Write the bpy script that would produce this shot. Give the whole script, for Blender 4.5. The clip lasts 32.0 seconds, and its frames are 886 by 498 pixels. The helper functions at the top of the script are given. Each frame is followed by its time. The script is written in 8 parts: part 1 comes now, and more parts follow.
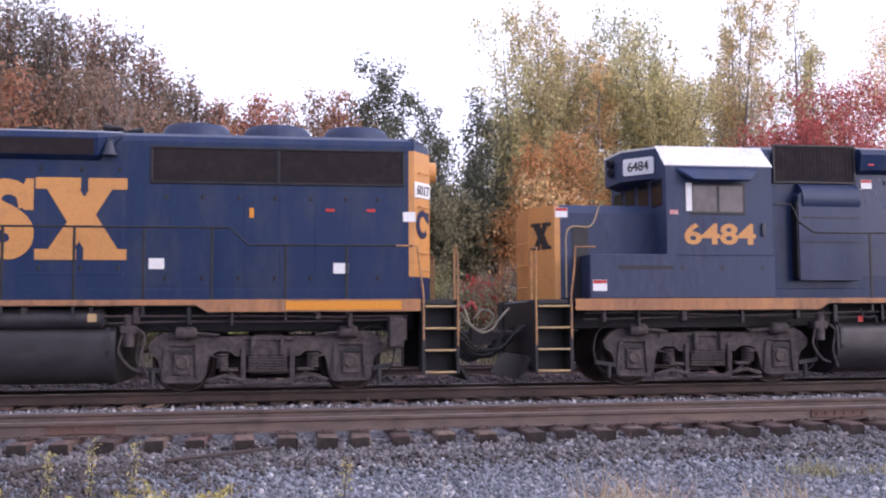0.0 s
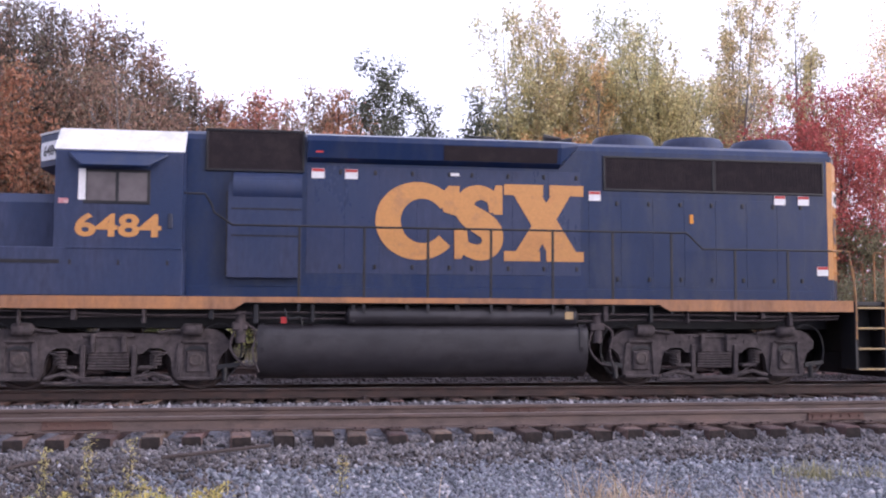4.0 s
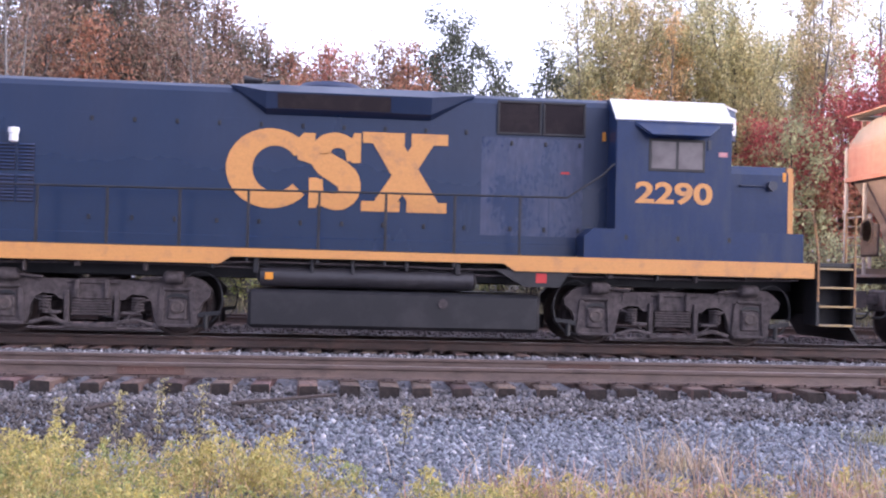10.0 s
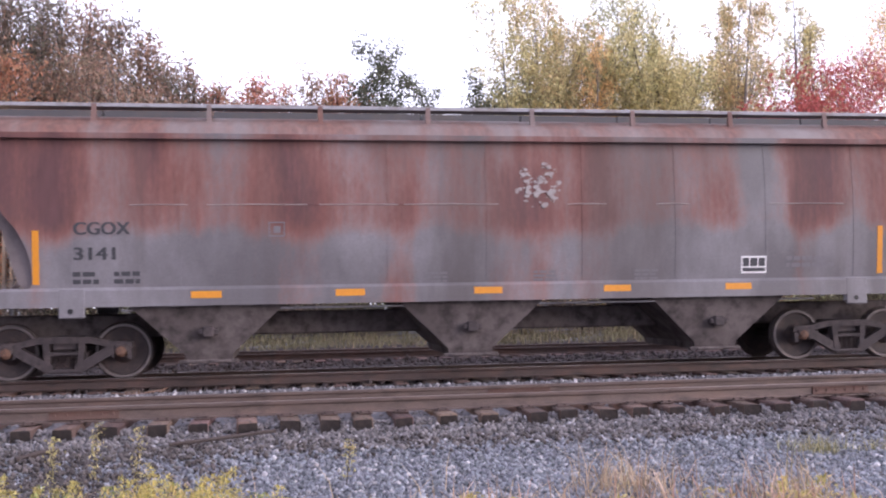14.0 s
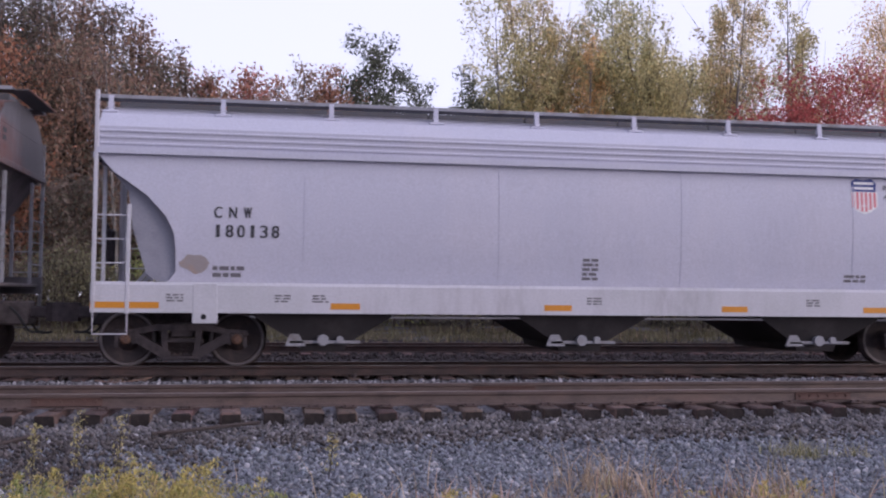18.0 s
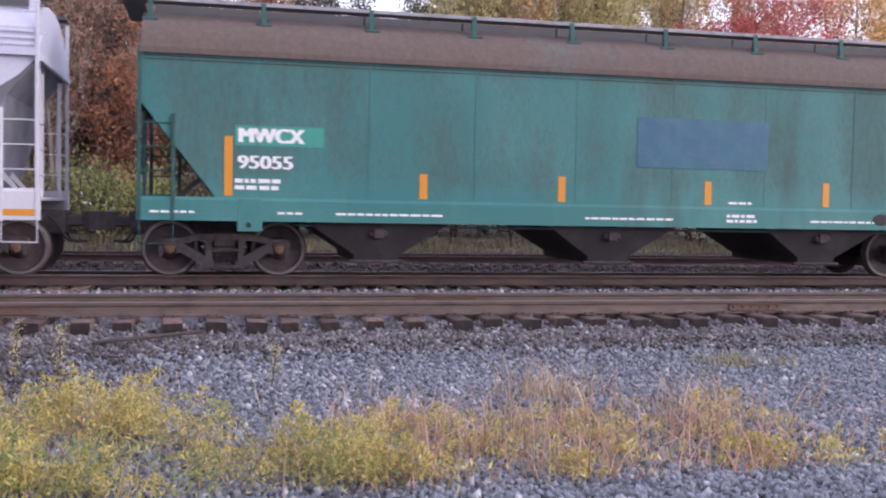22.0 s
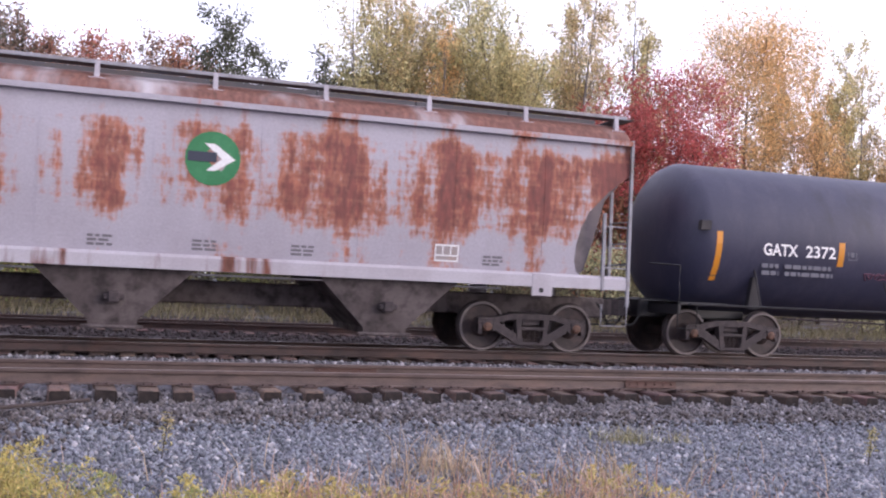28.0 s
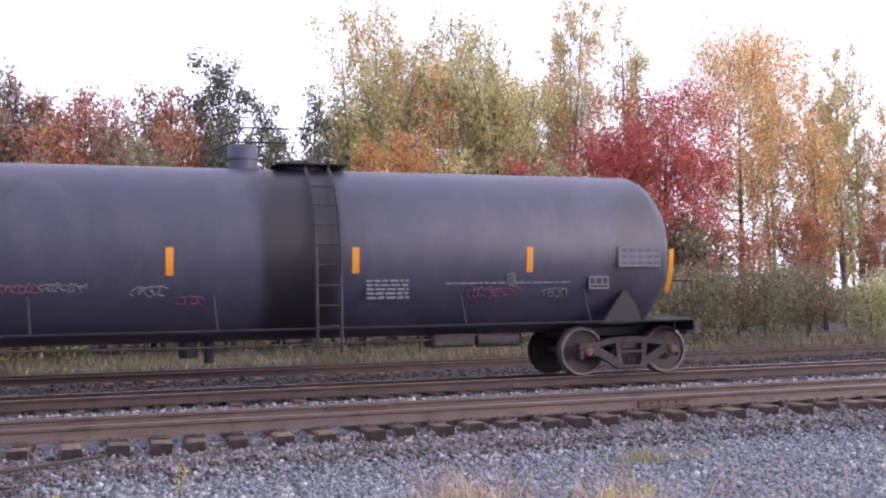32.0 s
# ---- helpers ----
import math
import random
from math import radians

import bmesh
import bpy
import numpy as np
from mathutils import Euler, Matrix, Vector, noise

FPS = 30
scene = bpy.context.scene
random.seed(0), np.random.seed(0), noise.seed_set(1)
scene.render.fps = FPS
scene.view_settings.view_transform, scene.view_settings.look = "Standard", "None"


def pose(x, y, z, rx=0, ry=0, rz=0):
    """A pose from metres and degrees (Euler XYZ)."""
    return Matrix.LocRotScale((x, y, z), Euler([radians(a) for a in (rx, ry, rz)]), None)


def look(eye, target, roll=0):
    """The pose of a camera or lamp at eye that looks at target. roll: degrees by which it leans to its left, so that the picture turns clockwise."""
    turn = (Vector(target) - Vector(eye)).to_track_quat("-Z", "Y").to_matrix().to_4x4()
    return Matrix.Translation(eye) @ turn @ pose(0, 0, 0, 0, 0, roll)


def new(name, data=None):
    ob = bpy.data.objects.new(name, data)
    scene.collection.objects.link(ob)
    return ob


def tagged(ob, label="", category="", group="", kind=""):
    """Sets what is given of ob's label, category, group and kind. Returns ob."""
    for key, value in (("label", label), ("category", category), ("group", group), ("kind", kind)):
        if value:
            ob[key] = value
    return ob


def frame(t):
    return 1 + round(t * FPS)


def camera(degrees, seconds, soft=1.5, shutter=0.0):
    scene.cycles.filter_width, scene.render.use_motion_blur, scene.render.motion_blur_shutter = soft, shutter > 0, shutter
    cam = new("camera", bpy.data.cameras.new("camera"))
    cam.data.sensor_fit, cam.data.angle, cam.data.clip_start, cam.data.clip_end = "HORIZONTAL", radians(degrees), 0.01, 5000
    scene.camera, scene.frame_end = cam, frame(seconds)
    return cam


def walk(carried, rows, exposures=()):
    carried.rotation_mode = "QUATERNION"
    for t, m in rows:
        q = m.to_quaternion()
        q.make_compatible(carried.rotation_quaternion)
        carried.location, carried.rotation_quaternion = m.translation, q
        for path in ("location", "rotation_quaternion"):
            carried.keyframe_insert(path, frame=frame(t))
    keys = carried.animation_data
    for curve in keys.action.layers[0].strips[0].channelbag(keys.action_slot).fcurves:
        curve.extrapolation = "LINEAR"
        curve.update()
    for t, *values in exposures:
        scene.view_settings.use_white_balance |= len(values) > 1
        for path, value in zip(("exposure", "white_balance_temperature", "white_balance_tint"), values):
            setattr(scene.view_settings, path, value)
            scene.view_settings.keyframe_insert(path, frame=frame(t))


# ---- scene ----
# Train frame: x along the track, y away from the camera, z = 0 at the top of the rails.
EYE = 1.178          # camera height above the rails
TRACK = 18.05        # centre line of the track that carries the train

CAM = [
    (0, -9.11, 4.06, -0.35), (0.5, -9.17, 4.11, -0.21), (1, -9.16, 4.12, -0.11), (1.5, -9.11, 4.11, -0.06), 
    (2, -9.05, 4.04, 0.13), (2.5, -9.03, 4.00, 0.39), (3, -9.03, 3.97, 0.41), (3.5, -9.04, 3.98, 0.31), 
    (5.5, -10.22, 4.15, 0.06), (6, -10.58, 4.17, 0.04), (6.5, -10.56, 4.09, -0.31), (7, -5.25, 3.29, -0.95), 
    (7.5, -3.78, 2.55, -0.78), (8, -3.18, 2.04, 0.09), (8.5, -4.34, 1.70, 0.68), (9, -4.94, 1.50, 1.11), 
    (9.5, -5.27, 1.40, 1.31), (10, -5.40, 1.37, 1.46), (10.5, -5.57, 1.40, 1.55), (11, -5.75, 1.54, 1.59), 
    (11.5, -6.01, 1.74, 1.60), (12, -6.38, 1.81, 1.34), (12.5, -6.90, 1.93, -1.39), (13, -7.51, 2.19, -1.04), 
    (13.5, -8.36, 2.63, -0.87), (14, -9.09, 3.00, -1.01), (14.5, -9.74, 3.24, -0.92), (15, -10.23, 3.34, -0.71), 
    (15.5, -10.45, 3.33, -0.41), (17.5, -9.94, 2.90, 0.45), (18, -9.75, 2.79, 0.52), (18.5, -9.57, 2.71, 0.56), 
    (19, -9.26, 2.61, 0.59), (19.5, -9.00, 2.54, 0.62), (20, -8.76, 2.45, 0.66), (20.5, -8.67, 2.30, 0.59), 
    (21, -10.33, 0.10, 1.14), (21.5, -11.77, -1.12, 1.24), (22, -13.05, -2.27, 1.01), (22.5, -14.17, -2.91, 1.03), 
    (23, -15.41, -2.08, 1.34), (23.5, -19.25, -1.55, 2.33), (24, -20.46, -0.04, 2.63), (24.5, -20.77, 1.67, 2.03), 
    (25, -20.75, 2.40, 1.33), (25.5, -20.71, 2.86, 1.37), (26, -20.61, 3.06, 1.65), (26.5, -19.39, 2.38, 1.63), 
    (28.5, -18.37, 2.05, 2.76), (29, -18.24, 2.20, 2.79), (29.5, -18.24, 2.49, 2.21), (30, -18.29, 2.76, 0.88), 
    (30.5, -18.41, 2.98, 0.79), (31, -18.43, 3.24, 0.43), (31.5, -18.37, 3.63, -0.75), (32, -18.34, 3.86, -1.28)]
RUN = [
    (0, 0.00), (1, -2.38), (2, -4.87), (3, -7.48), (3.5, -8.82), (5.5, -14.52), (6, -16.05), (7, -19.17), 
    (8, -22.44), (9, -25.83), (10, -29.35), (11, -32.99), (12, -36.74), (13, -40.57), (14, -44.51), (15, -48.48), 
    (15.5, -50.47), (17.5, -58.51), (18, -60.53), (19, -64.60), (20, -68.66), (21, -72.69), (22, -76.76), 
    (23, -80.84), (24, -84.94), (25, -89.03), (26, -93.15), (26.5, -95.22), (28.5, -103.32), (29, -105.31), 
    (30, -109.46), (31, -113.61), (32, -117.74)]

cam = camera(47.78, 32.0, soft=2.1, shutter=0.2)
walk(cam, [(t, pose(0, 0, EYE, 90 + p, 0, y) @ pose(0, 0, 0, 0, 0, r)) for t, y, p, r in CAM],
     exposures=[(0, 0.40, 5750, 18), (3.5, 0.40, 5750, 18), (6, 0.46, 5700, 18), (7.5, 0.70, 5600, 18), (9, 0.78, 5500, 18), (11.5, 0.74, 5630, 18), (13, 0.70, 5830, 17), (14, 0.60, 5930, 17), (15.5, 0.50, 5900, 17), (17.5, -0.33, 5680, 19), (19, -0.40, 5680, 19), (20.5, -0.22, 5650, 19), (21, 0.08, 5760, 17), (22, 0.43, 5800, 17), (23, 0.46, 5750, 17), (24.5, 0.40, 5880, 17), (26, 0.22, 5950, 17), (28.5, 0.48, 5900, 17), (31, 0.72, 5880, 17), (32, 0.58, 5920, 17)])

# ---- light: a bright, thinly clouded evening sky, the sun low behind the camera's right shoulder ----
SUN_EL, SUN_AZ = radians(9), radians(128)     # azimuth from +y towards +x
world = bpy.data.worlds.new("evening_sky")
scene.world = world
world.use_nodes = True
wn, wl = world.node_tree.nodes, world.node_tree.links
sky = wn.new("ShaderNodeTexSky")
sky.sky_type, sky.sun_disc = "NISHITA", False
sky.sun_elevation, sky.sun_rotation = radians(28), SUN_AZ
sky.air_density, sky.dust_density, sky.ozone_density = 1.0, 4.0, 1.0
soft_sky = wn.new("ShaderNodeMixRGB")
soft_sky.inputs[0].default_value = 0.72
soft_sky.inputs[2].default_value = (8.6, 8.1, 8.9, 1)
wl.new(sky.outputs[0], soft_sky.inputs[1])
# the sky is brighter over the wood and towards the train's rear, dimmer behind the camera
toward = wn.new("ShaderNodeTexCoord")
side = wn.new("ShaderNodeSeparateXYZ")
wl.new(toward.outputs["Generated"], side.inputs[0])
gain = wn.new("ShaderNodeMapRange")
gain.inputs[1].default_value, gain.inputs[2].default_value = -1, 1
gain.inputs[3].default_value, gain.inputs[4].default_value = .70, 1.45
slant = wn.new("ShaderNodeMath")
slant.operation = "MULTIPLY_ADD"
slant.inputs[1].default_value = .45
wl.new(side.outputs[0], slant.inputs[0])
wl.new(side.outputs[1], slant.inputs[2])
wl.new(slant.outputs[0], gain.inputs[0])
glowing = wn.new("ShaderNodeMixRGB")
glowing.blend_type = "MULTIPLY"
glowing.inputs[0].default_value = 1
wl.new(soft_sky.outputs[0], glowing.inputs[1])
# and it glows broadly round the low, veiled sun
to_sun = wn.new("ShaderNodeVectorMath")
to_sun.operation = "DOT_PRODUCT"
to_sun.inputs[1].default_value = (math.sin(SUN_AZ) * math.cos(SUN_EL), math.cos(SUN_AZ) * math.cos(SUN_EL), math.sin(SUN_EL))
wl.new(toward.outputs["Generated"], to_sun.inputs[0])
halo = wn.new("ShaderNodeMapRange")
halo.interpolation_type = "SMOOTHSTEP"
halo.inputs[1].default_value, halo.inputs[2].default_value = .45, 1.0
halo.inputs[3].default_value, halo.inputs[4].default_value = 0.0, .50
wl.new(to_sun.outputs["Value"], halo.inputs[0])
both = wn.new("ShaderNodeMath")
wl.new(gain.outputs[0], both.inputs[0])
wl.new(halo.outputs[0], both.inputs[1])
wl.new(both.outputs[0], glowing.inputs[2])
wl.new(glowing.outputs[0], wn["Background"].inputs[0])
wn["Background"].inputs[1].default_value = 0.13
sun = new("sun", bpy.data.lights.new("sun", "SUN"))
sun.data.energy, sun.data.angle, sun.data.color = 0.6, radians(12), (1.0, 0.82, 0.66)
sun.matrix_world = look((0, 0, 30), (-math.sin(SUN_AZ) * 10, -math.cos(SUN_AZ) * 10, 30 - 10 * math.tan(SUN_EL)))


# ---- materials ----
def material(name, base, rough=0.6, metal=0.0, vary=(), noise_scale=3.0, amount=0.5, grain=40.0, bump=0.15,
             by="", spread=0.0, stretch=(1, 1, 1), spec=0.5, glow=0.0):
    """A procedural surface: base colour, a second colour in soft patches, fine grain in tone and relief, and
    variation from object to object or leaf to leaf."""
    m = bpy.data.materials.new(name)
    m.use_nodes = True
    n, k = m.node_tree.nodes, m.node_tree.links
    b = n["Principled BSDF"]
    b.inputs["Roughness"].default_value, b.inputs["Metallic"].default_value = rough, metal
    b.inputs["Specular IOR Level"].default_value = spec
    tc = n.new("ShaderNodeTexCoord")
    mp = n.new("ShaderNodeMapping")
    mp.inputs["Scale"].default_value = stretch
    k.new(tc.outputs["Object"], mp.inputs[0])
    col = n.new("ShaderNodeRGB")
    col.outputs[0].default_value = (*base, 1)
    last = col.outputs[0]
    for j, second in enumerate(vary):
        nz = n.new("ShaderNodeTexNoise")
        nz.inputs["Scale"].default_value, nz.inputs["Detail"].default_value = noise_scale * (1 + 1.7 * j), 6
        nz.inputs["Roughness"].default_value = 0.62
        off = n.new("ShaderNodeMapping")
        off.inputs["Location"].default_value = (3.1 * j, 7.7 * j, 1.3 * j)
        k.new(mp.outputs[0], off.inputs[0])
        k.new(off.outputs[0], nz.inputs["Vector"])
        rp = n.new("ShaderNodeValToRGB")
        rp.color_ramp.elements[0].position, rp.color_ramp.elements[1].position = 0.62 - 0.3 * amount, 0.72 - 0.1 * amount
        k.new(nz.outputs[0], rp.inputs[0])
        mx = n.new("ShaderNodeMixRGB")
        k.new(rp.outputs[0], mx.inputs[0])
        k.new(last, mx.inputs[1])
        mx.inputs[2].default_value = (*second, 1)
        last = mx.outputs[0]
    fine = n.new("ShaderNodeTexNoise")
    fine.inputs["Scale"].default_value, fine.inputs["Detail"].default_value = grain, 4
    k.new(tc.outputs["Object"], fine.inputs["Vector"])
    tone = n.new("ShaderNodeMapRange")
    tone.inputs[3].default_value, tone.inputs[4].default_value = 0.8, 1.2
    k.new(fine.outputs[0], tone.inputs[0])
    gr = n.new("ShaderNodeHueSaturation")
    k.new(tone.outputs[0], gr.inputs["Value"])
    k.new(last, gr.inputs["Color"])
    last = gr.outputs[0]
    if by:
        src = n.new("ShaderNodeObjectInfo" if by == "object" else "ShaderNodeNewGeometry")
        out = src.outputs["Random" if by == "object" else "Random Per Island"]
        mr = n.new("ShaderNodeMapRange")
        mr.inputs[3].default_value, mr.inputs[4].default_value = 1 - spread, 1 + spread
        k.new(out, mr.inputs[0])
        hs = n.new("ShaderNodeHueSaturation")
        hm = n.new("ShaderNodeMapRange")
        hm.inputs[3].default_value, hm.inputs[4].default_value = 0.5 - spread * 0.06, 0.5 + spread * 0.06
        sh = n.new("ShaderNodeMath")
        sh.operation = "MULTIPLY"
        sh.inputs[1].default_value = 7.31
        fr = n.new("ShaderNodeMath")
        fr.operation = "FRACT"
        k.new(out, sh.inputs[0])
        k.new(sh.outputs[0], fr.inputs[0])
        k.new(fr.outputs[0], hm.inputs[0])
        k.new(hm.outputs[0], hs.inputs["Hue"])
        k.new(mr.outputs[0], hs.inputs["Value"])
        k.new(last, hs.inputs["Color"])
        last = hs.outputs[0]
    k.new(last, b.inputs["Base Color"])
    if bump:
        bp = n.new("ShaderNodeBump")
        bp.inputs["Strength"].default_value, bp.inputs["Distance"].default_value = bump, 0.02
        k.new(fine.outputs[0], bp.inputs["Height"])
        k.new(bp.outputs[0], b.inputs["Normal"])
    if glow:
        b.inputs["Emission Color"].default_value = (*base, 1)
        b.inputs["Emission Strength"].default_value = glow
    return m


BLUE = material("loco_blue", (0.008, 0.0235, 0.080), 0.28, vary=((0.011, 0.027, 0.09), (0.027, 0.038, 0.082)), noise_scale=0.9, amount=0.55, grain=25, bump=0.05, spec=0.38, stretch=(1.3, 1, .35))
YELLOW = material("loco_yellow", (0.58, 0.28, 0.085), 0.45, vary=((0.52, 0.245, 0.08), (0.45, 0.225, 0.09)), noise_scale=1.5, amount=0.3, grain=30, bump=0.05)
WHITE = material("white_paint", (0.75, 0.75, 0.77), 0.5, vary=((0.6, 0.6, 0.6),), noise_scale=2, grain=20, bump=0.04)
BLACK = material("black_paint", (0.012, 0.012, 0.016), 0.5, vary=((0.026, 0.024, 0.029),), noise_scale=2, grain=30, bump=0.08)
TANKBLACK = material("worn_black_tank", (0.030, 0.028, 0.034), 0.42, vary=((0.05, 0.046, 0.052), (0.02, 0.018, 0.022)), noise_scale=1.6, amount=.5, grain=30, bump=0.06, stretch=(.6, 1, 1))
GRIME = material("grimy_steel", (0.055, 0.044, 0.049), 0.75, vary=((0.09, 0.070, 0.072), (0.035, 0.028, 0.032)), noise_scale=4, grain=45, bump=0.25)
GRILLE = material("screen_mesh", (0.030, 0.024, 0.028), 0.85, vary=((0.042, 0.034, 0.036),), noise_scale=5, grain=90, bump=0.3, spec=0.15)
WHEEL = material("wheel_steel", (0.040, 0.029, 0.031), 0.65, vary=((0.075, 0.050, 0.047),), noise_scale=5, grain=40, bump=0.15)
TREAD = material("polished_tread", (0.5, 0.48, 0.48), 0.35, metal=0.35, grain=60, bump=0.05)
RAIL = material("rusty_rail", (0.074, 0.051, 0.048), 0.65, metal=0.2, vary=((0.105, 0.064, 0.054), (0.048, 0.037, 0.037)), noise_scale=2.5, amount=0.5, grain=50, bump=0.2, stretch=(0.4, 1, 1))
NEARRAIL = material("pale_rusty_rail", (0.135, 0.100, 0.092), 0.6, metal=0.2, vary=((0.165, 0.115, 0.10), (0.085, 0.064, 0.06)), noise_scale=2.5, amount=0.5, grain=50, bump=0.2, stretch=(0.4, 1, 1))
RAILTOP = material("rail_head", (0.25, 0.22, 0.21), 0.4, metal=0.7, vary=((0.14, 0.1, 0.09),), noise_scale=2, grain=50, bump=0.05, stretch=(0.2, 1, 1))
TIE = material("tie_wood", (0.12, 0.075, 0.063), 0.9, vary=((0.20, 0.125, 0.10), (0.07, 0.05, 0.045)), noise_scale=6, grain=60, bump=0.5, by="object", spread=0.4, stretch=(1, 0.3, 1))
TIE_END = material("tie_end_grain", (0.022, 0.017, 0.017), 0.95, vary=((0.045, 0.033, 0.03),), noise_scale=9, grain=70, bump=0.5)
# brown dirt, darkened further to hold the shade under the train
BED = material("dirty_trackbed", (0.042, 0.031, 0.033), 0.95, vary=((0.07, 0.055, 0.057), (0.026, 0.020, 0.022)), noise_scale=4, amount=.7, grain=25, bump=0.8)
BALLAST = material("ballast_stone", (0.195, 0.205, 0.240), 0.9, vary=((0.27, 0.275, 0.305),), noise_scale=9, grain=60, bump=0.3, by="island", spread=0.5)
GROUND = material("gravel_ground", (0.12, 0.122, 0.15), 0.95, vary=((0.17, 0.17, 0.20), (0.085, 0.082, 0.085)), noise_scale=5, amount=0.7, grain=22, bump=0.8)


# ---- building helpers ----
def solid():
    return bmesh.new()


def box(bm, x0, x1, y0, y1, z0, z1, bevel=0.0):
    """A block, its edges chamfered by bevel."""
    b = min(bevel, (x1 - x0) / 2.2, (y1 - y0) / 2.2, (z1 - z0) / 2.2)
    if b <= 0:
        v = [bm.verts.new((x, y, z)) for x in (x0, x1) for y in (y0, y1) for z in (z0, z1)]
        for q in ((0, 1, 3, 2), (4, 6, 7, 5), (0, 4, 5, 1), (2, 3, 7, 6), (0, 2, 6, 4), (1, 5, 7, 3)):
            bm.faces.new([v[i] for i in q])
        return
    c = {}
    for i, x in enumerate((x0, x1)):
        for j, y in enumerate((y0, y1)):
            for k, z in enumerate((z0, z1)):
                sx, sy, sz = (b, -b)[i], (b, -b)[j], (b, -b)[k]
                c[i, j, k] = [bm.verts.new((x, y + sy, z + sz)), bm.verts.new((x + sx, y, z + sz)), bm.verts.new((x + sx, y + sy, z))]
    for a in range(3):
        o = [n for n in range(3) if n != a]
        for s in (0, 1):
            ring = []
            for p, q in ((0, 0), (1, 0), (1, 1), (0, 1)):
                key = [0, 0, 0]
                key[a], key[o[0]], key[o[1]] = s, p, q
                ring.append(c[tuple(key)][a])
            bm.faces.new(ring if (s == 1) != (a == 1) else ring[::-1])
        for p in (0, 1):
            for q in (0, 1):
                ends = []
                for s in (0, 1):
                    key = [0, 0, 0]
                    key[a], key[o[0]], key[o[1]] = s, p, q
                    ends.append(c[tuple(key)])
                bm.faces.new((ends[0][o[0]], ends[1][o[0]], ends[1][o[1]], ends[0][o[1]]))
    for t in c.values():
        bm.faces.new(t)


def prism(bm, outline, a0, a1, axis="y"):
    """An outline drawn in the plane square to axis, made solid from a0 to a1. Outline pairs are (x, z), (x, y) or (y, z)."""
    put = {"y": lambda p, a: (p[0], a, p[1]), "z": lambda p, a: (p[0], p[1], a), "x": lambda p, a: (a, p[0], p[1])}[axis]
    lo, hi = [bm.verts.new(put(p, a0)) for p in outline], [bm.verts.new(put(p, a1)) for p in outline]
    bm.faces.new(lo)
    bm.faces.new(hi[::-1])
    n = len(outline)
    for i in range(n):
        bm.faces.new((lo[i], hi[i], hi[(i + 1) % n], lo[(i + 1) % n]))


def rod(bm, p, q, r, n=8, r2=None):
    """A round bar from p to q."""
    p, q = Vector(p), Vector(q)
    d = (q - p).normalized()
    u = d.orthogonal().normalized()
    w = d.cross(u)
    rings = []
    for c, rr in ((p, r), (q, r if r2 is None else r2)):
        rings.append([bm.verts.new(c + (u * math.cos(2 * math.pi * i / n) + w * math.sin(2 * math.pi * i / n)) * rr) for i in range(n)])
    bm.faces.new(rings[0][::-1])
    bm.faces.new(rings[1])
    for i in range(n):
        bm.faces.new((rings[0][i], rings[0][(i + 1) % n], rings[1][(i + 1) % n], rings[1][i]))


def pipe(bm, points, r, n=6):
    """A bent bar through the points."""
    pts = [Vector(p) for p in points]
    rings = []
    for i, c in enumerate(pts):
        d = (pts[min(i + 1, len(pts) - 1)] - pts[max(i - 1, 0)]).normalized()
        up = Vector((0.12, 0.31, 0.94))
        u = d.cross(up).normalized()
        w = d.cross(u)
        rings.append([bm.verts.new(c + (u * math.cos(2 * math.pi * j / n) + w * math.sin(2 * math.pi * j / n)) * r) for j in range(n)])
    bm.faces.new(rings[0][::-1])
    bm.faces.new(rings[-1])
    for a, b in zip(rings, rings[1:]):
        for j in range(n):
            bm.faces.new((a[j], a[(j + 1) % n], b[(j + 1) % n], b[j]))


def bent(points, k=5):
    """The points of a smooth curve through the given ones."""
    p = [Vector(q) for q in points]
    p = [p[0] * 2 - p[1]] + p + [p[-1] * 2 - p[-2]]
    out = []
    for i in range(1, len(p) - 2):
        for j in range(k):
            t = j / k
            a, b, c, d = p[i - 1], p[i], p[i + 1], p[i + 2]
            out.append((b * 2 + (c - a) * t + (a * 2 - b * 5 + c * 4 - d) * t * t + (b * 3 - a - c * 3 + d) * t ** 3) * .5)
    return out + [p[-2]]


def lathe(bm, profile, n=28, axis="y", at=(0, 0, 0)):
    """A profile of (along the axis, radius) turned round the axis through the point at."""
    rings = []
    for a, r in profile:
        ring = []
        for i in range(n):
            c, s = math.cos(2 * math.pi * i / n) * r, math.sin(2 * math.pi * i / n) * r
            ring.append(bm.verts.new(Vector(at) + Vector({"y": (c, a, s), "x": (a, c, s), "z": (c, s, a)}[axis])))
        rings.append(ring)
    bm.faces.new(rings[0])
    bm.faces.new(rings[-1][::-1])
    for a, b in zip(rings, rings[1:]):
        for j in range(n):
            bm.faces.new((a[j], b[j], b[(j + 1) % n], a[(j + 1) % n]))


def skin(bm, stations):
    """A shell through rings of equal length, closed round and capped."""
    rings = [[bm.verts.new(p) for p in ring] for ring in stations]
    bm.faces.new(rings[0])
    bm.faces.new(rings[-1][::-1])
    for a, b in zip(rings, rings[1:]):
        for j in range(len(a)):
            bm.faces.new((a[j], b[j], b[(j + 1) % len(a)], a[(j + 1) % len(a)]))


def mesh_of(name, bm, mat, smooth=False):
    bmesh.ops.recalc_face_normals(bm, faces=bm.faces)
    me = bpy.data.meshes.new(name)
    bm.to_mesh(me)
    bm.free()
    me.materials.append(mat)
    if smooth:
        me.shade_smooth()
        me.set_sharp_from_angle(angle=radians(38))
    return me


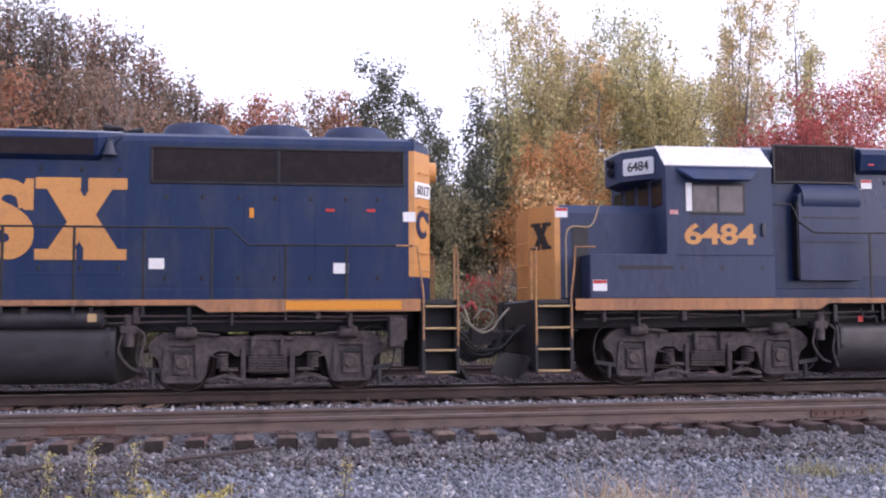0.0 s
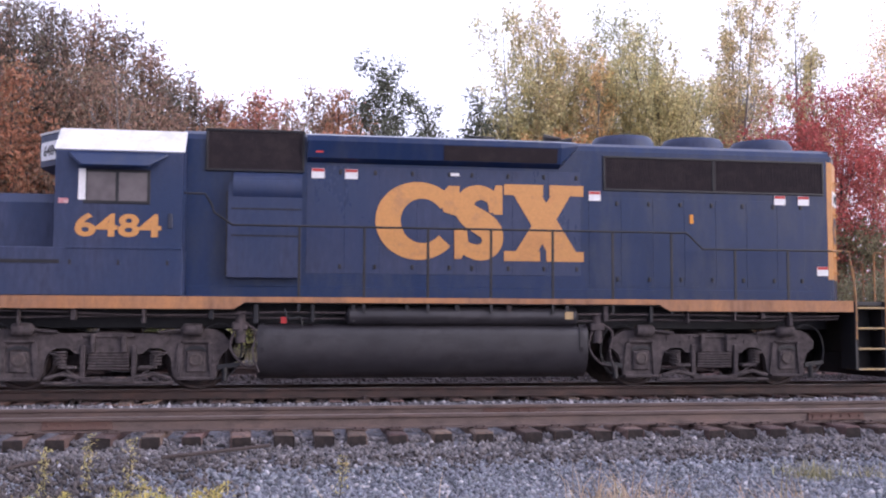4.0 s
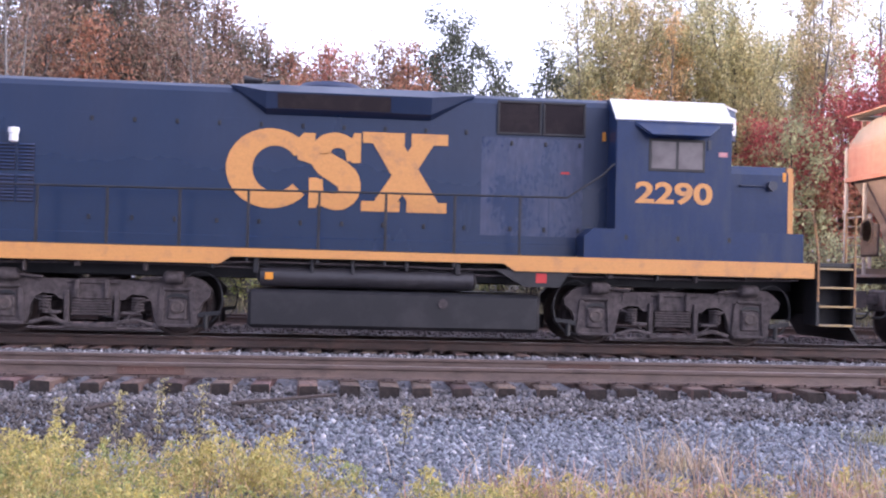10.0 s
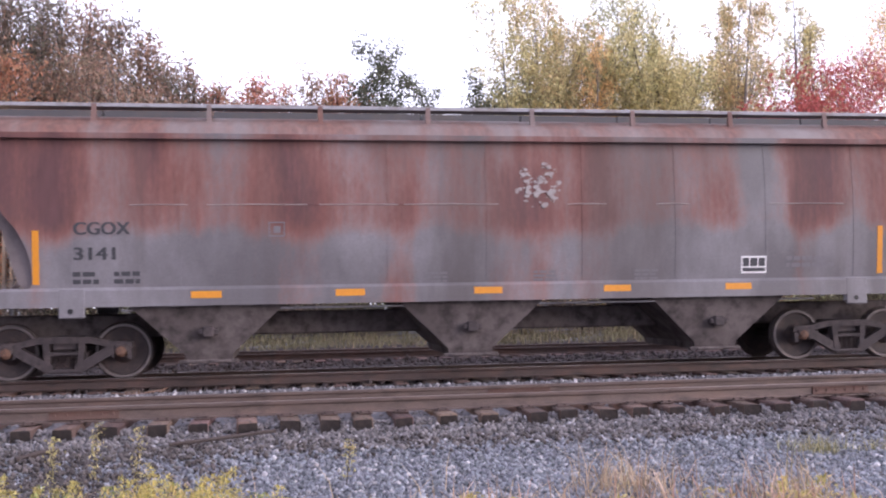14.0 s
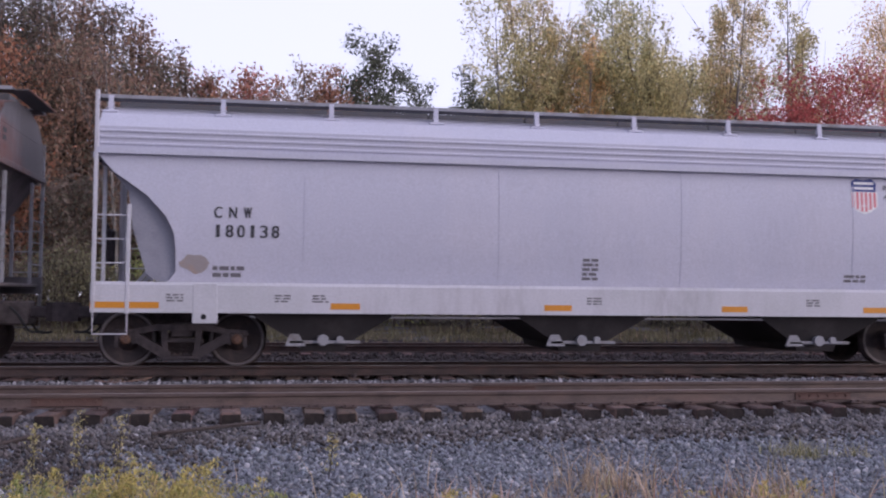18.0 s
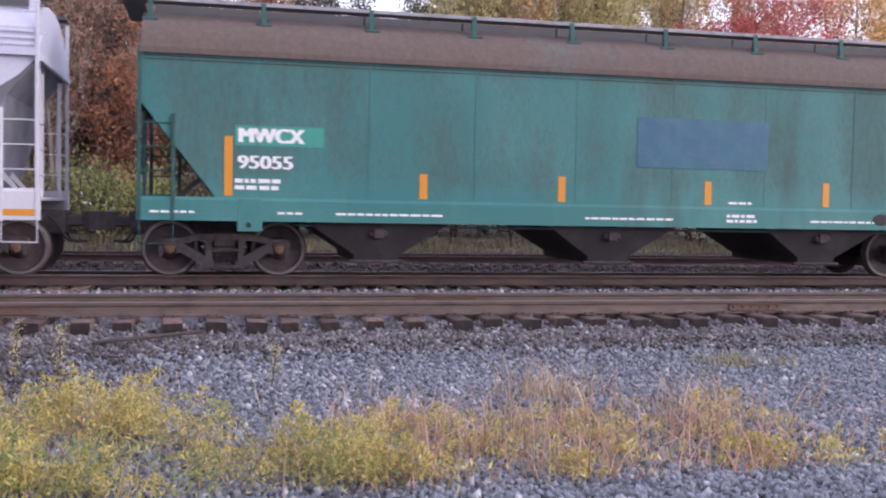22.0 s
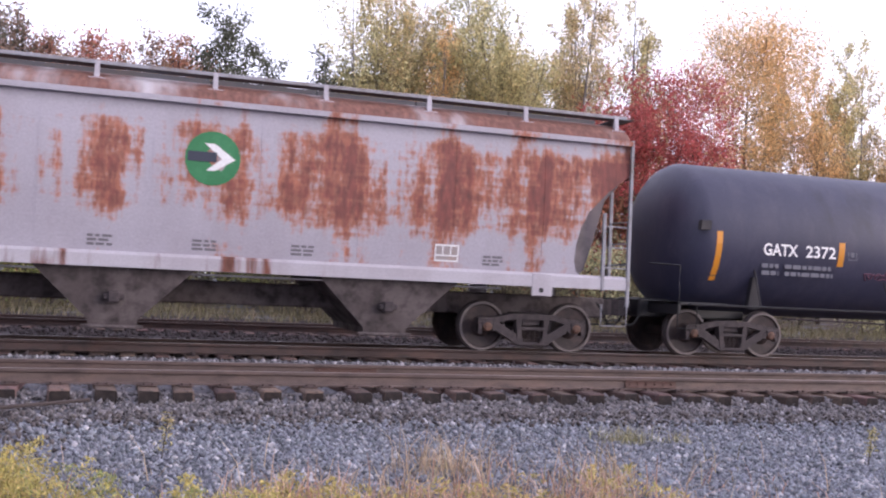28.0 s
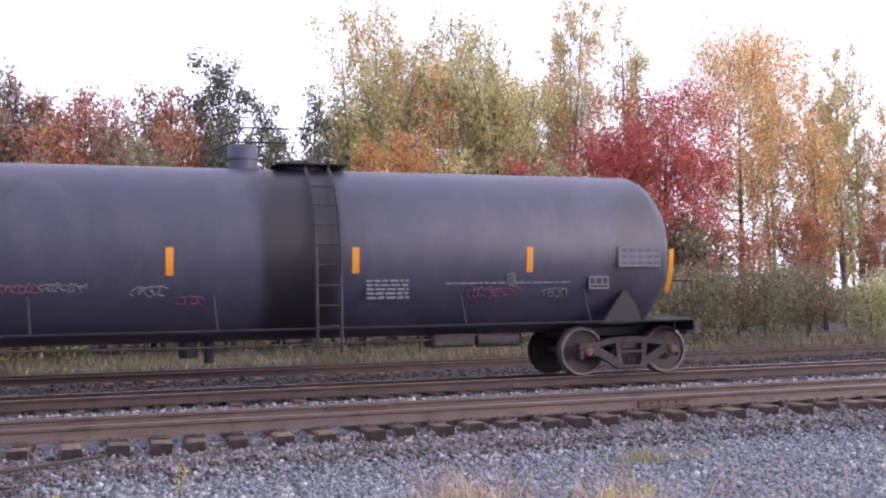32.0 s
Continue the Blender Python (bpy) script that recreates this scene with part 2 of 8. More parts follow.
def part(name, bm, mat, parent, label="", at=None, smooth=False):
    """ONE mesh object under a thing or a part."""
    ob = new(name, mesh_of(name, bm, mat, smooth))
    ob.parent = parent
    if at:
        ob.location = at
    if label:
        tagged(ob, label)
    return ob


def again(ob, parent, at=(0, 0, 0), turn=0.0):
    """Another part on the same mesh."""
    o = new(ob.name.split(".")[0], ob.data)
    o.parent, o.location, o.rotation_euler = parent, at, (0, 0, turn)
    return o


def thing(name, label, category, group="", at=(0, 0, 0), kind=""):
    ob = new(name)
    ob.location = at
    ob.empty_display_size = 0.3
    return tagged(ob, label, category, group, kind)


def lone(name, bm, mat, label, category, group="", at=(0, 0, 0), kind="", smooth=False):
    ob = new(name, mesh_of(name, bm, mat, smooth))
    ob.location = at
    return tagged(ob, label, category, group, kind)


def letters(name, text, mat, parent, x, z, y, width, height, wide=0.0, depth=0.004, label="", heavy=0.0, bold=0.0):
    """Raised writing on a face that looks towards -y, fitted into width by height, its lower left corner at (x, z)."""
    cu = bpy.data.curves.new(name, "FONT")
    cu.body, cu.extrude, cu.offset, cu.resolution_u = text, 0.5, heavy, 4
    ob = bpy.data.objects.new(name, cu)
    me = bpy.data.meshes.new_from_object(ob)
    bpy.data.objects.remove(ob)
    co = np.empty(len(me.vertices) * 3, np.float32)
    me.vertices.foreach_get("co", co)
    co = co.reshape(-1, 3)
    lo, hi = co.min(0), co.max(0)
    co = (co - lo) / (hi - lo)
    done = np.stack([x + co[:, 0] * width, y - co[:, 2] * depth, z + co[:, 1] * height], 1)
    me.vertices.foreach_set("co", done.ravel())
    me.materials.clear()
    me.materials.append(mat)
    me.update()
    if bold:
        tm = bmesh.new()
        for q, dx in enumerate((0, -bold, bold)):
            k0 = len(tm.verts)
            tm.from_mesh(me)
            tm.verts.ensure_lookup_table()
            for v in tm.verts[k0:]:
                v.co.x += dx
                v.co.y -= .0007 * q
        tm.to_mesh(me)
        tm.free()
    ob = new(name, me)
    ob.parent = parent
    if label:
        tagged(ob, label)
    return ob


def cloud(name, verts, faces, mat):
    """A mesh of very many small pieces, from arrays."""
    me = bpy.data.meshes.new(name)
    faces = np.asarray(faces, np.int32)
    k = faces.shape[1]
    me.vertices.add(len(verts))
    me.vertices.foreach_set("co", np.asarray(verts, np.float32).ravel())
    me.loops.add(faces.size)
    me.loops.foreach_set("vertex_index", faces.ravel())
    me.polygons.add(len(faces))
    me.polygons.foreach_set("loop_start", np.arange(0, faces.size, k, dtype=np.int32))
    me.update(calc_edges=True)
    me.materials.append(mat)
    return me


def weathered(name, base, patch, rust, rust_amount, z0, z1, blotch=.55, streak=5.0, rough=.55, cover=.5, soft=.06, wave=None, full=1.0, fine_part=.55, deep=None, broken=0.0, rows=0.0, speckle=(.62, 1.3), grain_z=.3):
    """Paint with soft discoloured patches and vertical streaks of rust between the heights z0 and z1."""
    m = material(name, base, rough, vary=(patch,), noise_scale=.7, amount=cover, grain=30, bump=.06, stretch=(1, 1, .45))
    n, k = m.node_tree.nodes, m.node_tree.links
    b = n["Principled BSDF"]
    last = b.inputs["Base Color"].links[0].from_socket
    tc = n.new("ShaderNodeTexCoord")

    def noise_at(scale, stretch, detail=5, shift=0.0):
        mp = n.new("ShaderNodeMapping")
        mp.inputs["Scale"].default_value = stretch
        mp.inputs["Location"].default_value = (shift, 0, 0)
        k.new(tc.outputs["Object"], mp.inputs[0])
        z = n.new("ShaderNodeTexNoise")
        z.inputs["Scale"].default_value, z.inputs["Detail"].default_value = scale, detail
        k.new(mp.outputs[0], z.inputs["Vector"])
        return z.outputs[0]

    def calc(op, a, c):
        q = n.new("ShaderNodeMath")
        q.operation = op
        for i, v in enumerate((a, c)):
            if isinstance(v, (int, float)):
                q.inputs[i].default_value = v
            else:
                k.new(v, q.inputs[i])
        return q.outputs[0]

    sx = n.new("ShaderNodeSeparateXYZ")
    k.new(tc.outputs["Object"], sx.inputs[0])
    band = n.new("ShaderNodeMapRange")
    band.interpolation_type = "SMOOTHSTEP"
    band.inputs[1].default_value, band.inputs[2].default_value = z0, z0 + .6
    k.new(sx.outputs[2], band.inputs[0])
    top = n.new("ShaderNodeMapRange")
    top.interpolation_type = "SMOOTHSTEP"
    top.inputs[1].default_value, top.inputs[2].default_value = z1, z1 - .45
    k.new(sx.outputs[2], top.inputs[0])
    mask = calc("MULTIPLY", calc("MULTIPLY", band.outputs[0], top.outputs[0]), .30)
    big = noise_at(blotch, (1, .3, .5), 2, 4.2)
    fine = noise_at(streak, (1, .3, .13), 8)
    tot = calc("ADD", calc("ADD", calc("MULTIPLY", big, .75), calc("MULTIPLY", fine, fine_part)), mask)
    if wave:
        peak, period, gain, growth = wave
        ph = calc("COSINE", calc("MULTIPLY", calc("SUBTRACT", sx.outputs[0], peak), math.tau / period), 0)
        tot = calc("ADD", tot, calc("MULTIPLY", ph, gain))
        tot = calc("ADD", tot, calc("MULTIPLY", sx.outputs[0], growth))
    if broken:
        tot = calc("ADD", tot, calc("MULTIPLY", calc("SUBTRACT", noise_at(16, (1.2, .3, .55), 4, 1.7), .5), broken))
    if rows:
        tot = calc("ADD", tot, calc("MULTIPLY", calc("SUBTRACT", noise_at(3.4, (.5, .3, 2.6), 4, 5.1), .5), rows))
    rp = n.new("ShaderNodeMapRange")
    rp.interpolation_type = "SMOOTHSTEP"
    e = 1.24 + (fine_part - .55) * .5 - rust_amount * .35
    rp.inputs[1].default_value, rp.inputs[2].default_value = e - soft, e + soft
    rp.inputs[4].default_value = full
    k.new(tot, rp.inputs[0])
    tint = n.new("ShaderNodeMixRGB")
    if deep:
        dp = n.new("ShaderNodeMapRange")
        dp.inputs[1].default_value, dp.inputs[2].default_value = e - soft * .5, e + deep
        k.new(tot, dp.inputs[0])
        k.new(dp.outputs[0], tint.inputs[0])
    else:
        k.new(noise_at(9, (1, .5, .4), 5), tint.inputs[0])
    tint.inputs[1].default_value, tint.inputs[2].default_value = (*rust[0], 1), (*rust[1], 1)
    tone = n.new("ShaderNodeMapRange")
    tone.inputs[1].default_value, tone.inputs[2].default_value = .3, .7
    tone.inputs[3].default_value, tone.inputs[4].default_value = speckle
    k.new(noise_at(14, (1, .5, grain_z), 6, 2.2), tone.inputs[0])
    speck = n.new("ShaderNodeHueSaturation")
    k.new(tone.outputs[0], speck.inputs["Value"])
    k.new(tint.outputs[0], speck.inputs["Color"])
    mx = n.new("ShaderNodeMixRGB")
    k.new(rp.outputs[0], mx.inputs[0])
    k.new(last, mx.inputs[1])
    k.new(speck.outputs[0], mx.inputs[2])
    k.new(mx.outputs[0], b.inputs["Base Color"])
    rr = n.new("ShaderNodeMapRange")
    rr.inputs[3].default_value, rr.inputs[4].default_value = rough, .85
    k.new(rp.outputs[0], rr.inputs[0])
    k.new(rr.outputs[0], b.inputs["Roughness"])
    return m


def sooty(m, colour, scale=.8, lo=.5, hi=.72, full=.8, z_stretch=.10):
    """Broad upright streaks of soot and dirt over a finished paint."""
    n, k = m.node_tree.nodes, m.node_tree.links
    b = n["Principled BSDF"]
    last = b.inputs["Base Color"].links[0].from_socket
    tc, mp, nz = n.new("ShaderNodeTexCoord"), n.new("ShaderNodeMapping"), n.new("ShaderNodeTexNoise")
    mp.inputs["Scale"].default_value = (1, .3, z_stretch)
    mp.inputs["Location"].default_value = (11.3, 0, 2.0)
    k.new(tc.outputs["Object"], mp.inputs[0])
    k.new(mp.outputs[0], nz.inputs["Vector"])
    nz.inputs["Scale"].default_value, nz.inputs["Detail"].default_value, nz.inputs["Roughness"].default_value = scale, 7, .6
    mr = n.new("ShaderNodeMapRange")
    mr.interpolation_type = "SMOOTHSTEP"
    mr.inputs[1].default_value, mr.inputs[2].default_value, mr.inputs[4].default_value = lo, hi, full
    k.new(nz.outputs[0], mr.inputs[0])
    mx = n.new("ShaderNodeMixRGB")
    k.new(mr.outputs[0], mx.inputs[0])
    k.new(last, mx.inputs[1])
    mx.inputs[2].default_value = (*colour, 1)
    k.new(mx.outputs[0], b.inputs["Base Color"])
    return m


# ---- ground and tracks ----
TRACKS = {"near": 13.25, "train": TRACK, "far": 25.25}


def height(x, y):
    """Height of the ground: a flat gravel verge, the shoulder of the near track, ballast between the tracks, the wood's edge."""
    ys = np.array([-60, 2.0, 6.0, 10.2, 11.4, 11.9, 12.15, 15.0, 15.6, 16.4, 19.7, 21.0, 23.5, 26.8, 29.0, 32.0, 60.0, 400.0])
    zs = np.array([-.62, -.60, -.55, -.51, -.41, -.345, -.27, -.25, -.16, -.25, -.25, -.30, -.25, -.25, -.25, 0.0, 0.4, 0.4])
    z = np.interp(y, ys, zs)
    return z + 0.02 * np.sin(x * 1.7 + y * 0.9) * np.sin(y * 1.3 - x * 0.6) * (np.asarray(y) < 11)


def ground():
    xs = np.concatenate([np.linspace(-400, -22, 12), np.linspace(-20, 45, 160), np.linspace(47, 420, 12)])
    ys = np.concatenate([np.linspace(-60, 3, 8), np.linspace(3.5, 12.5, 60), np.linspace(12.8, 34, 60), np.linspace(36, 400, 14)])
    X, Y = np.meshgrid(xs, ys)
    Z = height(X, Y)
    v = np.stack([X, Y, Z], -1).reshape(-1, 3)
    i = np.arange(len(ys) - 1)[:, None] * len(xs) + np.arange(len(xs) - 1)[None]
    i = i.ravel()
    f = np.stack([i, i + 1, i + 1 + len(xs), i + len(xs)], 1)
    ob = new("ground", cloud("ground", v, f, GROUND))
    tagged(ob, "blue-grey crushed stone verge and ballast beside railway tracks", "ground", kind="structure")


ground()


def trackbed(y0, y1):
    xs, ys = np.linspace(-150, 190, 120), np.linspace(y0, y1, 24)
    X, Y = np.meshgrid(xs, ys)
    v = np.stack([X, Y, height(X, Y) + .012], -1).reshape(-1, 3)
    i = (np.arange(len(ys) - 1)[:, None] * len(xs) + np.arange(len(xs) - 1)[None]).ravel()
    ob = new("trackbed", cloud("trackbed", v, np.stack([i, i + 1, i + 1 + len(xs), i + len(xs)], 1), BED))
    tagged(ob, "dirty brown trackbed of the train and far tracks, shade put into its colour", "trackbed", kind="structure")


trackbed(16.3, 30.5)
LITTER = material("leaf_litter", (0.085, 0.062, 0.045), 0.95, vary=((0.13, 0.085, 0.055), (0.055, 0.052, 0.035)), noise_scale=2.5, amount=.8, grain=18, bump=0.8)


def wood_floor():
    xs, ys = np.linspace(-60, 90, 80), np.linspace(30.5, 62, 24)
    X, Y = np.meshgrid(xs, ys)
    v = np.stack([X, Y, height(X, Y) + .014 + .05 * np.sin(X * 1.3 + Y) * np.sin(Y * .9)], -1).reshape(-1, 3)
    i = (np.arange(len(ys) - 1)[:, None] * len(xs) + np.arange(len(xs) - 1)[None]).ravel()
    ob = new("wood_floor", cloud("wood_floor", v, np.stack([i, i + 1, i + 1 + len(xs), i + len(xs)], 1), LITTER))
    tagged(ob, "brown leaf litter at the edge of the wood", "ground", kind="structure")


wood_floor()


def rail_bm(x0, x1):
    """Flat-bottom rail, its top at z = 0."""
    bm = solid()
    half = [(-.070, -.170), (-.070, -.160), (-.012, -.148), (-.009, -.125), (-.009, -.055), (-.034, -.040), (-.037, -.010), (-.030, -.001)]
    prism(bm, half + [(-y, z) for y, z in half[::-1]], x0, x1, axis="x")
    return bm


def head_bm(x0, x1):
    bm = solid()
    box(bm, x0, x1, -.026, .026, -.002, .001)
    return bm


def track(name, y, low, label, shine=RAILTOP, steel=RAIL):
    t = thing(name, label, "railway track", at=(0, y, 0), kind="structure")
    for k, dy in enumerate((-.7525, .7525)):
        z = -low * k
        r = part("rail", rail_bm(-150, 190), steel, t, at=(0, dy, z))
        part("rail_head", head_bm(-150, 190), shine, r)
    return t


near_track = track("track_near", TRACKS["near"], 0.025, "rusty railway track on worn wooden ties in dirty ballast", steel=NEARRAIL)
train_track = track("track_train", TRACKS["train"], 0.03, "railway track under the passing train, rails polished", TREAD)
far_track = track("track_far", TRACKS["far"], 0.0, "rusty railway track at the edge of the wood")


# ---- ties: the near track's ties are parts, spread 0.5 m apart ----
def tie_mesh(k):
    rnd = random.Random(k)
    bm = solid()
    box(bm, -.115, .115, -1.29, 1.29, -.18, 0, 0.012)
    for v in bm.verts:
        v.co += Vector((rnd.uniform(-.008, .008), rnd.uniform(-.02, .02), rnd.uniform(-.008, .006)))
    me = mesh_of("tie", bm, TIE)
    # end faces near black, all other faces brown
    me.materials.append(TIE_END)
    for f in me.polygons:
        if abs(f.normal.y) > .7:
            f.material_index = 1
    return me


# ---- running gear ----
WHEELS = []          # (wheelset, place on its truck, radius)


RIM = material("worn_rim", (0.14, 0.12, 0.122), 0.45, metal=0.2, vary=((0.2, 0.17, 0.16),), noise_scale=6, grain=40, bump=0.05)


BEARING = material("rusty_bearing", (0.15, 0.078, 0.052), 0.7, vary=((0.20, 0.11, 0.075), (0.09, 0.055, 0.045)), noise_scale=9, grain=50, bump=0.1)


def wheelset_mesh(r, cap, bright=True):
    """Axle with two flanged wheels and end caps; the rims are worn bright."""
    bm = solid()
    for s in (-1, 1):
        prof = [(.66, .10), (.66, .17), (.70, r - .10), (.675, r - .06), (.675, r + .026), (.70, r + .028), (.715, r + .004), (.80, r - .004),
                (.815, r - .012), (.815, r - .055), (.775, r - .075), (.755, .20), (.80, .16), (.82, .09)]
        lathe(bm, [(a * s, q) for a, q in prof], 32)
        lathe(bm, [(.82 * s, .075), (.97 * s, .075), (.97 * s, cap), (1.10 * s, cap), (1.115 * s, cap * .8), (1.13 * s, cap * .45)], 16)
        for k in range(3):
            b = 2 * math.pi * k / 3 + .4
            rod(bm, (math.cos(b) * cap * .55, 1.115 * s, math.sin(b) * cap * .55), (math.cos(b) * cap * .55, 1.135 * s, math.sin(b) * cap * .55), .018, 6)
    rod(bm, (0, -.8, 0), (0, .8, 0), .085, 12)
    me = mesh_of("wheelset", bm, WHEEL, smooth=True)
    me.materials.append(RIM)
    me.materials.append(BEARING)
    for f in me.polygons:
        c = f.center
        if bright and math.hypot(c.x, c.z) > r - .05 and abs(c.y) > .72:
            f.material_index = 1
        elif bright and abs(c.y) > .985:
            f.material_index = 2
    return me


FREIGHT_AXLE, LOCO_AXLE = wheelset_mesh(.457, .085), wheelset_mesh(.508, .10, False)


CAP = material("bearing_cap_brown", (0.060, 0.048, 0.048), 0.7, vary=((0.11, 0.085, 0.08),), noise_scale=8, grain=50, bump=0.1)
COIL = []


def freight_truck(car, x):
    """Two-axle cast truck under a freight car."""
    bm = solid()
    box(bm, -.2, .2, -1.0, 1.0, .48, .72, .03)
    rod(bm, (0, 0, .7), (0, 0, .86), .2, 14)
    t = part("truck", bm, GRIME, car, "grimy cast-steel two-axle truck", at=(x, 0, 0))
    bm = solid()
    for sx in (-1, 1):
        prism(bm, [(0, .60), (0, .71), (sx * .40, .71), (sx * .74, .63), (sx * 1.06, .61), (sx * 1.08, .52), (sx * .72, .53), (sx * .40, .60)], -.075, .075)
        prism(bm, [(sx * .17, .13), (sx * .27, .13), (sx * .80, .44), (sx * .80, .55), (sx * .70, .56), (sx * .17, .26)], -.07, .07)
        prism(bm, [(sx * .20, .2), (sx * .29, .2), (sx * .33, .62), (sx * .23, .62)], -.085, .085)
        prism(bm, [(sx * .72, .50), (sx * 1.06, .50), (sx * 1.06, .33), (sx * 1.0, .33), (sx * .99, .46), (sx * .79, .46), (sx * .78, .36), (sx * .72, .40)], -.08, .08)
        box(bm, min(sx * .77, sx * 1.01), max(sx * .77, sx * 1.01), -.10, .06, .44, .58, .03)
    box(bm, -.28, .28, -.08, .08, .12, .19, .02)
    box(bm, -.28, .28, -.09, .09, .40, .47, .02)
    fr = part("side_frame", bm, GRIME, t, at=(0, -1.0, 0))
    again(fr, t, (0, 1.0, 0), math.pi)
    for side in (-1, 1):
        for i in range(4):
            if not COIL:
                bm = solid()
                pipe(bm, [(.043 * math.cos(q * .8), .043 * math.sin(q * .8), .005 + .0062 * q) for q in range(34)], .011, 5)
                COIL.append(part("spring", bm, WHEEL, t, at=(-.15, -1.0, .19)))
            else:
                again(COIL[0], t, (-.15 + .1 * i, side * 1.0, .19))
    bm = solid()
    box(bm, -.55, .55, -.7, -.62, .50, .56, .01)
    box(bm, -.36, -.28, -.95, .95, .36, .46, .02)
    box(bm, .28, .36, -.95, .95, .36, .46, .02)
    part("brake_beam", bm, GRIME, t)
    for dx in (-.889, .889):
        w = new("wheelset", FREIGHT_AXLE)
        w.parent = t
        WHEELS.append((w, (dx, 0, .457), .457))
    return t


DUSTY = material("dusty_grime", (0.068, 0.056, 0.060), 0.85, vary=((0.105, 0.087, 0.09), (0.036, 0.029, 0.032)), noise_scale=3.5, amount=.6, grain=45, bump=0.3)


def loco_truck(car, x):
    """Two-axle swing-hanger truck under a locomotive."""
    bm = solid()
    box(bm, -.25, .25, -1.05, 1.05, .55, .95, .03)
    rod(bm, (0, 0, .9), (0, 0, 1.1), .35, 16)
    box(bm, -1.2, 1.2, -.55, .55, .35, .62, .06)
    t = part("truck", bm, GRIME, car, "grey-brown grimy locomotive truck", at=(x, 0, 0))
    bm = solid()
    half = [(0, .93), (.75, .93), (1.05, 1.0), (1.66, 1.0), (1.80, .93), (1.92, .80), (1.90, .68), (1.78, .58), (1.74, .48), (1.70, .17), (1.06, .17),
            (1.00, .30), (.97, .52), (.90, .64), (.80, .69), (.62, .69), (.52, .60), (0, .60)]
    for sx in (-1, 1):
        prism(bm, [(sx * u, w) for u, w in half], -.075, .075)
    for sx in (-1, 1):
        box(bm, sx * 1.3715 - .30, sx * 1.3715 + .30, -.13, .0, .17, .22, .01)
        for q in (-.285, .285):
            prism(bm, [(sx * 1.3715 + q - .05, .22), (sx * 1.3715 + q + .05, .22), (sx * 1.3715 + q * .82 + .04, .78), (sx * 1.3715 + q * .82 - .04, .78)], -.115, -.05)
        box(bm, sx * 1.3715 - .24, sx * 1.3715 + .24, -.13, .05, .76, .82, .03)
        for q in (.60, .86, 1.10):
            rod(bm, (sx * q, -.085, .80), (sx * q, -.07, .80), .04, 10)
        for q in (-.27, .27):
            rod(bm, (sx * 1.3715 + q, -.10, .3), (sx * 1.3715 + q, -.10, .56), .022, 6)
        for q in (.44, .86):
            rod(bm, (sx * q, -.095, .87), (sx * q, -.07, .87), .035, 8)
    fr = part("side_frame", bm, DUSTY, t, at=(0, -1.08, 0))
    again(fr, t, (0, 1.08, 0), math.pi)
    for side in (-1, 1):
        for s in (-1, 1):
            bm = solid()
            lathe(bm, [(s * 1.14, .05), (s * 1.18, .095), (s * 1.20, .105), (s * 1.44, .105), (s * 1.47, .095), (s * 1.48, .04)], 16, axis="x", at=(0, side * 1.23, .99))
            rod(bm, (s * .78, side * 1.22, .95), (s * 1.2, side * 1.23, .99), .028, 8)
            part("brake_cylinder", bm, DUSTY, t, "dusty brake cylinder", smooth=True)
            bm = solid()
            y = side * 1.16
            pipe(bm, bent([(s * 1.5, side * 1.2, 1.0), (s * 1.75, side * 1.2, 1.10), (s * 2.02, y, .95), (s * 2.10, y, .6), (s * 1.95, y, .28), (s * 1.6, y, .16)]), .014)
            prism(bm, [(s * 1.72, .42), (s * 2.08, .46), (s * 2.08, .40), (s * 1.72, .34)], y - .03, y + .03)
            rod(bm, (s * 1.84, y, .16), (s * 1.84, y, .38), .045, 8)
            part("sand_pipe", bm, BLACK, t, "bent sanding pipe")
            bm = solid()
            box(bm, s * 1.3715 - .15, s * 1.3715 + .15, side * 1.17 - .03, side * 1.17 + .03, .30, .64, .02)
            ab = part("axle_box", bm, DUSTY, t, "square bearing box")
            bm = solid()
            lathe(bm, [(side * 1.195, .115), (side * 1.225, .115), (side * 1.235, .095), (side * 1.235, .07), (side * 1.225, .065), (side * 1.225, .01)], 18, at=(s * 1.3715, 0, .508))
            part("bearing_cap", bm, CAP, ab, "round brown bearing cap")
            bm = solid()
            arch = [(s * 1.3715 + .17 * math.cos(radians(q)), .66 + .07 * math.sin(radians(q))) for q in range(0, 181, 30)]
            prism(bm, arch + [(u, w - .05) for u, w in arch[::-1]], side * 1.2, side * 1.215)
            part("pedestal_slot", bm, BLACK, ab, "dark arched slot over the bearing")
    bm = solid()
    for s in (-1, 1):
        box(bm, s * .40 - .04, s * .40 + .04, -.06, .04, .16, .74, .012)
        box(bm, s * .62 - .14, s * .62 + .14, -.12, .1, .36, .41, .01)
        for k in range(5):
            rod(bm, (s * .74, -.04, .42 + .05 * k), (s * .74, -.04, .445 + .05 * k), .10, 10)
        pipe(bm, [(s * .92, -.03, .62), (s * .74, -.06, .56), (s * .62, -.06, .34), (s * .48, -.05, .22), (s * .3, -.05, .20)], .025)
        pipe(bm, [(s * .42, -.05, .22), (s * .70, -.05, .28), (s * .98, -.05, .20)], .035)
    box(bm, -.42, .42, -.07, .05, .14, .20, .012)
    rod(bm, (-1.02, -.02, .13), (1.02, -.02, .13), .026, 8)
    for q in (-.24, .24):
        box(bm, q - .035, q + .035, -.10, .0, .62, .92, .012)
    box(bm, -.40, .40, -.05, .05, .86, .90, .01)
    sh = part("swing_hanger", bm, DUSTY, t, at=(0, -1.14, 0))
    again(sh, t, (0, 1.14, 0), math.pi)
    bm = solid()
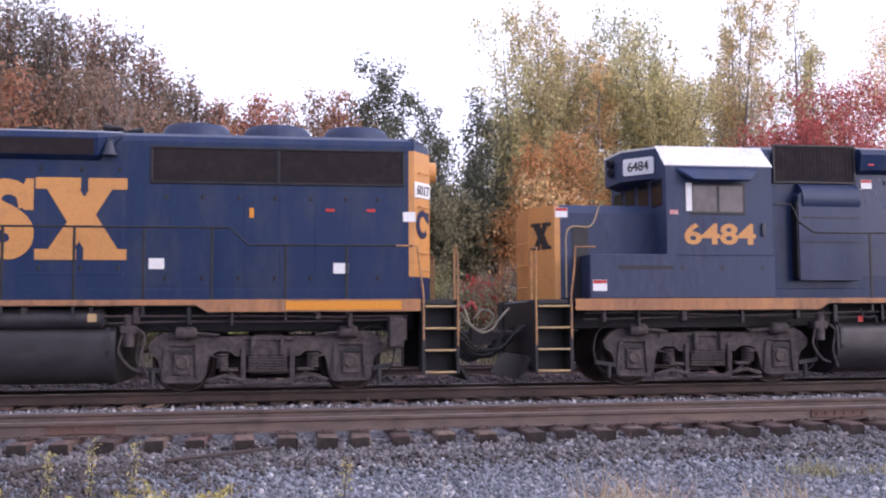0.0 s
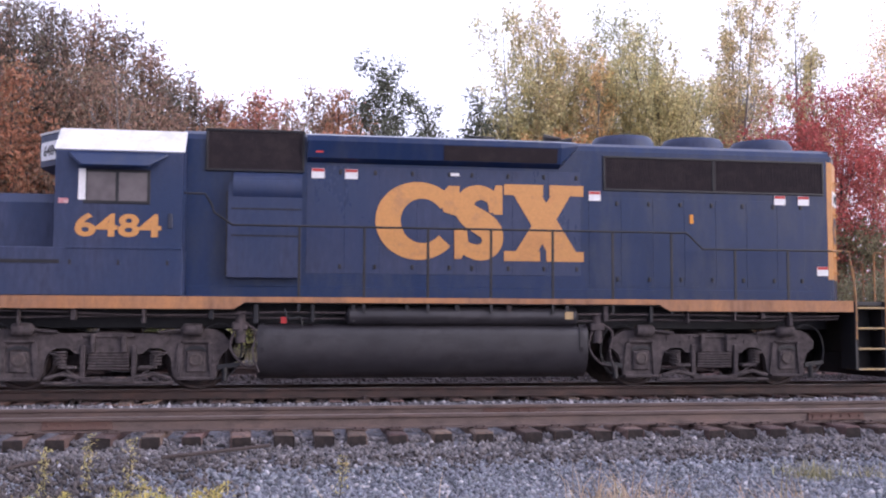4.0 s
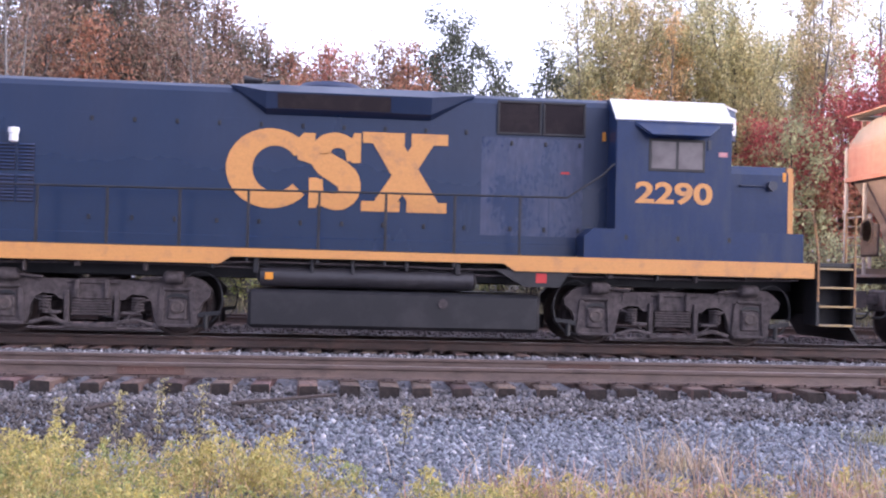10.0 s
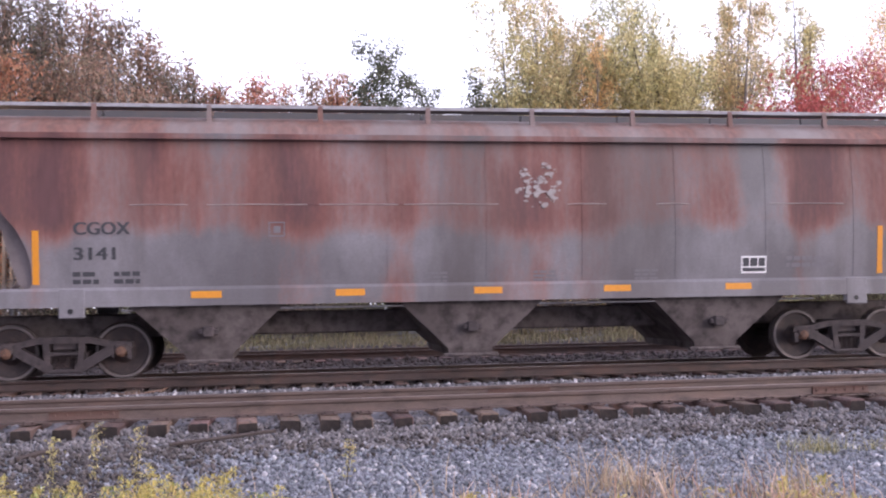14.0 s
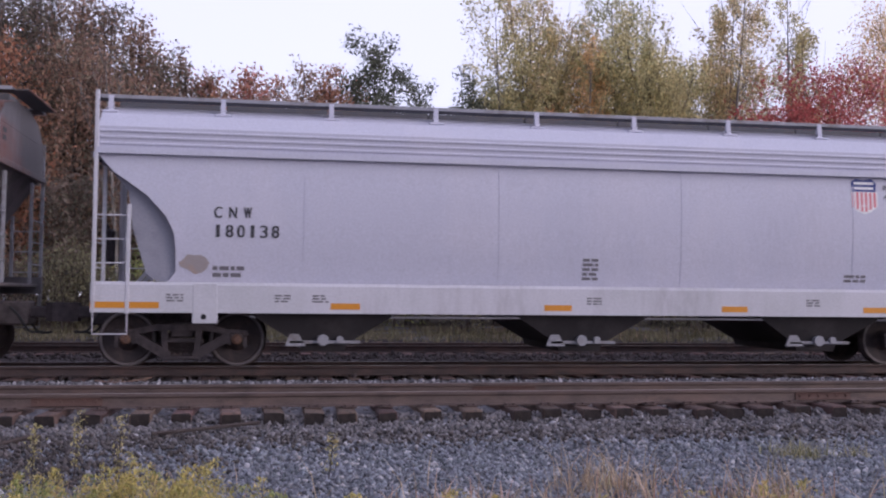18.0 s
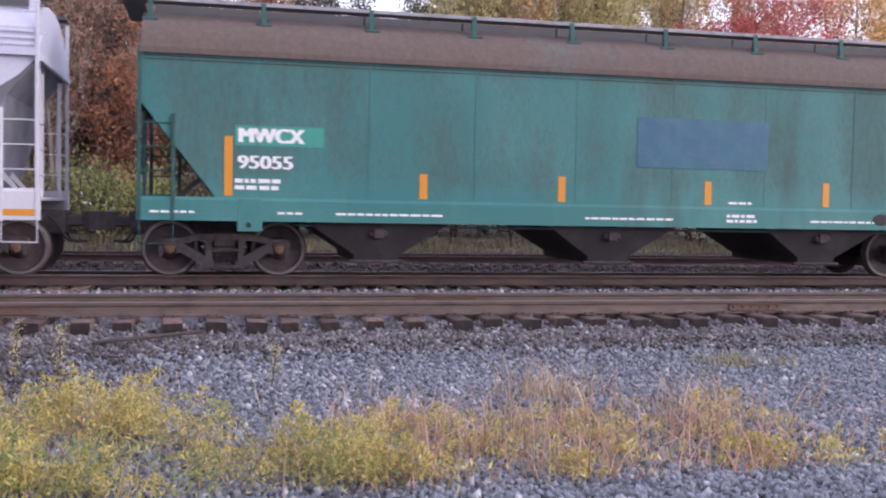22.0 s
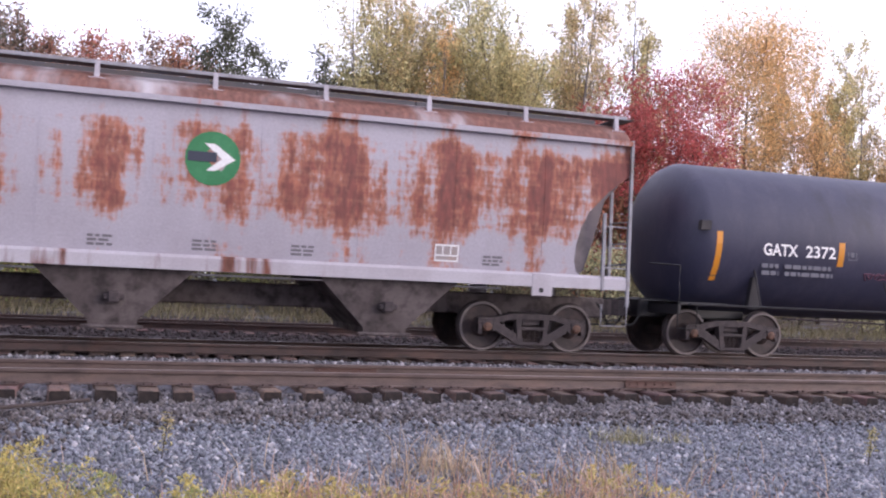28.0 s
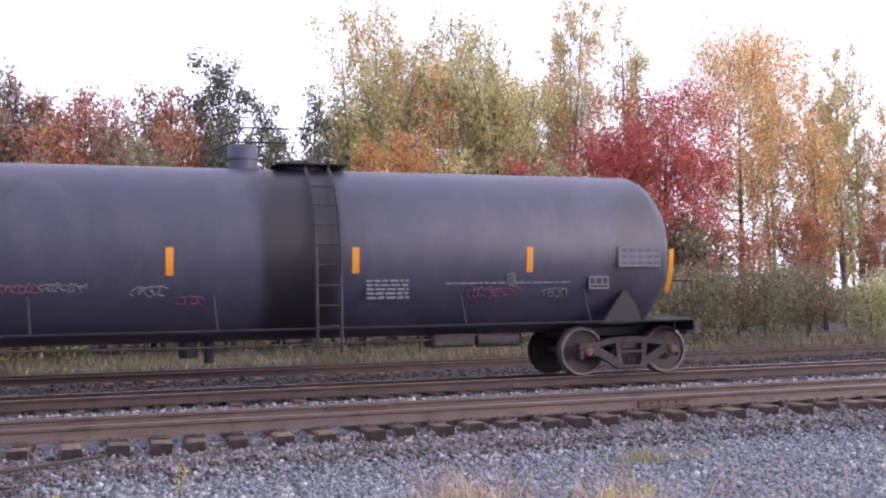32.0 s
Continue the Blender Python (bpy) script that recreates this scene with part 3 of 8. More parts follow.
    for k in range(7):
        box(bm, -.32, .32, -.06, .06, .34 + .045 * k, .372 + .045 * k, .008)
    sp = part("leaf_spring", bm, DUSTY, t, at=(0, -1.12, 0))
    again(sp, t, (0, 1.12, 0))
    for dx in (-1.3715, 1.3715):
        w = new("wheelset", LOCO_AXLE)
        w.parent = t
        WHEELS.append((w, (dx, 0, .508), .508))
    return t


def coupler(car, x, s, z=.88):
    """Draft gear and knuckle at the end of a car; s: +1 towards +x."""
    bm = solid()
    box(bm, min(x, x + s * .55), max(x, x + s * .55), -.11, .11, z - .1, z + .1, .03)
    prism(bm, [(x + s * .5, -.14), (x + s * .62, -.2), (x + s * .82, -.17), (x + s * .84, -.06), (x + s * .68, -.04), (x + s * .66, .1), (x + s * .8, .15), (x + s * .76, .2), (x + s * .5, .17)], z - .16, z + .16, axis="z")
    return part("coupler", bm, GRIME, car, "knuckle coupler")


def hoses(car, x, s, mat, z=.95, reach=.45):
    for k, dy in enumerate((-.75, -.5, -.28, .3, .55) if reach > .4 else (-.45, .3)):
        bm = solid()
        pipe(bm, bent([(x, dy, z + .12), (x + s * reach * .5, dy + .02, z - .05 - .08 * k), (x + s * reach, dy + .05, z - .28 - .05 * k), (x + s * reach * 1.7, dy + .1, z - .30 - .03 * k)]), .022)
        part("air_hose", bm, mat, car, "hanging brake hose between the cars")


# ---- locomotives ----
RED = material("red_mark", (0.45, 0.03, 0.03), 0.5, bump=0.02)
FLAG = material("flag_sticker_red", (0.5, 0.2, 0.22), 0.5, vary=((0.6, 0.5, 0.5),), noise_scale=9, bump=0.0)
LABEL = material("label_white", (0.8, 0.8, 0.82), 0.5, grain=30, bump=0.0)
SAFETY = material("reflector_yellow", (0.66, 0.27, 0.02), 0.4, grain=30, bump=0.0)
GLASS = material("dark_glass", (0.012, 0.013, 0.015), 0.08, grain=8, bump=0.0, spec=0.5)
LAMP = material("lit_headlight", (1.0, 0.62, 0.32), 0.3, glow=4500.0, bump=0)
RUBBER = material("rubber", (0.02, 0.02, 0.022), 0.6, grain=30, bump=0.05)
REDHOSE = material("red_hose", (0.3, 0.05, 0.05), 0.5, bump=0.05)
PALEHOSE = material("pale_hose", (0.27, 0.245, 0.19), 0.6, bump=0.05)
BELL = material("dark_steel", (0.035, 0.04, 0.065), 0.4, bump=0.05)
DULL = weathered("loco_blue_faded", (0.013, 0.029, 0.088), (0.022, 0.036, 0.092), ((0.06, 0.066, 0.12), (0.04, 0.048, 0.095)), .8, 1.0, 4.9, blotch=.9, streak=2.2, rough=.42, soft=.2, full=.7, broken=.3)
# pale streaks put some of the hood's gloss into the colour
HOODSHEEN = weathered("loco_blue_chalky", (0.013, 0.028, 0.088), (0.021, 0.035, 0.094), ((0.065, 0.068, 0.122), (0.04, 0.046, 0.096)), .85, 1.0, 4.9, blotch=.8, streak=2.6, rough=.27, soft=.2, full=.6, broken=.3)
# paler patches above 2.6 m put sky reflection into the paint colour
GLOSSY = weathered("loco_blue_glossy", (0.0072, 0.021, 0.064), (0.011, 0.026, 0.072), ((0.036, 0.044, 0.084), (0.022, 0.032, 0.07)), .75, 2.6, 4.9, blotch=.4, streak=1.2, rough=.24, soft=.25, full=.55, speckle=(.9, 1.1))
SILLOLD = weathered("loco_sill_worn", (0.46, 0.215, 0.085), (0.40, 0.18, 0.075), ((0.26, 0.14, 0.09), (0.17, 0.11, 0.085)), .9, .8, 1.9, blotch=1.2, streak=3, rough=.55, soft=.18, full=.75, broken=.3)
SCUFFED = weathered("loco_blue_scuffed", (0.012, 0.028, 0.084), (0.022, 0.038, 0.094), ((0.115, 0.118, 0.175), (0.055, 0.064, 0.118)), .85, 1.0, 4.4, blotch=1.8, streak=2.0, rough=.22, soft=.16, full=.6, broken=.6)
# pale grey puts the sky seen in the cab panes into their colour
SKYPANE = material("hazy_window", (0.15, 0.13, 0.135), 0.2, vary=((0.10, 0.085, 0.09),), noise_scale=3, grain=12, bump=0.0)
RAILING = material("railing_yellow", (0.44, 0.225, 0.085), 0.6, vary=((0.30, 0.17, 0.09), (0.18, 0.12, 0.09)), noise_scale=5, amount=.5, grain=40, bump=0.1)
STEP = material("step_edge", (0.42, 0.30, 0.15), 0.7, vary=((0.3, 0.26, 0.2),), noise_scale=6, bump=0.1)


def ring_block(bm, x, z, w, h, y):
    """The mark's first shape: a broad slab-ended ring, open on one side."""
    out, inn = [], []
    cx, cz = x + w * .50, z + h * .5
    for i in range(33):
        a = radians(34 + 286 * i / 32)
        out.append((cx + math.cos(a) * w * .50, cz + math.sin(a) * h * .5))
        inn.append((cx + math.cos(a) * w * .255 + w * .05, cz + math.sin(a) * h * .285))
    for i in range(32):
        prism(bm, [out[i], out[i + 1], inn[i + 1], inn[i]], y - .004, y)
    prism(bm, [(x + w * .80, z + h * .62), (x + w * .99, z + h * .56), (x + w * .99, z + h * .96), (x + w * .86, z + h * .96), (x + w * .76, z + h * .84)], y - .005, y)


def bend_block(bm, x, z, w, h, y):
    """The mark's second shape: a broad double bend."""
    ctl = [(.84, .63), (.78, .80), (.56, .88), (.33, .84), (.22, .70), (.33, .58), (.55, .49), (.74, .38), (.76, .22), (.60, .115), (.38, .12), (.19, .20), (.15, .38)]
    pts = [Vector(p[:2]) for p in bent([(x + w * a, z + h * b, 0) for a, b in ctl], 3)]
    lo, hi = [], []
    for i, p in enumerate(pts):
        d = (pts[min(i + 1, len(pts) - 1)] - pts[max(i - 1, 0)]).normalized()
        k = (.085 + .075 * math.sin(math.pi * i / (len(pts) - 1)) ** 3) * h
        lo.append(p + Vector((-d.y, d.x)) * k)
        hi.append(p - Vector((-d.y, d.x)) * k)
    for i in range(len(pts) - 1):
        prism(bm, [lo[i], lo[i + 1], hi[i + 1], hi[i]], y - .004 - .00005 * i, y)
    prism(bm, [(x + w * .80, z + h * .60), (x + w * .97, z + h * .60), (x + w * .97, z + h * .98), (x + w * .84, z + h * .98), (x + w * .76, z + h * .84)], y - .0066, y)
    prism(bm, [(x + w * .03, z + h * .02), (x + w * .16, z + h * .02), (x + w * .26, z + h * .16), (x + w * .20, z + h * .40), (x + w * .03, z + h * .40)], y - .0066, y)


def cross_block(bm, x, z, w, h, y):
    """The mark's third shape: a slab-ended cross."""
    prism(bm, [(x + w * .07, z + h * .95), (x + w * .42, z + h * .95), (x + w * .95, z + h * .05), (x + w * .58, z + h * .05)], y - .004, y)
    prism(bm, [(x + w * .64, z + h * .95), (x + w * .88, z + h * .95), (x + w * .38, z + h * .05), (x + w * .10, z + h * .05)], y - .005, y)
    for a, b, c, d in ((0, .49, .86, 1), (.57, 1, .86, 1), (0, .45, 0, .13), (.53, 1, 0, .13)):
        box(bm, x + w * a, x + w * b, y - .0045, y, z + h * c, z + h * d)


def big_mark(car, x, z, w, h, y):
    for k, (f, a, b) in enumerate(((ring_block, 0, .40), (bend_block, .365, .61), (cross_block, .61, 1.0))):
        bm = solid()
        f(bm, x + w * a, z, w * (b - a), h, y)
        part("logo_shape", bm, YELLOW, car, "large yellow slab-shaped mark")


BEVEL = 53.0        # the hood ends' corners are cut back at this angle


def end_block(bm, x, s, z0, z1, out=.33, hw=.905, inset=0.0):
    """Bevelled end of a hood in plan: x where the bevel starts, s its direction along x."""
    q = inset
    plan = [(x - s * .10, -hw + q), (x, -hw + q), (x + s * (out - q), -.46 + q * .5), (x + s * (out - q), .46 - q * .5), (x, hw - q), (x - s * .10, hw - q)]
    prism(bm, plan, z0, z1, axis="z")


def on_bevel(x, s, deep, hw, sy=-1, lift=.004):
    """A pose on the cut-back corner of a hood end: local x along the corner's face, local -y out of it."""
    turn = math.degrees(math.atan2(hw - .46, deep))
    nx, ny = math.sin(radians(turn)), math.cos(radians(turn))
    return pose(x + s * (deep / 2 + lift * nx), sy * ((hw + .46) / 2 + lift * ny), 0, 0, 0, (turn if sy < 0 else 180 - turn) * s)


def end_mark(car, x, s, z0, z1, deep=.33, hw=.905, mat=None, middle=True):
    """The small dark mark on a yellow hood end: one shape on each bevel, one on the middle."""
    h = z1 - z0
    for k, (f, w) in enumerate(((ring_block, .46), (bend_block, .60), (cross_block, .46))):
        k = k if s > 0 else 2 - k
        if k == 1 and not middle:
            continue
        bm = solid()
        f(bm, -w / 2, z0, w, h, 0)
        m = part("end_logo_shape", bm, mat or BLUE, car, "dark blue mark on the yellow hood end")
        if k == 1:
            m.matrix_local = pose(x + s * (deep + .004), 0, 0, 0, 0, 90 * s)
        else:
            m.matrix_local = on_bevel(x, s, deep, hw, -1 if k == 0 else 1)


def sticker(car, x, z, w, h, y, mat=LABEL, name="sticker"):
    bm = solid()
    box(bm, x, x + w, y - .004, y, z, z + h)
    return part(name, bm, mat, car)


def warning(car, x, z, y, w=.22, h=.17):
    p = sticker(car, x, z, w, h, y)
    bm = solid()
    box(bm, x + .005, x + w - .005, y - .007, y - .003, z + h * .68, z + h - .005)
    part("red_band", bm, RED, p)


def steps(car, x0, x1, s, zb=.30, top=1.52, face=BLACK, lab="black step well with yellow-edged treads"):
    """Corner steps on both sides; s: +1 at the end towards +x. Outer stile and handholds in yellow."""
    for sy in (-1, 1):
        bm = solid()
        ya, yb = (-1.50, -1.02) if sy < 0 else (1.02, 1.50)
        xi = x0 if s > 0 else x1
        box(bm, xi - .03, xi + .03, ya, yb, zb, top, .008)
        xo = x1 if s > 0 else x0
        box(bm, xo - .025, xo + .025, ya, yb, zb - .02, top, .008)
        yy = (yb - .03, yb) if sy < 0 else (ya, ya + .03)
        box(bm, x0, x1, yy[0], yy[1], zb, top)
        st = part("step_well", bm, face, car, lab)
        for k in range(4):
            z = zb + .02 + k * (top - zb - .05) / 3.2
            bm = solid()
            ya, yb = (-1.50, -1.06) if sy < 0 else (1.06, 1.50)
            box(bm, x0 + .03, x1 - .03, ya, yb, z - .03, z - .004, .006)
            box(bm, x0 + .03, x1 - .03, ya - .006 if sy < 0 else yb - .04, ya + .04 if sy < 0 else yb + .006, z - .028, z + .006, .004)
            part("tread", bm, STEP, st)
    for sy in (-1.50, 1.50):
        bm = solid()
        xo = x1 if s > 0 else x0
        xi = x0 if s > 0 else x1
        pipe(bm, [(xo, sy, .75), (xo, sy, 2.30), (xo - s * .03, sy * .985, 2.40), (xo, sy * .80, 2.42), (xo, sy * .78, 2.36), (xo, sy * .78, 1.52)], .018, 8)
        pipe(bm, [(xi, sy, .85), (xi, sy, 1.6), (xi - s * .06, sy, 2.05), (xi - s * .10, sy * .97, 2.42), (xi - s * .45, sy, 2.42)], .018, 8)
        part("handrail", bm, RAILING, st, "worn yellow tubular grab rail")
    return st


def handrail(car, pts, posts, base=1.53, y=-1.47, mat=BLACK):
    for sy in (-1, 1):
        bm = solid()
        pipe(bm, [(x, y * -sy if sy > 0 else y, z) for x, z in pts], .019, 8)
        hr = part("handrail", bm, mat, car, "long handrail along the walkway")
        for x in posts:
            z = float(np.interp(x, [p[0] for p in pts], [p[1] for p in pts]))
            bm = solid()
            box(bm, x - .022, x + .022, (y if sy < 0 else -y) - .012, (y if sy < 0 else -y) + .012, base - .25, z, .004)
            part("stanchion", bm, mat, hr)


def hood_shell(bm, x0, x1, hw, z0, z1, chamfer=.16):
    prism(bm, [(-hw, z0), (-hw, z1 - chamfer), (-hw + chamfer * .35, z1 - chamfer * .4), (-hw + chamfer, z1), (hw - chamfer, z1), (hw - chamfer * .35, z1 - chamfer * .4), (hw, z1 - chamfer), (hw, z0)], x0, x1, axis="x")


def hood_doors(car, xs, z0, z1, y, mat, skip=()):
    """Rows of access doors on a hood side, slightly proud, with latches."""
    for k, (a, b) in enumerate(zip(xs, xs[1:])):
        if k in skip:
            continue
        bm = solid()
        box(bm, a + .004, b - .004, y - .006, y + .01, z0, z1, .002)
        d = part("door", bm, mat, car)
        for zz in (z0 + .12, z1 - .10):
            bm = solid()
            box(bm, b - .10, b - .05, y - .028, y - .004, zz - .04, zz + .04, .008)
            part("latch", bm, BLACK, d)


def fan(car, x, z, r=.6, h=.26):
    bm = solid()
    lathe(bm, [(z - .1, r), (z + h * .6, r), (z + h, r * .88), (z + h * .96, r * .8), (z + h * .5, r * .78)], 24, axis="z", at=(x, 0, 0))
    return part("roof_fan", bm, DULL, car, "round radiator fan housing on the roof", smooth=True)


def horn(car, x, z):
    bm = solid()
    box(bm, x - .06, x + .06, -.06, .06, z - .02, z + .12, .01)
    for k, dx in enumerate((-.32, -.24, .30)):
        rod(bm, (x, -.15 + .14 * k, z + .14), (x + dx, -.15 + .14 * k, z + .15), .025, 8, .075)
    part("horn", bm, BLACK, car, "air horn cluster on the roof")


def grille(car, x0, x1, z0, z1, y, bars, mat=GRILLE, name="screen", label="dark air screen", vertical=True):
    bm = solid()
    box(bm, x0, x1, y - .01, y + .02, z0, z1, .005)
    g = part(name, bm, mat, car, label)
    bm = solid()
    for i in range(bars + 1):
        if vertical:
            x = x0 + (x1 - x0) * i / bars
            box(bm, x - .012, x + .012, y - .018, y - .008, z0, z1)
        else:
            z = z0 + (z1 - z0) * i / bars
            box(bm, x0, x1, y - .03, y - .008, z - .012, z + .012)
    tagged(part("grille_mesh", bm, mat, g), kind="stuff")
    bm = solid()
    box(bm, x0 - .04, x1 + .04, y - .03, y + .01, z1, z1 + .04, .006)
    box(bm, x0 - .04, x1 + .04, y - .03, y + .01, z0 - .04, z0, .006)
    box(bm, x0 - .04, x0, y - .03, y + .01, z0, z1, .006)
    box(bm, x1, x1 + .04, y - .03, y + .01, z0, z1, .006)
    part("frame", bm, BLACK, g)


def pilot(car, x, s):
    """End plate, footboards and plough under the end platform."""
    bm = solid()
    box(bm, min(x, x + s * .05), max(x, x + s * .05), -1.45, 1.45, .55, 1.50, .02)
    prism(bm, [(x, .55), (x + s * .05, .55), (x + s * .30, .16), (x + s * .26, .14)], -1.2, 1.2)
    box(bm, min(x - s * .8, x), max(x - s * .8, x), -1.45, 1.45, 1.44, 1.52, .01)
    return part("pilot", bm, BLACK, car, "black pilot plate with small plough")


def underframe(car, x0, x1, deep, mat):
    """Deck and the coloured side sill; deep: stretches where the sill is deep."""
    bm = solid()
    box(bm, x0, x1, -1.46, 1.46, 1.42, 1.52, .01)
    box(bm, x0, x1, -.6, .6, 1.0, 1.45, .02)
    part("underframe", bm, BLACK, car, "black underframe and walkway deck")
    bm = solid()
    rnd = random.Random(2)
    for z, y in ((1.26, -1.36), (1.18, -1.30)):
        pts = [(x0 + .2 + (x1 - x0 - .4) * i / 12, y, z + rnd.uniform(-.03, .03)) for i in range(13)]
        pipe(bm, bent(pts, 3), .018)
    part("air_pipe", bm, GRIME, car, "grimy air pipes under the walkway")
    x = x0 + .5
    while x < x1 - .4:
        bm = solid()
        w = rnd.uniform(.03, .09)
        box(bm, x, x + w, -1.42, -1.28, rnd.uniform(1.02, 1.2), 1.44, .01)
        part("bracket", bm, rnd.choice((GRIME, BLACK, DUSTY)), car)
        x += rnd.uniform(.5, 1.1)
    for sy in (-1, 1):
        bm = solid()
        d0, d1, zt, zl, zh = deep
        prof = [(x0, zt), (x1, zt), (x1, zl), (d1 + .18, zl), (d1, zh), (d0, zh), (d0 - .18, zl), (x0, zl)]
        prism(bm, prof, 1.465 * sy, 1.50 * sy)
        part("side_sill", bm, mat, car, "weathered yellow side sill")


def louvre(car, x0, x1, z0, z1, y, n):
    bm = solid()
    box(bm, x0, x1, y - .006, y + .01, z0, z1)
    lv = part("louvre_panel", bm, BLACK, car, "louvred vent panel")
    bm = solid()
    for i in range(n):
        z = z0 + (z1 - z0) * (i + .3) / n
        prism(bm, [(y - .03, z), (y - .004, z + .03), (y - .004, z + .04), (y - .034, z + .008)], x0, x1, axis="x")
    tagged(part("slats", bm, DULL, lv), kind="stuff")


def number(car, text, x, z, w, h, y):
    letters("road_number", text, YELLOW, car, x, z, y, w, h, heavy=.028, label="yellow road number " + text)


def cab(car, x0, x1, nose, mat, num, nx, sign, glass=GLASS):
    """Cab with a white-painted roof shoulder; nose: x of the short hood's end; sign: +1 when the nose points to +x."""
    bm = solid()
    prism(bm, [(-1.48, 1.55), (-1.48, 3.86), (-1.02, 4.27), (-.5, 4.36), (.5, 4.36), (1.02, 4.27), (1.48, 3.86), (1.48, 1.55)], x0, x1, axis="x")
    c = part("cab", bm, mat, car, "dark blue locomotive cab")
    for sy in (-1, 1):
        bm = solid()
        prism(bm, [(1.495 * sy, 3.87), (1.035 * sy, 4.285), (1.02 * sy, 4.275), (1.48 * sy, 3.855)], x0 - .02, x1 + .02, axis="x")
        part("roof_shoulder", bm, WHITE, c, "white-painted roof shoulder")
        bm = solid()
        a, b = nx[0], nx[1]
        box(bm, a - .05, b + .05, 1.476 * sy - .012, 1.476 * sy + .012, 3.0, 3.56, .008)
        w = part("window", bm, BLACK, c, "cab side window in a dark frame")
        mid = (a + b) / 2
        for u, v in ((a, mid - .025), (mid + .025, b)):
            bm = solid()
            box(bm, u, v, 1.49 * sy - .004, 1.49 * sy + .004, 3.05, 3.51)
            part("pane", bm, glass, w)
        bm = solid()
        skin(bm, [[(a - .32, 1.475 * sy, 3.80), (b + .32, 1.475 * sy, 3.80), (b + .30, 1.475 * sy, 3.84), (a - .30, 1.475 * sy, 3.84)],
                  [(a - .06, 1.70 * sy, 3.575), (b + .04, 1.70 * sy, 3.575), (b + .04, 1.72 * sy, 3.60), (a - .06, 1.72 * sy, 3.60)]])
        part("sunshade", bm, BLUE, c, "sloping blue sunshade over the window")
    xe = x1 if sign > 0 else x0
    bm = solid()
    plan = [(xe - sign * .02, -1.03), (xe + sign * .46, -.46), (xe + sign * .46, .46), (xe - sign * .02, 1.03)]
    prism(bm, plan, 3.70, 4.25, axis="z")
    nb = part("number_board_box", bm, mat, c, "angled box for number boards and headlight")
    bm = solid()
    prism(bm, [(xe - sign * .02, -1.05), (xe + sign * .48, -.47), (xe + sign * .48, .47), (xe - sign * .02, 1.05)], 4.24, 4.27, axis="z")
    part("box_cap", bm, WHITE, nb)
    for sy in (-1, 1):
        bm = solid()
        pts = []
        for cx, cz, a0 in ((.27, .11, 0), (-.27, .11, 90), (-.27, -.11, 180), (.27, -.11, 270)):
            pts += [(cx + .045 * math.cos(radians(a0 + q)), cz + .045 * math.sin(radians(a0 + q))) for q in (0, 30, 60, 90)]
        prism(bm, pts, -.018, .01)
        bd = part("number_board", bm, LABEL, nb, "white rounded number board")
        turn = math.degrees(math.atan2(.57, .48)) * sign
        bd.matrix_local = pose(xe + sign * .225, sy * .748, 3.95, 0, 0, turn if sy < 0 else 180 - turn)
        letters("board_number", num, BLACK, bd, -.21, -.085, -.019, .42, .17, depth=.004, bold=.006)
    xf = xe + sign * .46
    for dz in (3.92, 4.10):
        bm = solid()
        lathe(bm, [(xf - sign * .04, .085), (xf + sign * .09, .085), (xf + sign * .09, .07), (xf - sign * .04, .07)], 16, axis="x", at=(0, 0, dz))
        hl = part("headlight", bm, BLACK, nb, "round headlight in a dark rim")
        bm = solid()
        lathe(bm, [(xf + sign * .02, .069), (xf + sign * .03, .04), (xf + sign * .033, .003)], 16, axis="x", at=(0, 0, dz))
        part("lens", bm, LAMP if sign > 0 else LABEL, hl)
    # windscreen panes on the nose side
    for ya in (-1.3, -.62, .10, .78):
        bm = solid()
        box(bm, min(xe, xe + sign * .012), max(xe, xe + sign * .012), ya, ya + .5, 3.18, 3.66, .01)
        part("windscreen_pane", bm, GLASS, c, "dark windscreen pane")
    bm = solid()
    prism(bm, [(-.95, 1.55), (-.95, 3.06), (-.80, 3.22), (.80, 3.22), (.95, 3.06), (.95, 1.55)], min(nose, xe), max(nose, xe), axis="x")
    n = part("nose", bm, mat, car, "low blue nose with a yellow front")
    bm = solid()
    deep = .36 if sign < 0 else .20
    nf = nose + sign * deep
    end_block(bm, nose, sign, 1.53, 3.10, out=deep, hw=.955)
    end_block(bm, nose, sign, 3.10, 3.20, out=deep, hw=.955, inset=.05)
    f = part("nose_front", bm, YELLOW, n, "yellow bevelled nose front")
    end_mark(car, nose, sign, 2.42, 2.90, deep, .957, BLACK, False)
    if sign > 0:
        bm = solid()
        lathe(bm, [(-1.06, .02), (-1.06, .085), (-.95, .085)], 14, at=(nose - .42, 0, 2.86))
        part("nose_lamp", bm, BELL, n, "small round lamp on the nose side")
    bm = solid()
    for k, z in enumerate((1.75, 2.15, 2.55)):
        pipe(bm, [(nf, -.35, z), (nf + sign * .06, -.32, z), (nf + sign * .06, .10, z), (nf, .13, z)], .012)
    tagged(part("grab_iron", bm, YELLOW, n), kind="stuff")
    return c


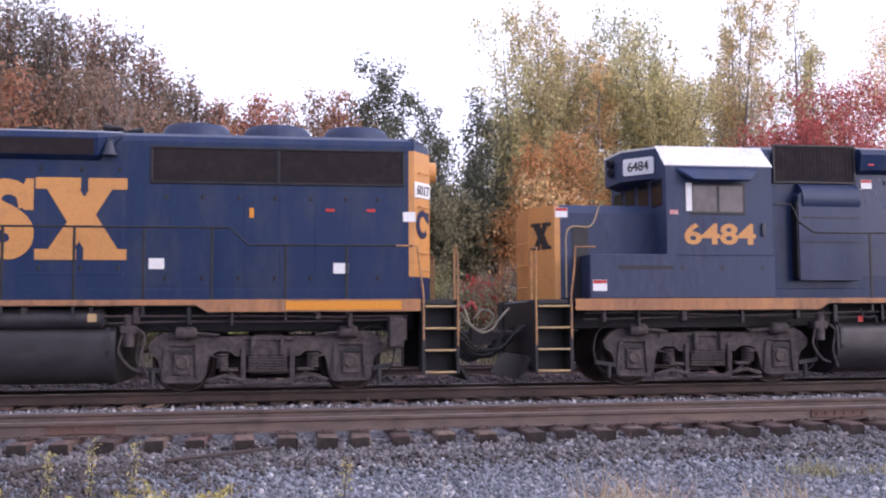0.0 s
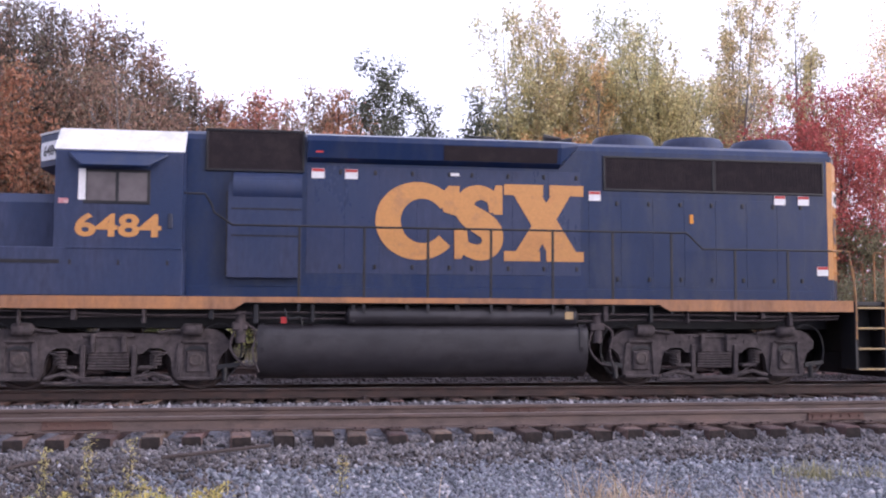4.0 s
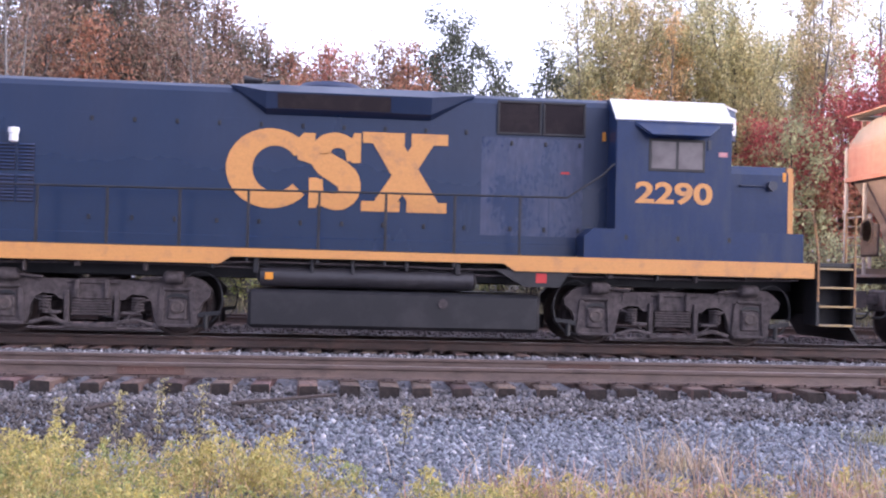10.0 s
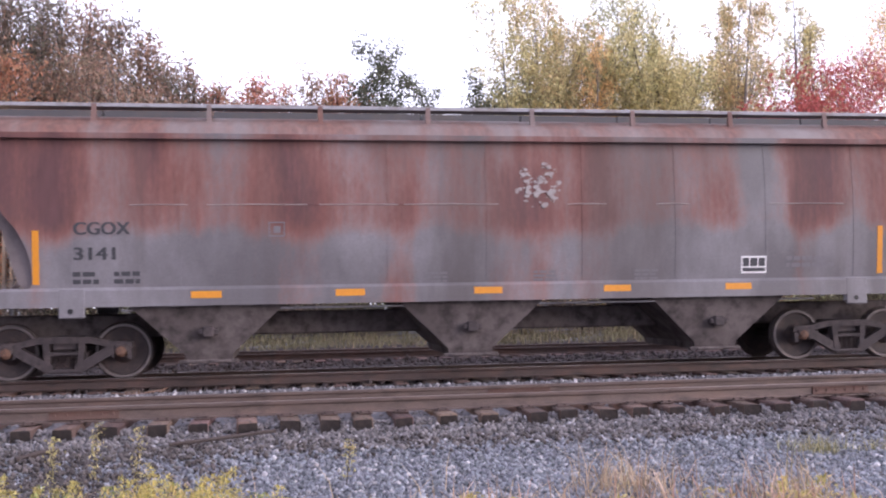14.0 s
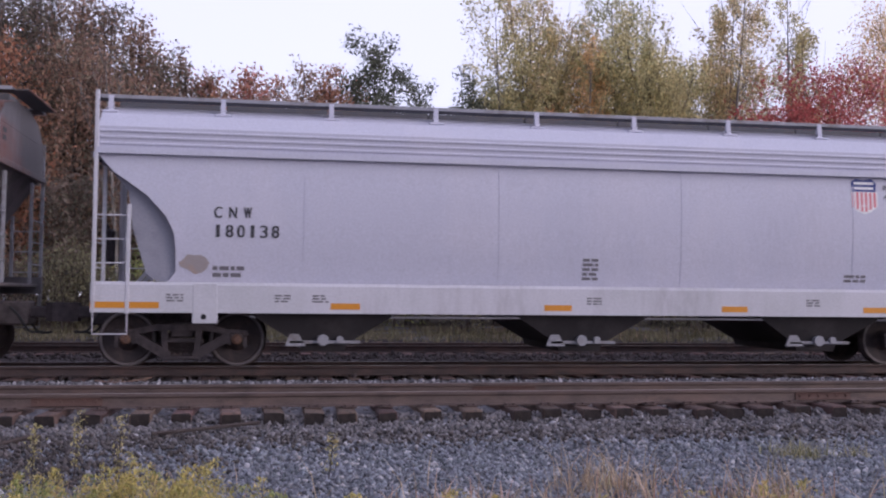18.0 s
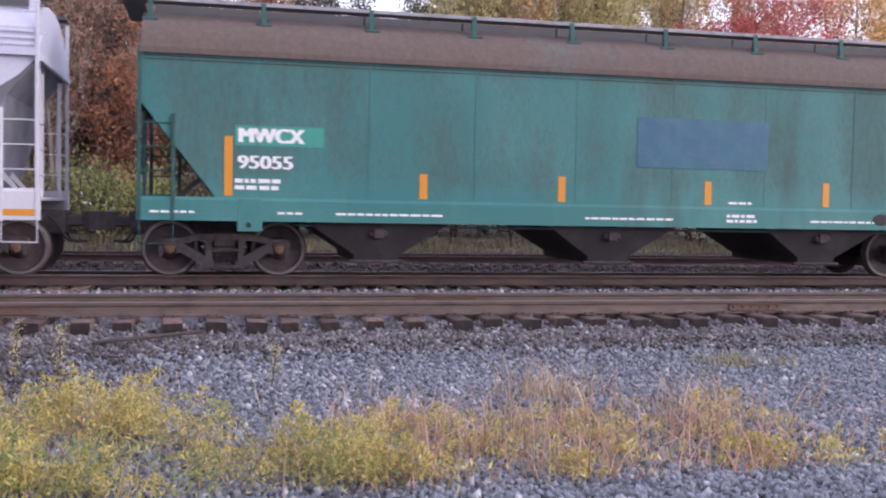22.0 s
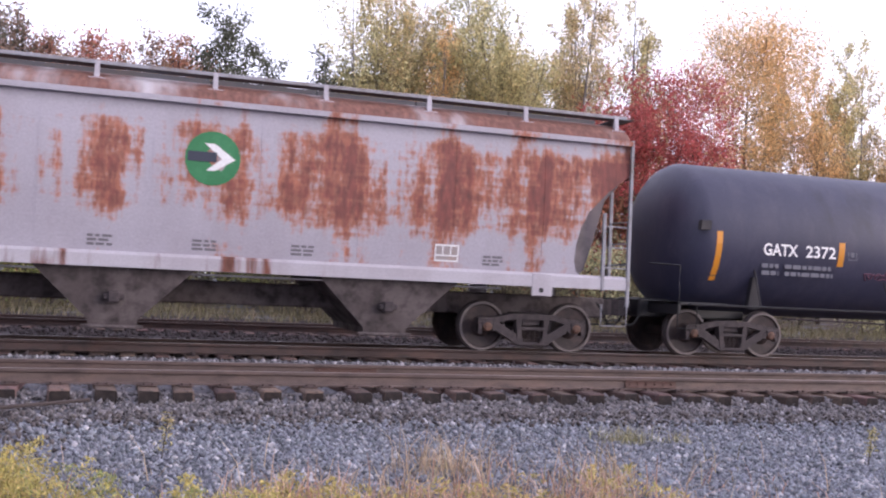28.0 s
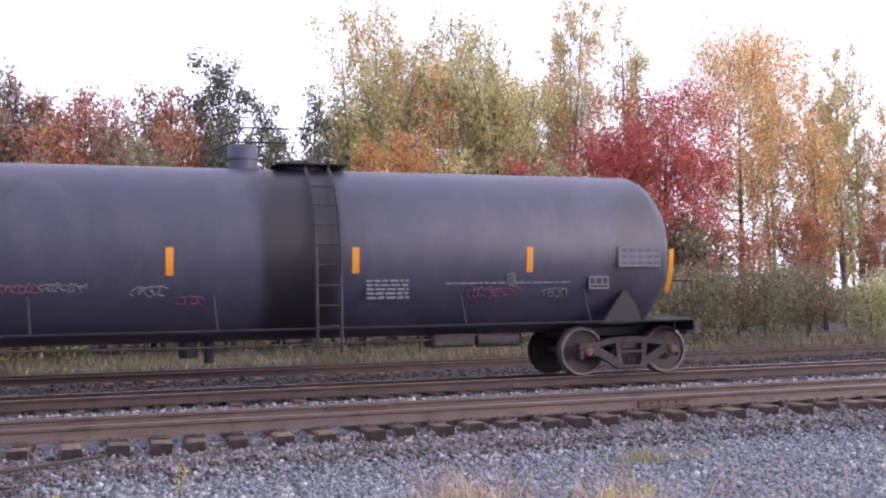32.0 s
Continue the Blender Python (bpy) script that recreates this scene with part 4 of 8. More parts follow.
def road_engine(x_at, num, seen_number=True):
    """Four-axle road locomotive, cab towards -x. Lengths follow the second engine, whose middle lies at 12.5."""
    o = 12.5
    car = thing("locomotive", "dark blue and yellow diesel locomotive, weathered, on the track", "locomotive", "locomotives of the train", at=(x_at, TRACK, 0))
    bm = solid()
    hood_shell(bm, 8.55 - o, 20.28 - o, .90, 1.52, 4.36)
    part("long_hood", bm, BLUE, car, "long dark blue engine hood")
    underframe(car, 4.95 - o, 20.33 - o, (9.62 - o, 16.68 - o, 1.53, 1.33, 1.44), SILLOLD)
    cab(car, 6.62 - o, 8.6 - o, 4.74 - o, DULL, num, (7.11 - o, 8.04 - o), -1, SKYPANE)
    number(car, num, 6.94 - o, 2.47, 1.33, .38, -1.484)
    # side boxes beside nose and cab
    for sy in (-1, 1):
        bm = solid()
        box(bm, 5.21 - o, 8.62 - o, min(sy * .9, sy * 1.49), max(sy * .9, sy * 1.49), 1.53, 2.30, .015)
        sb = part("side_box", bm, DULL, car, "blue equipment box beside the cab")
        bm = solid()
        box(bm, 5.72 - o, 6.72 - o, sy * 1.493 - .004, sy * 1.493 + .004, 2.04, 2.10)
        part("slot", bm, BLACK, sb)
        for xx in (6.86, 7.60, 8.36):
            bm = solid()
            box(bm, xx - o, xx + .04 - o, sy * 1.493 - .004, sy * 1.493 + .004, 2.02, 2.10)
            part("latch", bm, BLACK, sb)
        bm = solid()
        box(bm, 6.80 - o, 8.6 - o, sy * 1.493 - .012, sy * 1.493 + .012, 2.28, 2.315, .004)
        part("ledge", bm, DULL, sb)
    # flat black panel stands for the shade of a recessed doorway
    bm = solid()
    box(bm, 5.06 - o, 5.36 - o, -.958, -.945, 1.54, 2.84, .003)
    rec = part("nose_door", bm, BLACK, car, "flat black panel standing for a shaded recess in the nose side")
    bm = solid()
    pipe(bm, bent([(4.86 - o, -1.25, 1.55), (4.86 - o, -1.25, 2.3), (4.88 - o, -1.22, 2.66), (5.0 - o, -1.2, 2.80), (5.35 - o, -1.15, 2.82), (5.55 - o, -1.02, 3.20)]), .012, 8)
    part("grab_rail", bm, STEP, rec, "worn grab rail beside the nose recess")
    warning(car, 4.76 - o, 2.98, -.955)
    warning(car, 5.26 - o, 1.66, -1.494, .25, .19)
    # air intake behind the cab, blower duct
    grille(car, 8.95 - o, 10.52 - o, 3.70, 4.34, -.93, 22)
    bm = solid()
    prism(bm, [(9.30 - o, 1.86), (9.30 - o, 3.42), (9.42 - o, 3.52), (10.52 - o, 3.52), (10.52 - o, 1.86)], -1.12, -.88)
    bd = part("blower_duct", bm, DULL, car, "blue blower duct on the hood side")
    bm = solid()
    lathe(bm, [(9.38 - o, .02), (9.38 - o, .30), (10.52 - o, .30), (10.52 - o, .02)], 24, axis="x", at=(0, -.86, 3.36))
    part("duct_top", bm, DULL, bd, smooth=True)
    # black plate over the duct's end towards the cab
    bm = solid()
    box(bm, 9.27 - o, 9.305 - o, -1.10, -.9, 1.9, 3.3)
    part("duct_mouth", bm, BLACK, bd)
    bm = solid()
    for z in (2.55, 3.0):
        box(bm, 9.36 - o, 10.5 - o, -1.130, -1.118, z, z + .02)
    part("seam", bm, BLACK, bd)
    # flared dynamic-brake housing
    for sy in (-1, 1):
        bm = solid()
        prism(bm, [(sy * .88, 3.84), (sy * 1.04, 3.92), (sy * 1.10, 4.20), (sy * 1.06, 4.30), (sy * .80, 4.37)], 10.6 - o, 15.05 - o, axis="x")
        fl = part("flared_housing", bm, BLUE, car, "flared housing along the roof edge")
        bm = solid()
        skin(bm, [[(15.05 - o, sy * .88, 3.84), (15.05 - o, sy * 1.04, 3.92), (15.05 - o, sy * 1.10, 4.20), (15.05 - o, sy * 1.06, 4.30), (15.05 - o, sy * .80, 4.37)],
                  [(15.4 - o, sy * .86, 4.22), (15.4 - o, sy * .9, 4.24), (15.4 - o, sy * .92, 4.28), (15.4 - o, sy * .90, 4.32), (15.4 - o, sy * .78, 4.365)]])
        part("housing_end", bm, BLUE, fl)
        bm = solid()
        prism(bm, [(sy * 1.045, 3.93), (sy * 1.103, 4.18), (sy * 1.112, 4.18), (sy * 1.054, 3.93)], 12.95 - o, 14.98 - o, axis="x")
        g = part("screen", bm, GRILLE, fl)
    xs = [10.6, 11.25, 11.85, 12.5, 13.15, 13.55, 14.2, 14.85, 15.45]
    coat = HOODSHEEN if seen_number else BLUE
    hood_doors(car, [x - o for x in xs], 1.95, 3.80, -.90, coat)
    xs = [15.6, 16.2, 16.8, 17.4, 18.0, 18.6, 19.2, 19.75]
    hood_doors(car, [x - o for x in xs], 1.78, 3.36, -.90, BLUE)
    grille(car, 15.91 - o, 17.94 - o, 3.53, 4.08, -.905, 34, label="dark radiator screen")
    grille(car, 18.0 - o, 20.10 - o, 3.53, 4.08, -.905, 34, label="dark radiator screen")
    bm = solid()
    box(bm, 8.62 - o, 20.25 - o, -.935, -.90, 1.53, 1.72, .01)
    part("hood_base", bm, BLUE, car)
    big_mark(car, 11.78 - o, 2.20, 3.72, 1.36, -.9125)
    sticker(car, 15.68 - o, 2.20, .0001 + .012, 1.3, -.9, BLUE, "seam")
    # roof
    for x in (16.55, 17.95, 19.35):
        fan(car, x - o, 4.34)
    bm = solid()
    rod(bm, (13.8 - o, 0, 4.3), (13.8 - o, 0, 4.52), .3, 16)
    box(bm, 12.2 - o, 14.9 - o, -.5, .5, 4.33, 4.42, .03)
    part("exhaust_pipe", bm, BLACK, car, "exhaust pipe on the roof")
    horn(car, 15.3 - o, 4.40)
    # end of the long hood
    xe = 20.31 - o
    bm = solid()
    end_block(bm, xe, 1, 1.93, 4.12)
    e = part("hood_end", bm, YELLOW, car, "yellow bevelled end of the long hood")
    for z0, z1, q in ((1.50, 1.93, .004), (4.12, 4.24, .02), (4.24, 4.34, .10)):
        bm = solid()
        end_block(bm, xe, 1, z0, z1, inset=q)
        part("hood_end_band", bm, BLUE, car)
    for sy in (-1, 1):
        bm = solid()
        box(bm, -.27, .27, -.014, .02, -.14, .14, .02)
        nb = part("number_board", bm, LABEL, e, "white number board")
        nb.matrix_local = pose(xe + .170, sy * .688, 3.45, 0, 0, BEVEL if sy < 0 else 180 - BEVEL)
        if sy < 0:
            letters("board_number", num, BLACK, nb, -.22, -.09, -.016, .44, .18, depth=.004, heavy=.02)
    bm = solid()
    rod(bm, (xe + .30, 0, 3.88), (xe + .50, 0, 3.88), .21, 16, .18)
    part("headlight_hood", bm, YELLOW, e, "round yellow headlight housing", smooth=True)
    end_mark(car, xe, 1, 2.60, 3.10)
    bm = solid()
    for z in (2.05, 2.35, 3.15, 3.75):
        pipe(bm, [(xe + .07, -.81, z), (xe + .12, -.84, z), (xe + .31, -.58, z), (xe + .26, -.55, z)], .012)
    tagged(part("grab_iron", bm, YELLOW, e), kind="stuff")
    # walkway rails, steps, ends
    handrail(car, [(9.7 - o, 2.70), (17.2 - o, 2.70), (17.5 - o, 2.42), (20.2 - o, 2.42)], [x - o for x in (10.48, 11.55, 12.62, 13.7, 14.78, 15.85, 16.92, 18.1, 19.1)])
    steps(car, 4.25 - o, 4.87 - o, -1)
    steps(car, 20.38 - o, 20.96 - o, 1)
    pilot(car, 4.30 - o, -1)
    pilot(car, 20.92 - o, 1)
    coupler(car, 4.2 - o, -1)
    coupler(car, 21.0 - o, 1)
    hoses(car, 4.25 - o, -1, RUBBER)
    hoses(car, 20.98 - o, 1, RUBBER)
    # tanks
    bm = solid()
    rim = [(-.80, .17)] + [(-.95 - .45 * math.sin(radians(q)), .66 - .49 * math.cos(radians(q))) for q in (15, 30, 45, 60, 75, 90)] + [(-1.40, .90), (-1.385, .98), (-1.34, 1.05), (-1.25, 1.09)]
    prism(bm, rim + [(-y, z) for y, z in rim[::-1]], 9.82 - o, 15.42 - o, axis="x")
    tk = part("fuel_tank", bm, TANKBLACK, car, "black fuel tank slung under the frame", smooth=True)
    bm = solid()
    for x in (9.9, 15.3):
        prism(bm, [(-1.04, .16), (-1.325, .41), (-1.425, .71), (-1.425, .97), (-1.31, 1.10), (1.31, 1.10), (1.425, .97), (1.425, .71), (1.325, .41), (1.04, .16)], x - .03 - o, x + .03 - o, axis="x")
    part("tank_band", bm, TANKBLACK, tk)
    for sy in (-1, 1):
        bm = solid()
        lathe(bm, [(11.25 - o, .02), (11.27 - o, .10), (11.32 - o, .16), (15.2 - o, .16), (15.25 - o, .10), (15.27 - o, .02)], 16, axis="x", at=(0, sy * 1.28, 1.23))
        part("air_reservoir", bm, TANKBLACK, car, "long black air reservoir", smooth=True)
    sticker(car, 15.0 - o, 1.18, .14, .13, -1.445, STEP, "reflector")
    for x in (9.55, 15.62):
        bm = solid()
        rod(bm, (x - o, -1.28, .78), (x - o, -1.28, 1.30), .085, 12)
        box(bm, x - .14 - o, x + .12 - o, -1.36, -1.1, .98, 1.12, .02)
        pipe(bm, bent([(x - .1 - o, -1.30, .98), (x - .16 - o, -1.32, .7), (x + .02 - o, -1.3, .45), (x + .2 - o, -1.28, .38)]), .022)
        pipe(bm, bent([(x + .08 - o, -1.34, 1.1), (x + .25 - o, -1.36, .95), (x + .2 - o, -1.36, .62), (x + .3 - o, -1.34, .3)]), .02)
        part("air_filter", bm, GRIME, car, "grimy air filter and bent pipes beside the tank")
    bm = solid()
    pipe(bm, bent([(10.25 - o, -1.46, 1.34), (10.32 - o, -1.49, 1.18), (10.5 - o, -1.49, 1.2), (10.55 - o, -1.48, 1.06)]), .016)
    part("fuel_hose", bm, RUBBER, car, "short black fuel hose at the filler")
    sticker(car, 10.2 - o, 1.10, .09, .11, -1.45, RED, "red_cap")
    loco_truck(car, 7.46 - o)
    loco_truck(car, 17.82 - o)
    # stickers and small fittings
    for x, z in ((10.68, 3.58), (11.25, 3.58), (15.6, 3.30), (19.15, 3.30), (19.62, 3.30))[:5 if seen_number else 2]:
        warning(car, x - o, z, -.916)
    if seen_number:
        warning(car, 19.98 - o, 2.0, -.906)
    sticker(car, 17.5 - o, 2.92, .07, .17, -.916, SAFETY, "sticker")
    for x, z, w in ((10.75, 4.0, .12), (13.05, 3.68, .2)):
        sticker(car, x - o, z, w, .05, -1.06 if z > 3.9 else -.916, RED if z > 3.9 else LABEL)
    bm = solid()
    box(bm, 8.38 - o, 8.45 - o, -1.52, -1.485, 2.62, 2.86, .01)
    part("grab_box", bm, BELL, car)
    sticker(car, 6.98 - o, 3.06, .11, .50, -1.492, LABEL, "window_post")
    sticker(car, 6.68 - o, 3.0, .15, .08, -1.486, FLAG, "flag_sticker")
    bm = solid()
    pipe(bm, [(8.62 - o, -1.5, 3.2), (8.95 - o, -1.48, 3.2), (9.05 - o, -1.46, 3.05), (9.1 - o, -1.46, 2.9), (9.4 - o, -1.47, 2.70), (9.75 - o, -1.47, 2.70)], .018)
    part("cab_handrail", bm, BLACK, car)
    return car


def lead_extras(car):
    """Fittings that only the first engine shows."""
    o = 12.5
    d = 18.06 - o
    bm = solid()
    lathe(bm, [(0, .13), (.03, .12), (.10, .085), (.20, .06), (.24, .02)], 16, axis="z", at=(-2.83 + d, -1.05, 3.92))
    box(bm, -2.87 + d, -2.79 + d, -1.05, -.9, 4.14, 4.2)
    part("bell", bm, BELL, car, "steel bell on the hood side", smooth=True)
    for x, z in ((-2.2, 2.05), (.85, 1.98)):
        sticker(car, x + d, z, .25, .18, -.917)
    sticker(car, 2.05 + d, 2.88, .22, .17, -.917)
    for x in (.72, 1.42):
        sticker(car, x + d, 3.04, .15, .05, -.917, RED)
    bm = solid()
    box(bm, .05 + d, 1.95 + d, -1.506, -1.47, 1.36, 1.50)
    part("bright_stripe", bm, SAFETY, car, "bright yellow repainted patch of the sill")
    bm = solid()
    pipe(bm, bent([(3.0 + d, -.7, 1.42), (3.12 + d, -.8, 1.40), (3.22 + d, -.85, 1.12), (3.42 + d, -.88, .96), (3.62 + d, -.86, 1.02), (3.76 + d, -.82, 1.2), (3.95 + d, -.75, 1.38)]), .02, 8)
    pipe(bm, bent([(3.05 + d, -.55, 1.38), (3.3 + d, -.62, 1.05), (3.55 + d, -.62, 1.02), (3.7 + d, -.6, 1.25), (3.5 + d, -.6, 1.36), (3.35 + d, -.6, 1.2)]), .02, 8)
    part("pale_hose", bm, PALEHOSE, car, "coiled pale jumper cable between the engines")
    bm = solid()
    pipe(bm, bent([(2.95 + d, -.5, 1.30), (3.15 + d, -.7, 1.38), (3.28 + d, -.72, 1.48), (3.36 + d, -.7, 1.36)]), .035, 8)
    part("red_hose", bm, REDHOSE, car, "faded red jumper plug")
    bm = solid()
    for k in range(4):
        pipe(bm, bent([(3.0 + d, -.4 + .2 * k, 1.0), (3.3 + d, -.45 + .2 * k, .6 - .05 * k), (3.7 + d, -.45 + .2 * k, .58), (3.95 + d, -.4 + .2 * k, .98)]), .028, 8)
    part("black_hose", bm, RUBBER, car, "sagging black brake hoses between the engines")
    bm = solid()
    rod(bm, (1.95 + d, -1.25, .85), (1.95 + d, -1.25, 1.2), .13, 12)
    box(bm, 1.75 + d, 2.0 + d, -1.4, -1.15, .72, 1.25, .03)
    part("sand_valve_box", bm, GRIME, car)


def hood_slug(x_at, num):
    """Cabbed low-power unit, nose towards +x; its middle lies at 30.15."""
    o = 30.15
    car = thing("locomotive", "dark blue and yellow locomotive with plain hood, on the track", "locomotive", "locomotives of the train", at=(x_at, TRACK, 0))
    bm = solid()
    hood_shell(bm, 23.05 - o, 33.85 - o, .90, 1.50, 4.30)
    part("long_hood", bm, GLOSSY, car, "plain dark blue hood")
    underframe(car, 23.0 - o, 37.35 - o, (27.45 - o, 31.95 - o, 1.50, 1.24, 1.36), YELLOW)
    cab(car, 33.83 - o, 35.85 - o, 37.20 - o, BLUE, num, (34.44 - o, 35.33 - o), 1, SKYPANE)
    number(car, num, 34.17 - o, 2.44, 1.35, .38, -1.484)
    for sy in (-1, 1):
        bm = solid()
        prism(bm, [(33.30 - o, 1.50), (33.30 - o, 1.86), (33.45 - o, 2.0), (37.15 - o, 2.0), (37.15 - o, 1.50)], min(sy * .9, sy * 1.49), max(sy * .9, sy * 1.49))
        sb = part("side_box", bm, BLUE, car, "blue equipment box beside the cab")
        for x in (34.0, 34.9, 35.8):
            bm = solid()
            box(bm, x - o, x + .05 - o, sy * 1.493 - .006, sy * 1.493 + .006, 1.82, 1.90)
            part("latch", bm, BLACK, sb)
    for sy in (-1, 1):
        bm = solid()
        skin(bm, [[(27.3 - o, sy * .88, 4.24), (27.3 - o, sy * .90, 4.26), (27.3 - o, sy * .91, 4.28), (27.3 - o, sy * .80, 4.31)],
                  [(27.9 - o, sy * .88, 3.78), (27.9 - o, sy * 1.04, 3.88), (27.9 - o, sy * 1.12, 4.16), (27.9 - o, sy * .80, 4.33)],
                  [(30.7 - o, sy * .88, 3.78), (30.7 - o, sy * 1.04, 3.88), (30.7 - o, sy * 1.12, 4.16), (30.7 - o, sy * .80, 4.33)],
                  [(31.45 - o, sy * .88, 4.22), (31.45 - o, sy * .90, 4.24), (31.45 - o, sy * .91, 4.26), (31.45 - o, sy * .80, 4.31)]])
        fl = part("flared_housing", bm, GLOSSY, car, "flared housing along the roof edge")
        bm = solid()
        prism(bm, [(sy * 1.045, 3.89), (sy * 1.12, 4.13), (sy * 1.13, 4.13), (sy * 1.055, 3.89)], 28.1 - o, 30.0 - o, axis="x")
        part("screen", bm, GRILLE, fl, "dark air screen")
    grille(car, 31.9 - o, 32.6 - o, 3.65, 4.16, -.905, 12)
    grille(car, 32.7 - o, 33.38 - o, 3.65, 4.16, -.905, 12)
    for x0 in (23.55, 23.86):
        for z0 in (2.18, 2.70):
            louvre(car, x0 - o, x0 + .26 - o, z0, z0 + .46, -.903, 8)
    bm = solid()
    lathe(bm, [(3.16, .05), (3.18, .075), (3.30, .075), (3.31, .09), (3.40, .09), (3.41, .02)], 14, axis="z", at=(23.80 - o, -.99, 0))
    box(bm, 23.77 - o, 23.83 - o, -.99, -.89, 3.22, 3.28)
    part("walkway_lamp", bm, LABEL, car, "white walkway lamp housing", smooth=True)
    xs = [24.4, 25.1, 25.8, 26.5, 27.2, 27.9, 28.6, 29.3, 30.0, 30.7, 31.4]
    hood_doors(car, [x - o for x in xs], 1.85, 3.72, -.895, GLOSSY)
    hood_doors(car, [x - o for x in (31.6, 32.2, 32.8, 33.4)], 1.85, 3.56, -.895, SCUFFED)
    bm = solid()
    box(bm, 23.1 - o, 33.3 - o, -.935, -.90, 1.50, 1.72, .01)
    part("hood_base", bm, GLOSSY, car)
    big_mark(car, 27.25 - o, 2.20, 3.76, 1.36, -.912)
    fan(car, 28.95 - o, 4.28, .6, .2)
    horn(car, 27.75 - o, 4.36)
    xe = 23.05 - o
    bm = solid()
    end_block(bm, xe, -1, 1.88, 4.08, out=.25)
    e = part("hood_end", bm, YELLOW, car, "yellow bevelled end of the hood")
    for z0, z1, q in ((1.50, 1.88, .004), (4.08, 4.20, .02), (4.20, 4.28, .10)):
        bm = solid()
        end_block(bm, xe, -1, z0, z1, out=.25, inset=q)
        part("hood_end_band", bm, BLUE, car)
    bm = solid()
    for z in (2.0, 2.4):
        pipe(bm, [(xe - .05, -.81, z), (xe - .10, -.84, z), (xe - .25, -.58, z), (xe - .20, -.55, z)], .012)
    tagged(part("grab_iron", bm, YELLOW, e), kind="stuff")
    end_mark(car, xe, -1, 2.50, 2.98, .25)
    b = letters("end_number", num, BLUE, e, -.2, 0, 0, .40, .11, depth=.004)
    b.matrix_local = on_bevel(xe, -1, .25, .905) @ pose(0, 0, 3.38)
    handrail(car, [(23.3 - o, 2.42), (33.0 - o, 2.50), (33.6 - o, 2.9), (33.8 - o, 3.1)], [x - o for x in (24.35, 25.45, 26.6, 27.7, 28.85, 29.95, 31.1, 32.2)])
    steps(car, 22.2 - o, 22.92 - o, -1, .40)
    steps(car, 37.42 - o, 38.08 - o, 1, .43)
    pilot(car, 22.25 - o, -1)
    pilot(car, 38.05 - o, 1)
    coupler(car, 22.2 - o, -1)
    coupler(car, 38.1 - o, 1)
    hoses(car, 22.2 - o, -1, RUBBER)
    for k, y in enumerate((-.55, -.3, .4)):
        bm = solid()
        pipe(bm, bent([(22.3 - o, y, 1.50), (22.05 - o, y, 1.46), (21.85 - o, y, 1.32 - .03 * k), (21.6 - o, y, 1.36), (21.3 - o, y, 1.30), (21.1 - o, y, 1.45)]), .022)
        part("red_cable", bm, REDHOSE, car, "red jumper cable between the engines")
    for k, y in enumerate((-.45, -.15)):
        bm = solid()
        pipe(bm, bent([(22.2 - o, y, 1.2), (21.9 - o, y, .95), (21.7 - o, y, .72 + .05 * k), (21.4 - o, y, .75), (21.1 - o, y, 1.1)]), .03)
        part("black_cable", bm, RUBBER, car)
    bm = solid()
    box(bm, 27.72 - o, 32.60 - o, -1.38, 1.38, .20, .84, .06)
    tk = part("fuel_tank", bm, BLACK, car, "black box-shaped tank under the frame")
    bm = solid()
    rod(bm, (30.95 - o, -1.42, .66), (30.95 - o, -1.36, .66), .08, 14)
    part("filler_cap", bm, GRIME, tk)
    for sy in (-1, 1):
        bm = solid()
        lathe(bm, [(27.85 - o, .02), (27.87 - o, .1), (27.92 - o, .17), (31.45 - o, .17), (31.5 - o, .10), (31.52 - o, .02)], 16, axis="x", at=(0, sy * 1.25, 1.05))
        part("air_reservoir", bm, TANKBLACK, car, "long black air reservoir", smooth=True)
    sticker(car, 28.0 - o, 1.0, .13, .12, -1.425, SAFETY, "reflector")
    bm = solid()
    prism(bm, [(31.8 - o, 1.26), (33.1 - o, 1.26), (32.9 - o, .98), (32.3 - o, .98)], -1.46, -1.40)
    br = part("bracket", bm, BLACK, car)
    sticker(br, 32.5 - o, 1.05, .18, .16, -1.462, RED, "red_tag")
    loco_truck(car, 25.19 - o)
    loco_truck(car, 34.97 - o)
    sticker(car, 35.42 - o, 3.40, .06, .16, -1.50, BELL, "mirror")
    sticker(car, 35.62 - o, 3.28, .15, .08, -1.486, FLAG, "flag_sticker")
    sticker(car, 33.0 - o, 2.95, .15, .04, -.91, RED)
    for x, z in ((33.72, 3.55), (37.0, 2.95)):
        sticker(car, x - o, z, .06, .16, -.93 if x < 34 else -.956, SAFETY)
    bm = solid()
    pipe(bm, [(36.2 - o, -.96, 2.85), (36.2 - o, -1.02, 2.85), (36.7 - o, -1.02, 2.85), (36.7 - o, -.96, 2.85)], .014)
    part("grab_iron", bm, BELL, car)
    return car


lead_engine = road_engine(12.5 - 18.06, "6017", False)
lead_extras(lead_engine)
second_engine = road_engine(12.5, "6484")
trailing_engine = hood_slug(30.15, "2290")
CARS = [lead_engine, second_engine, trailing_engine]


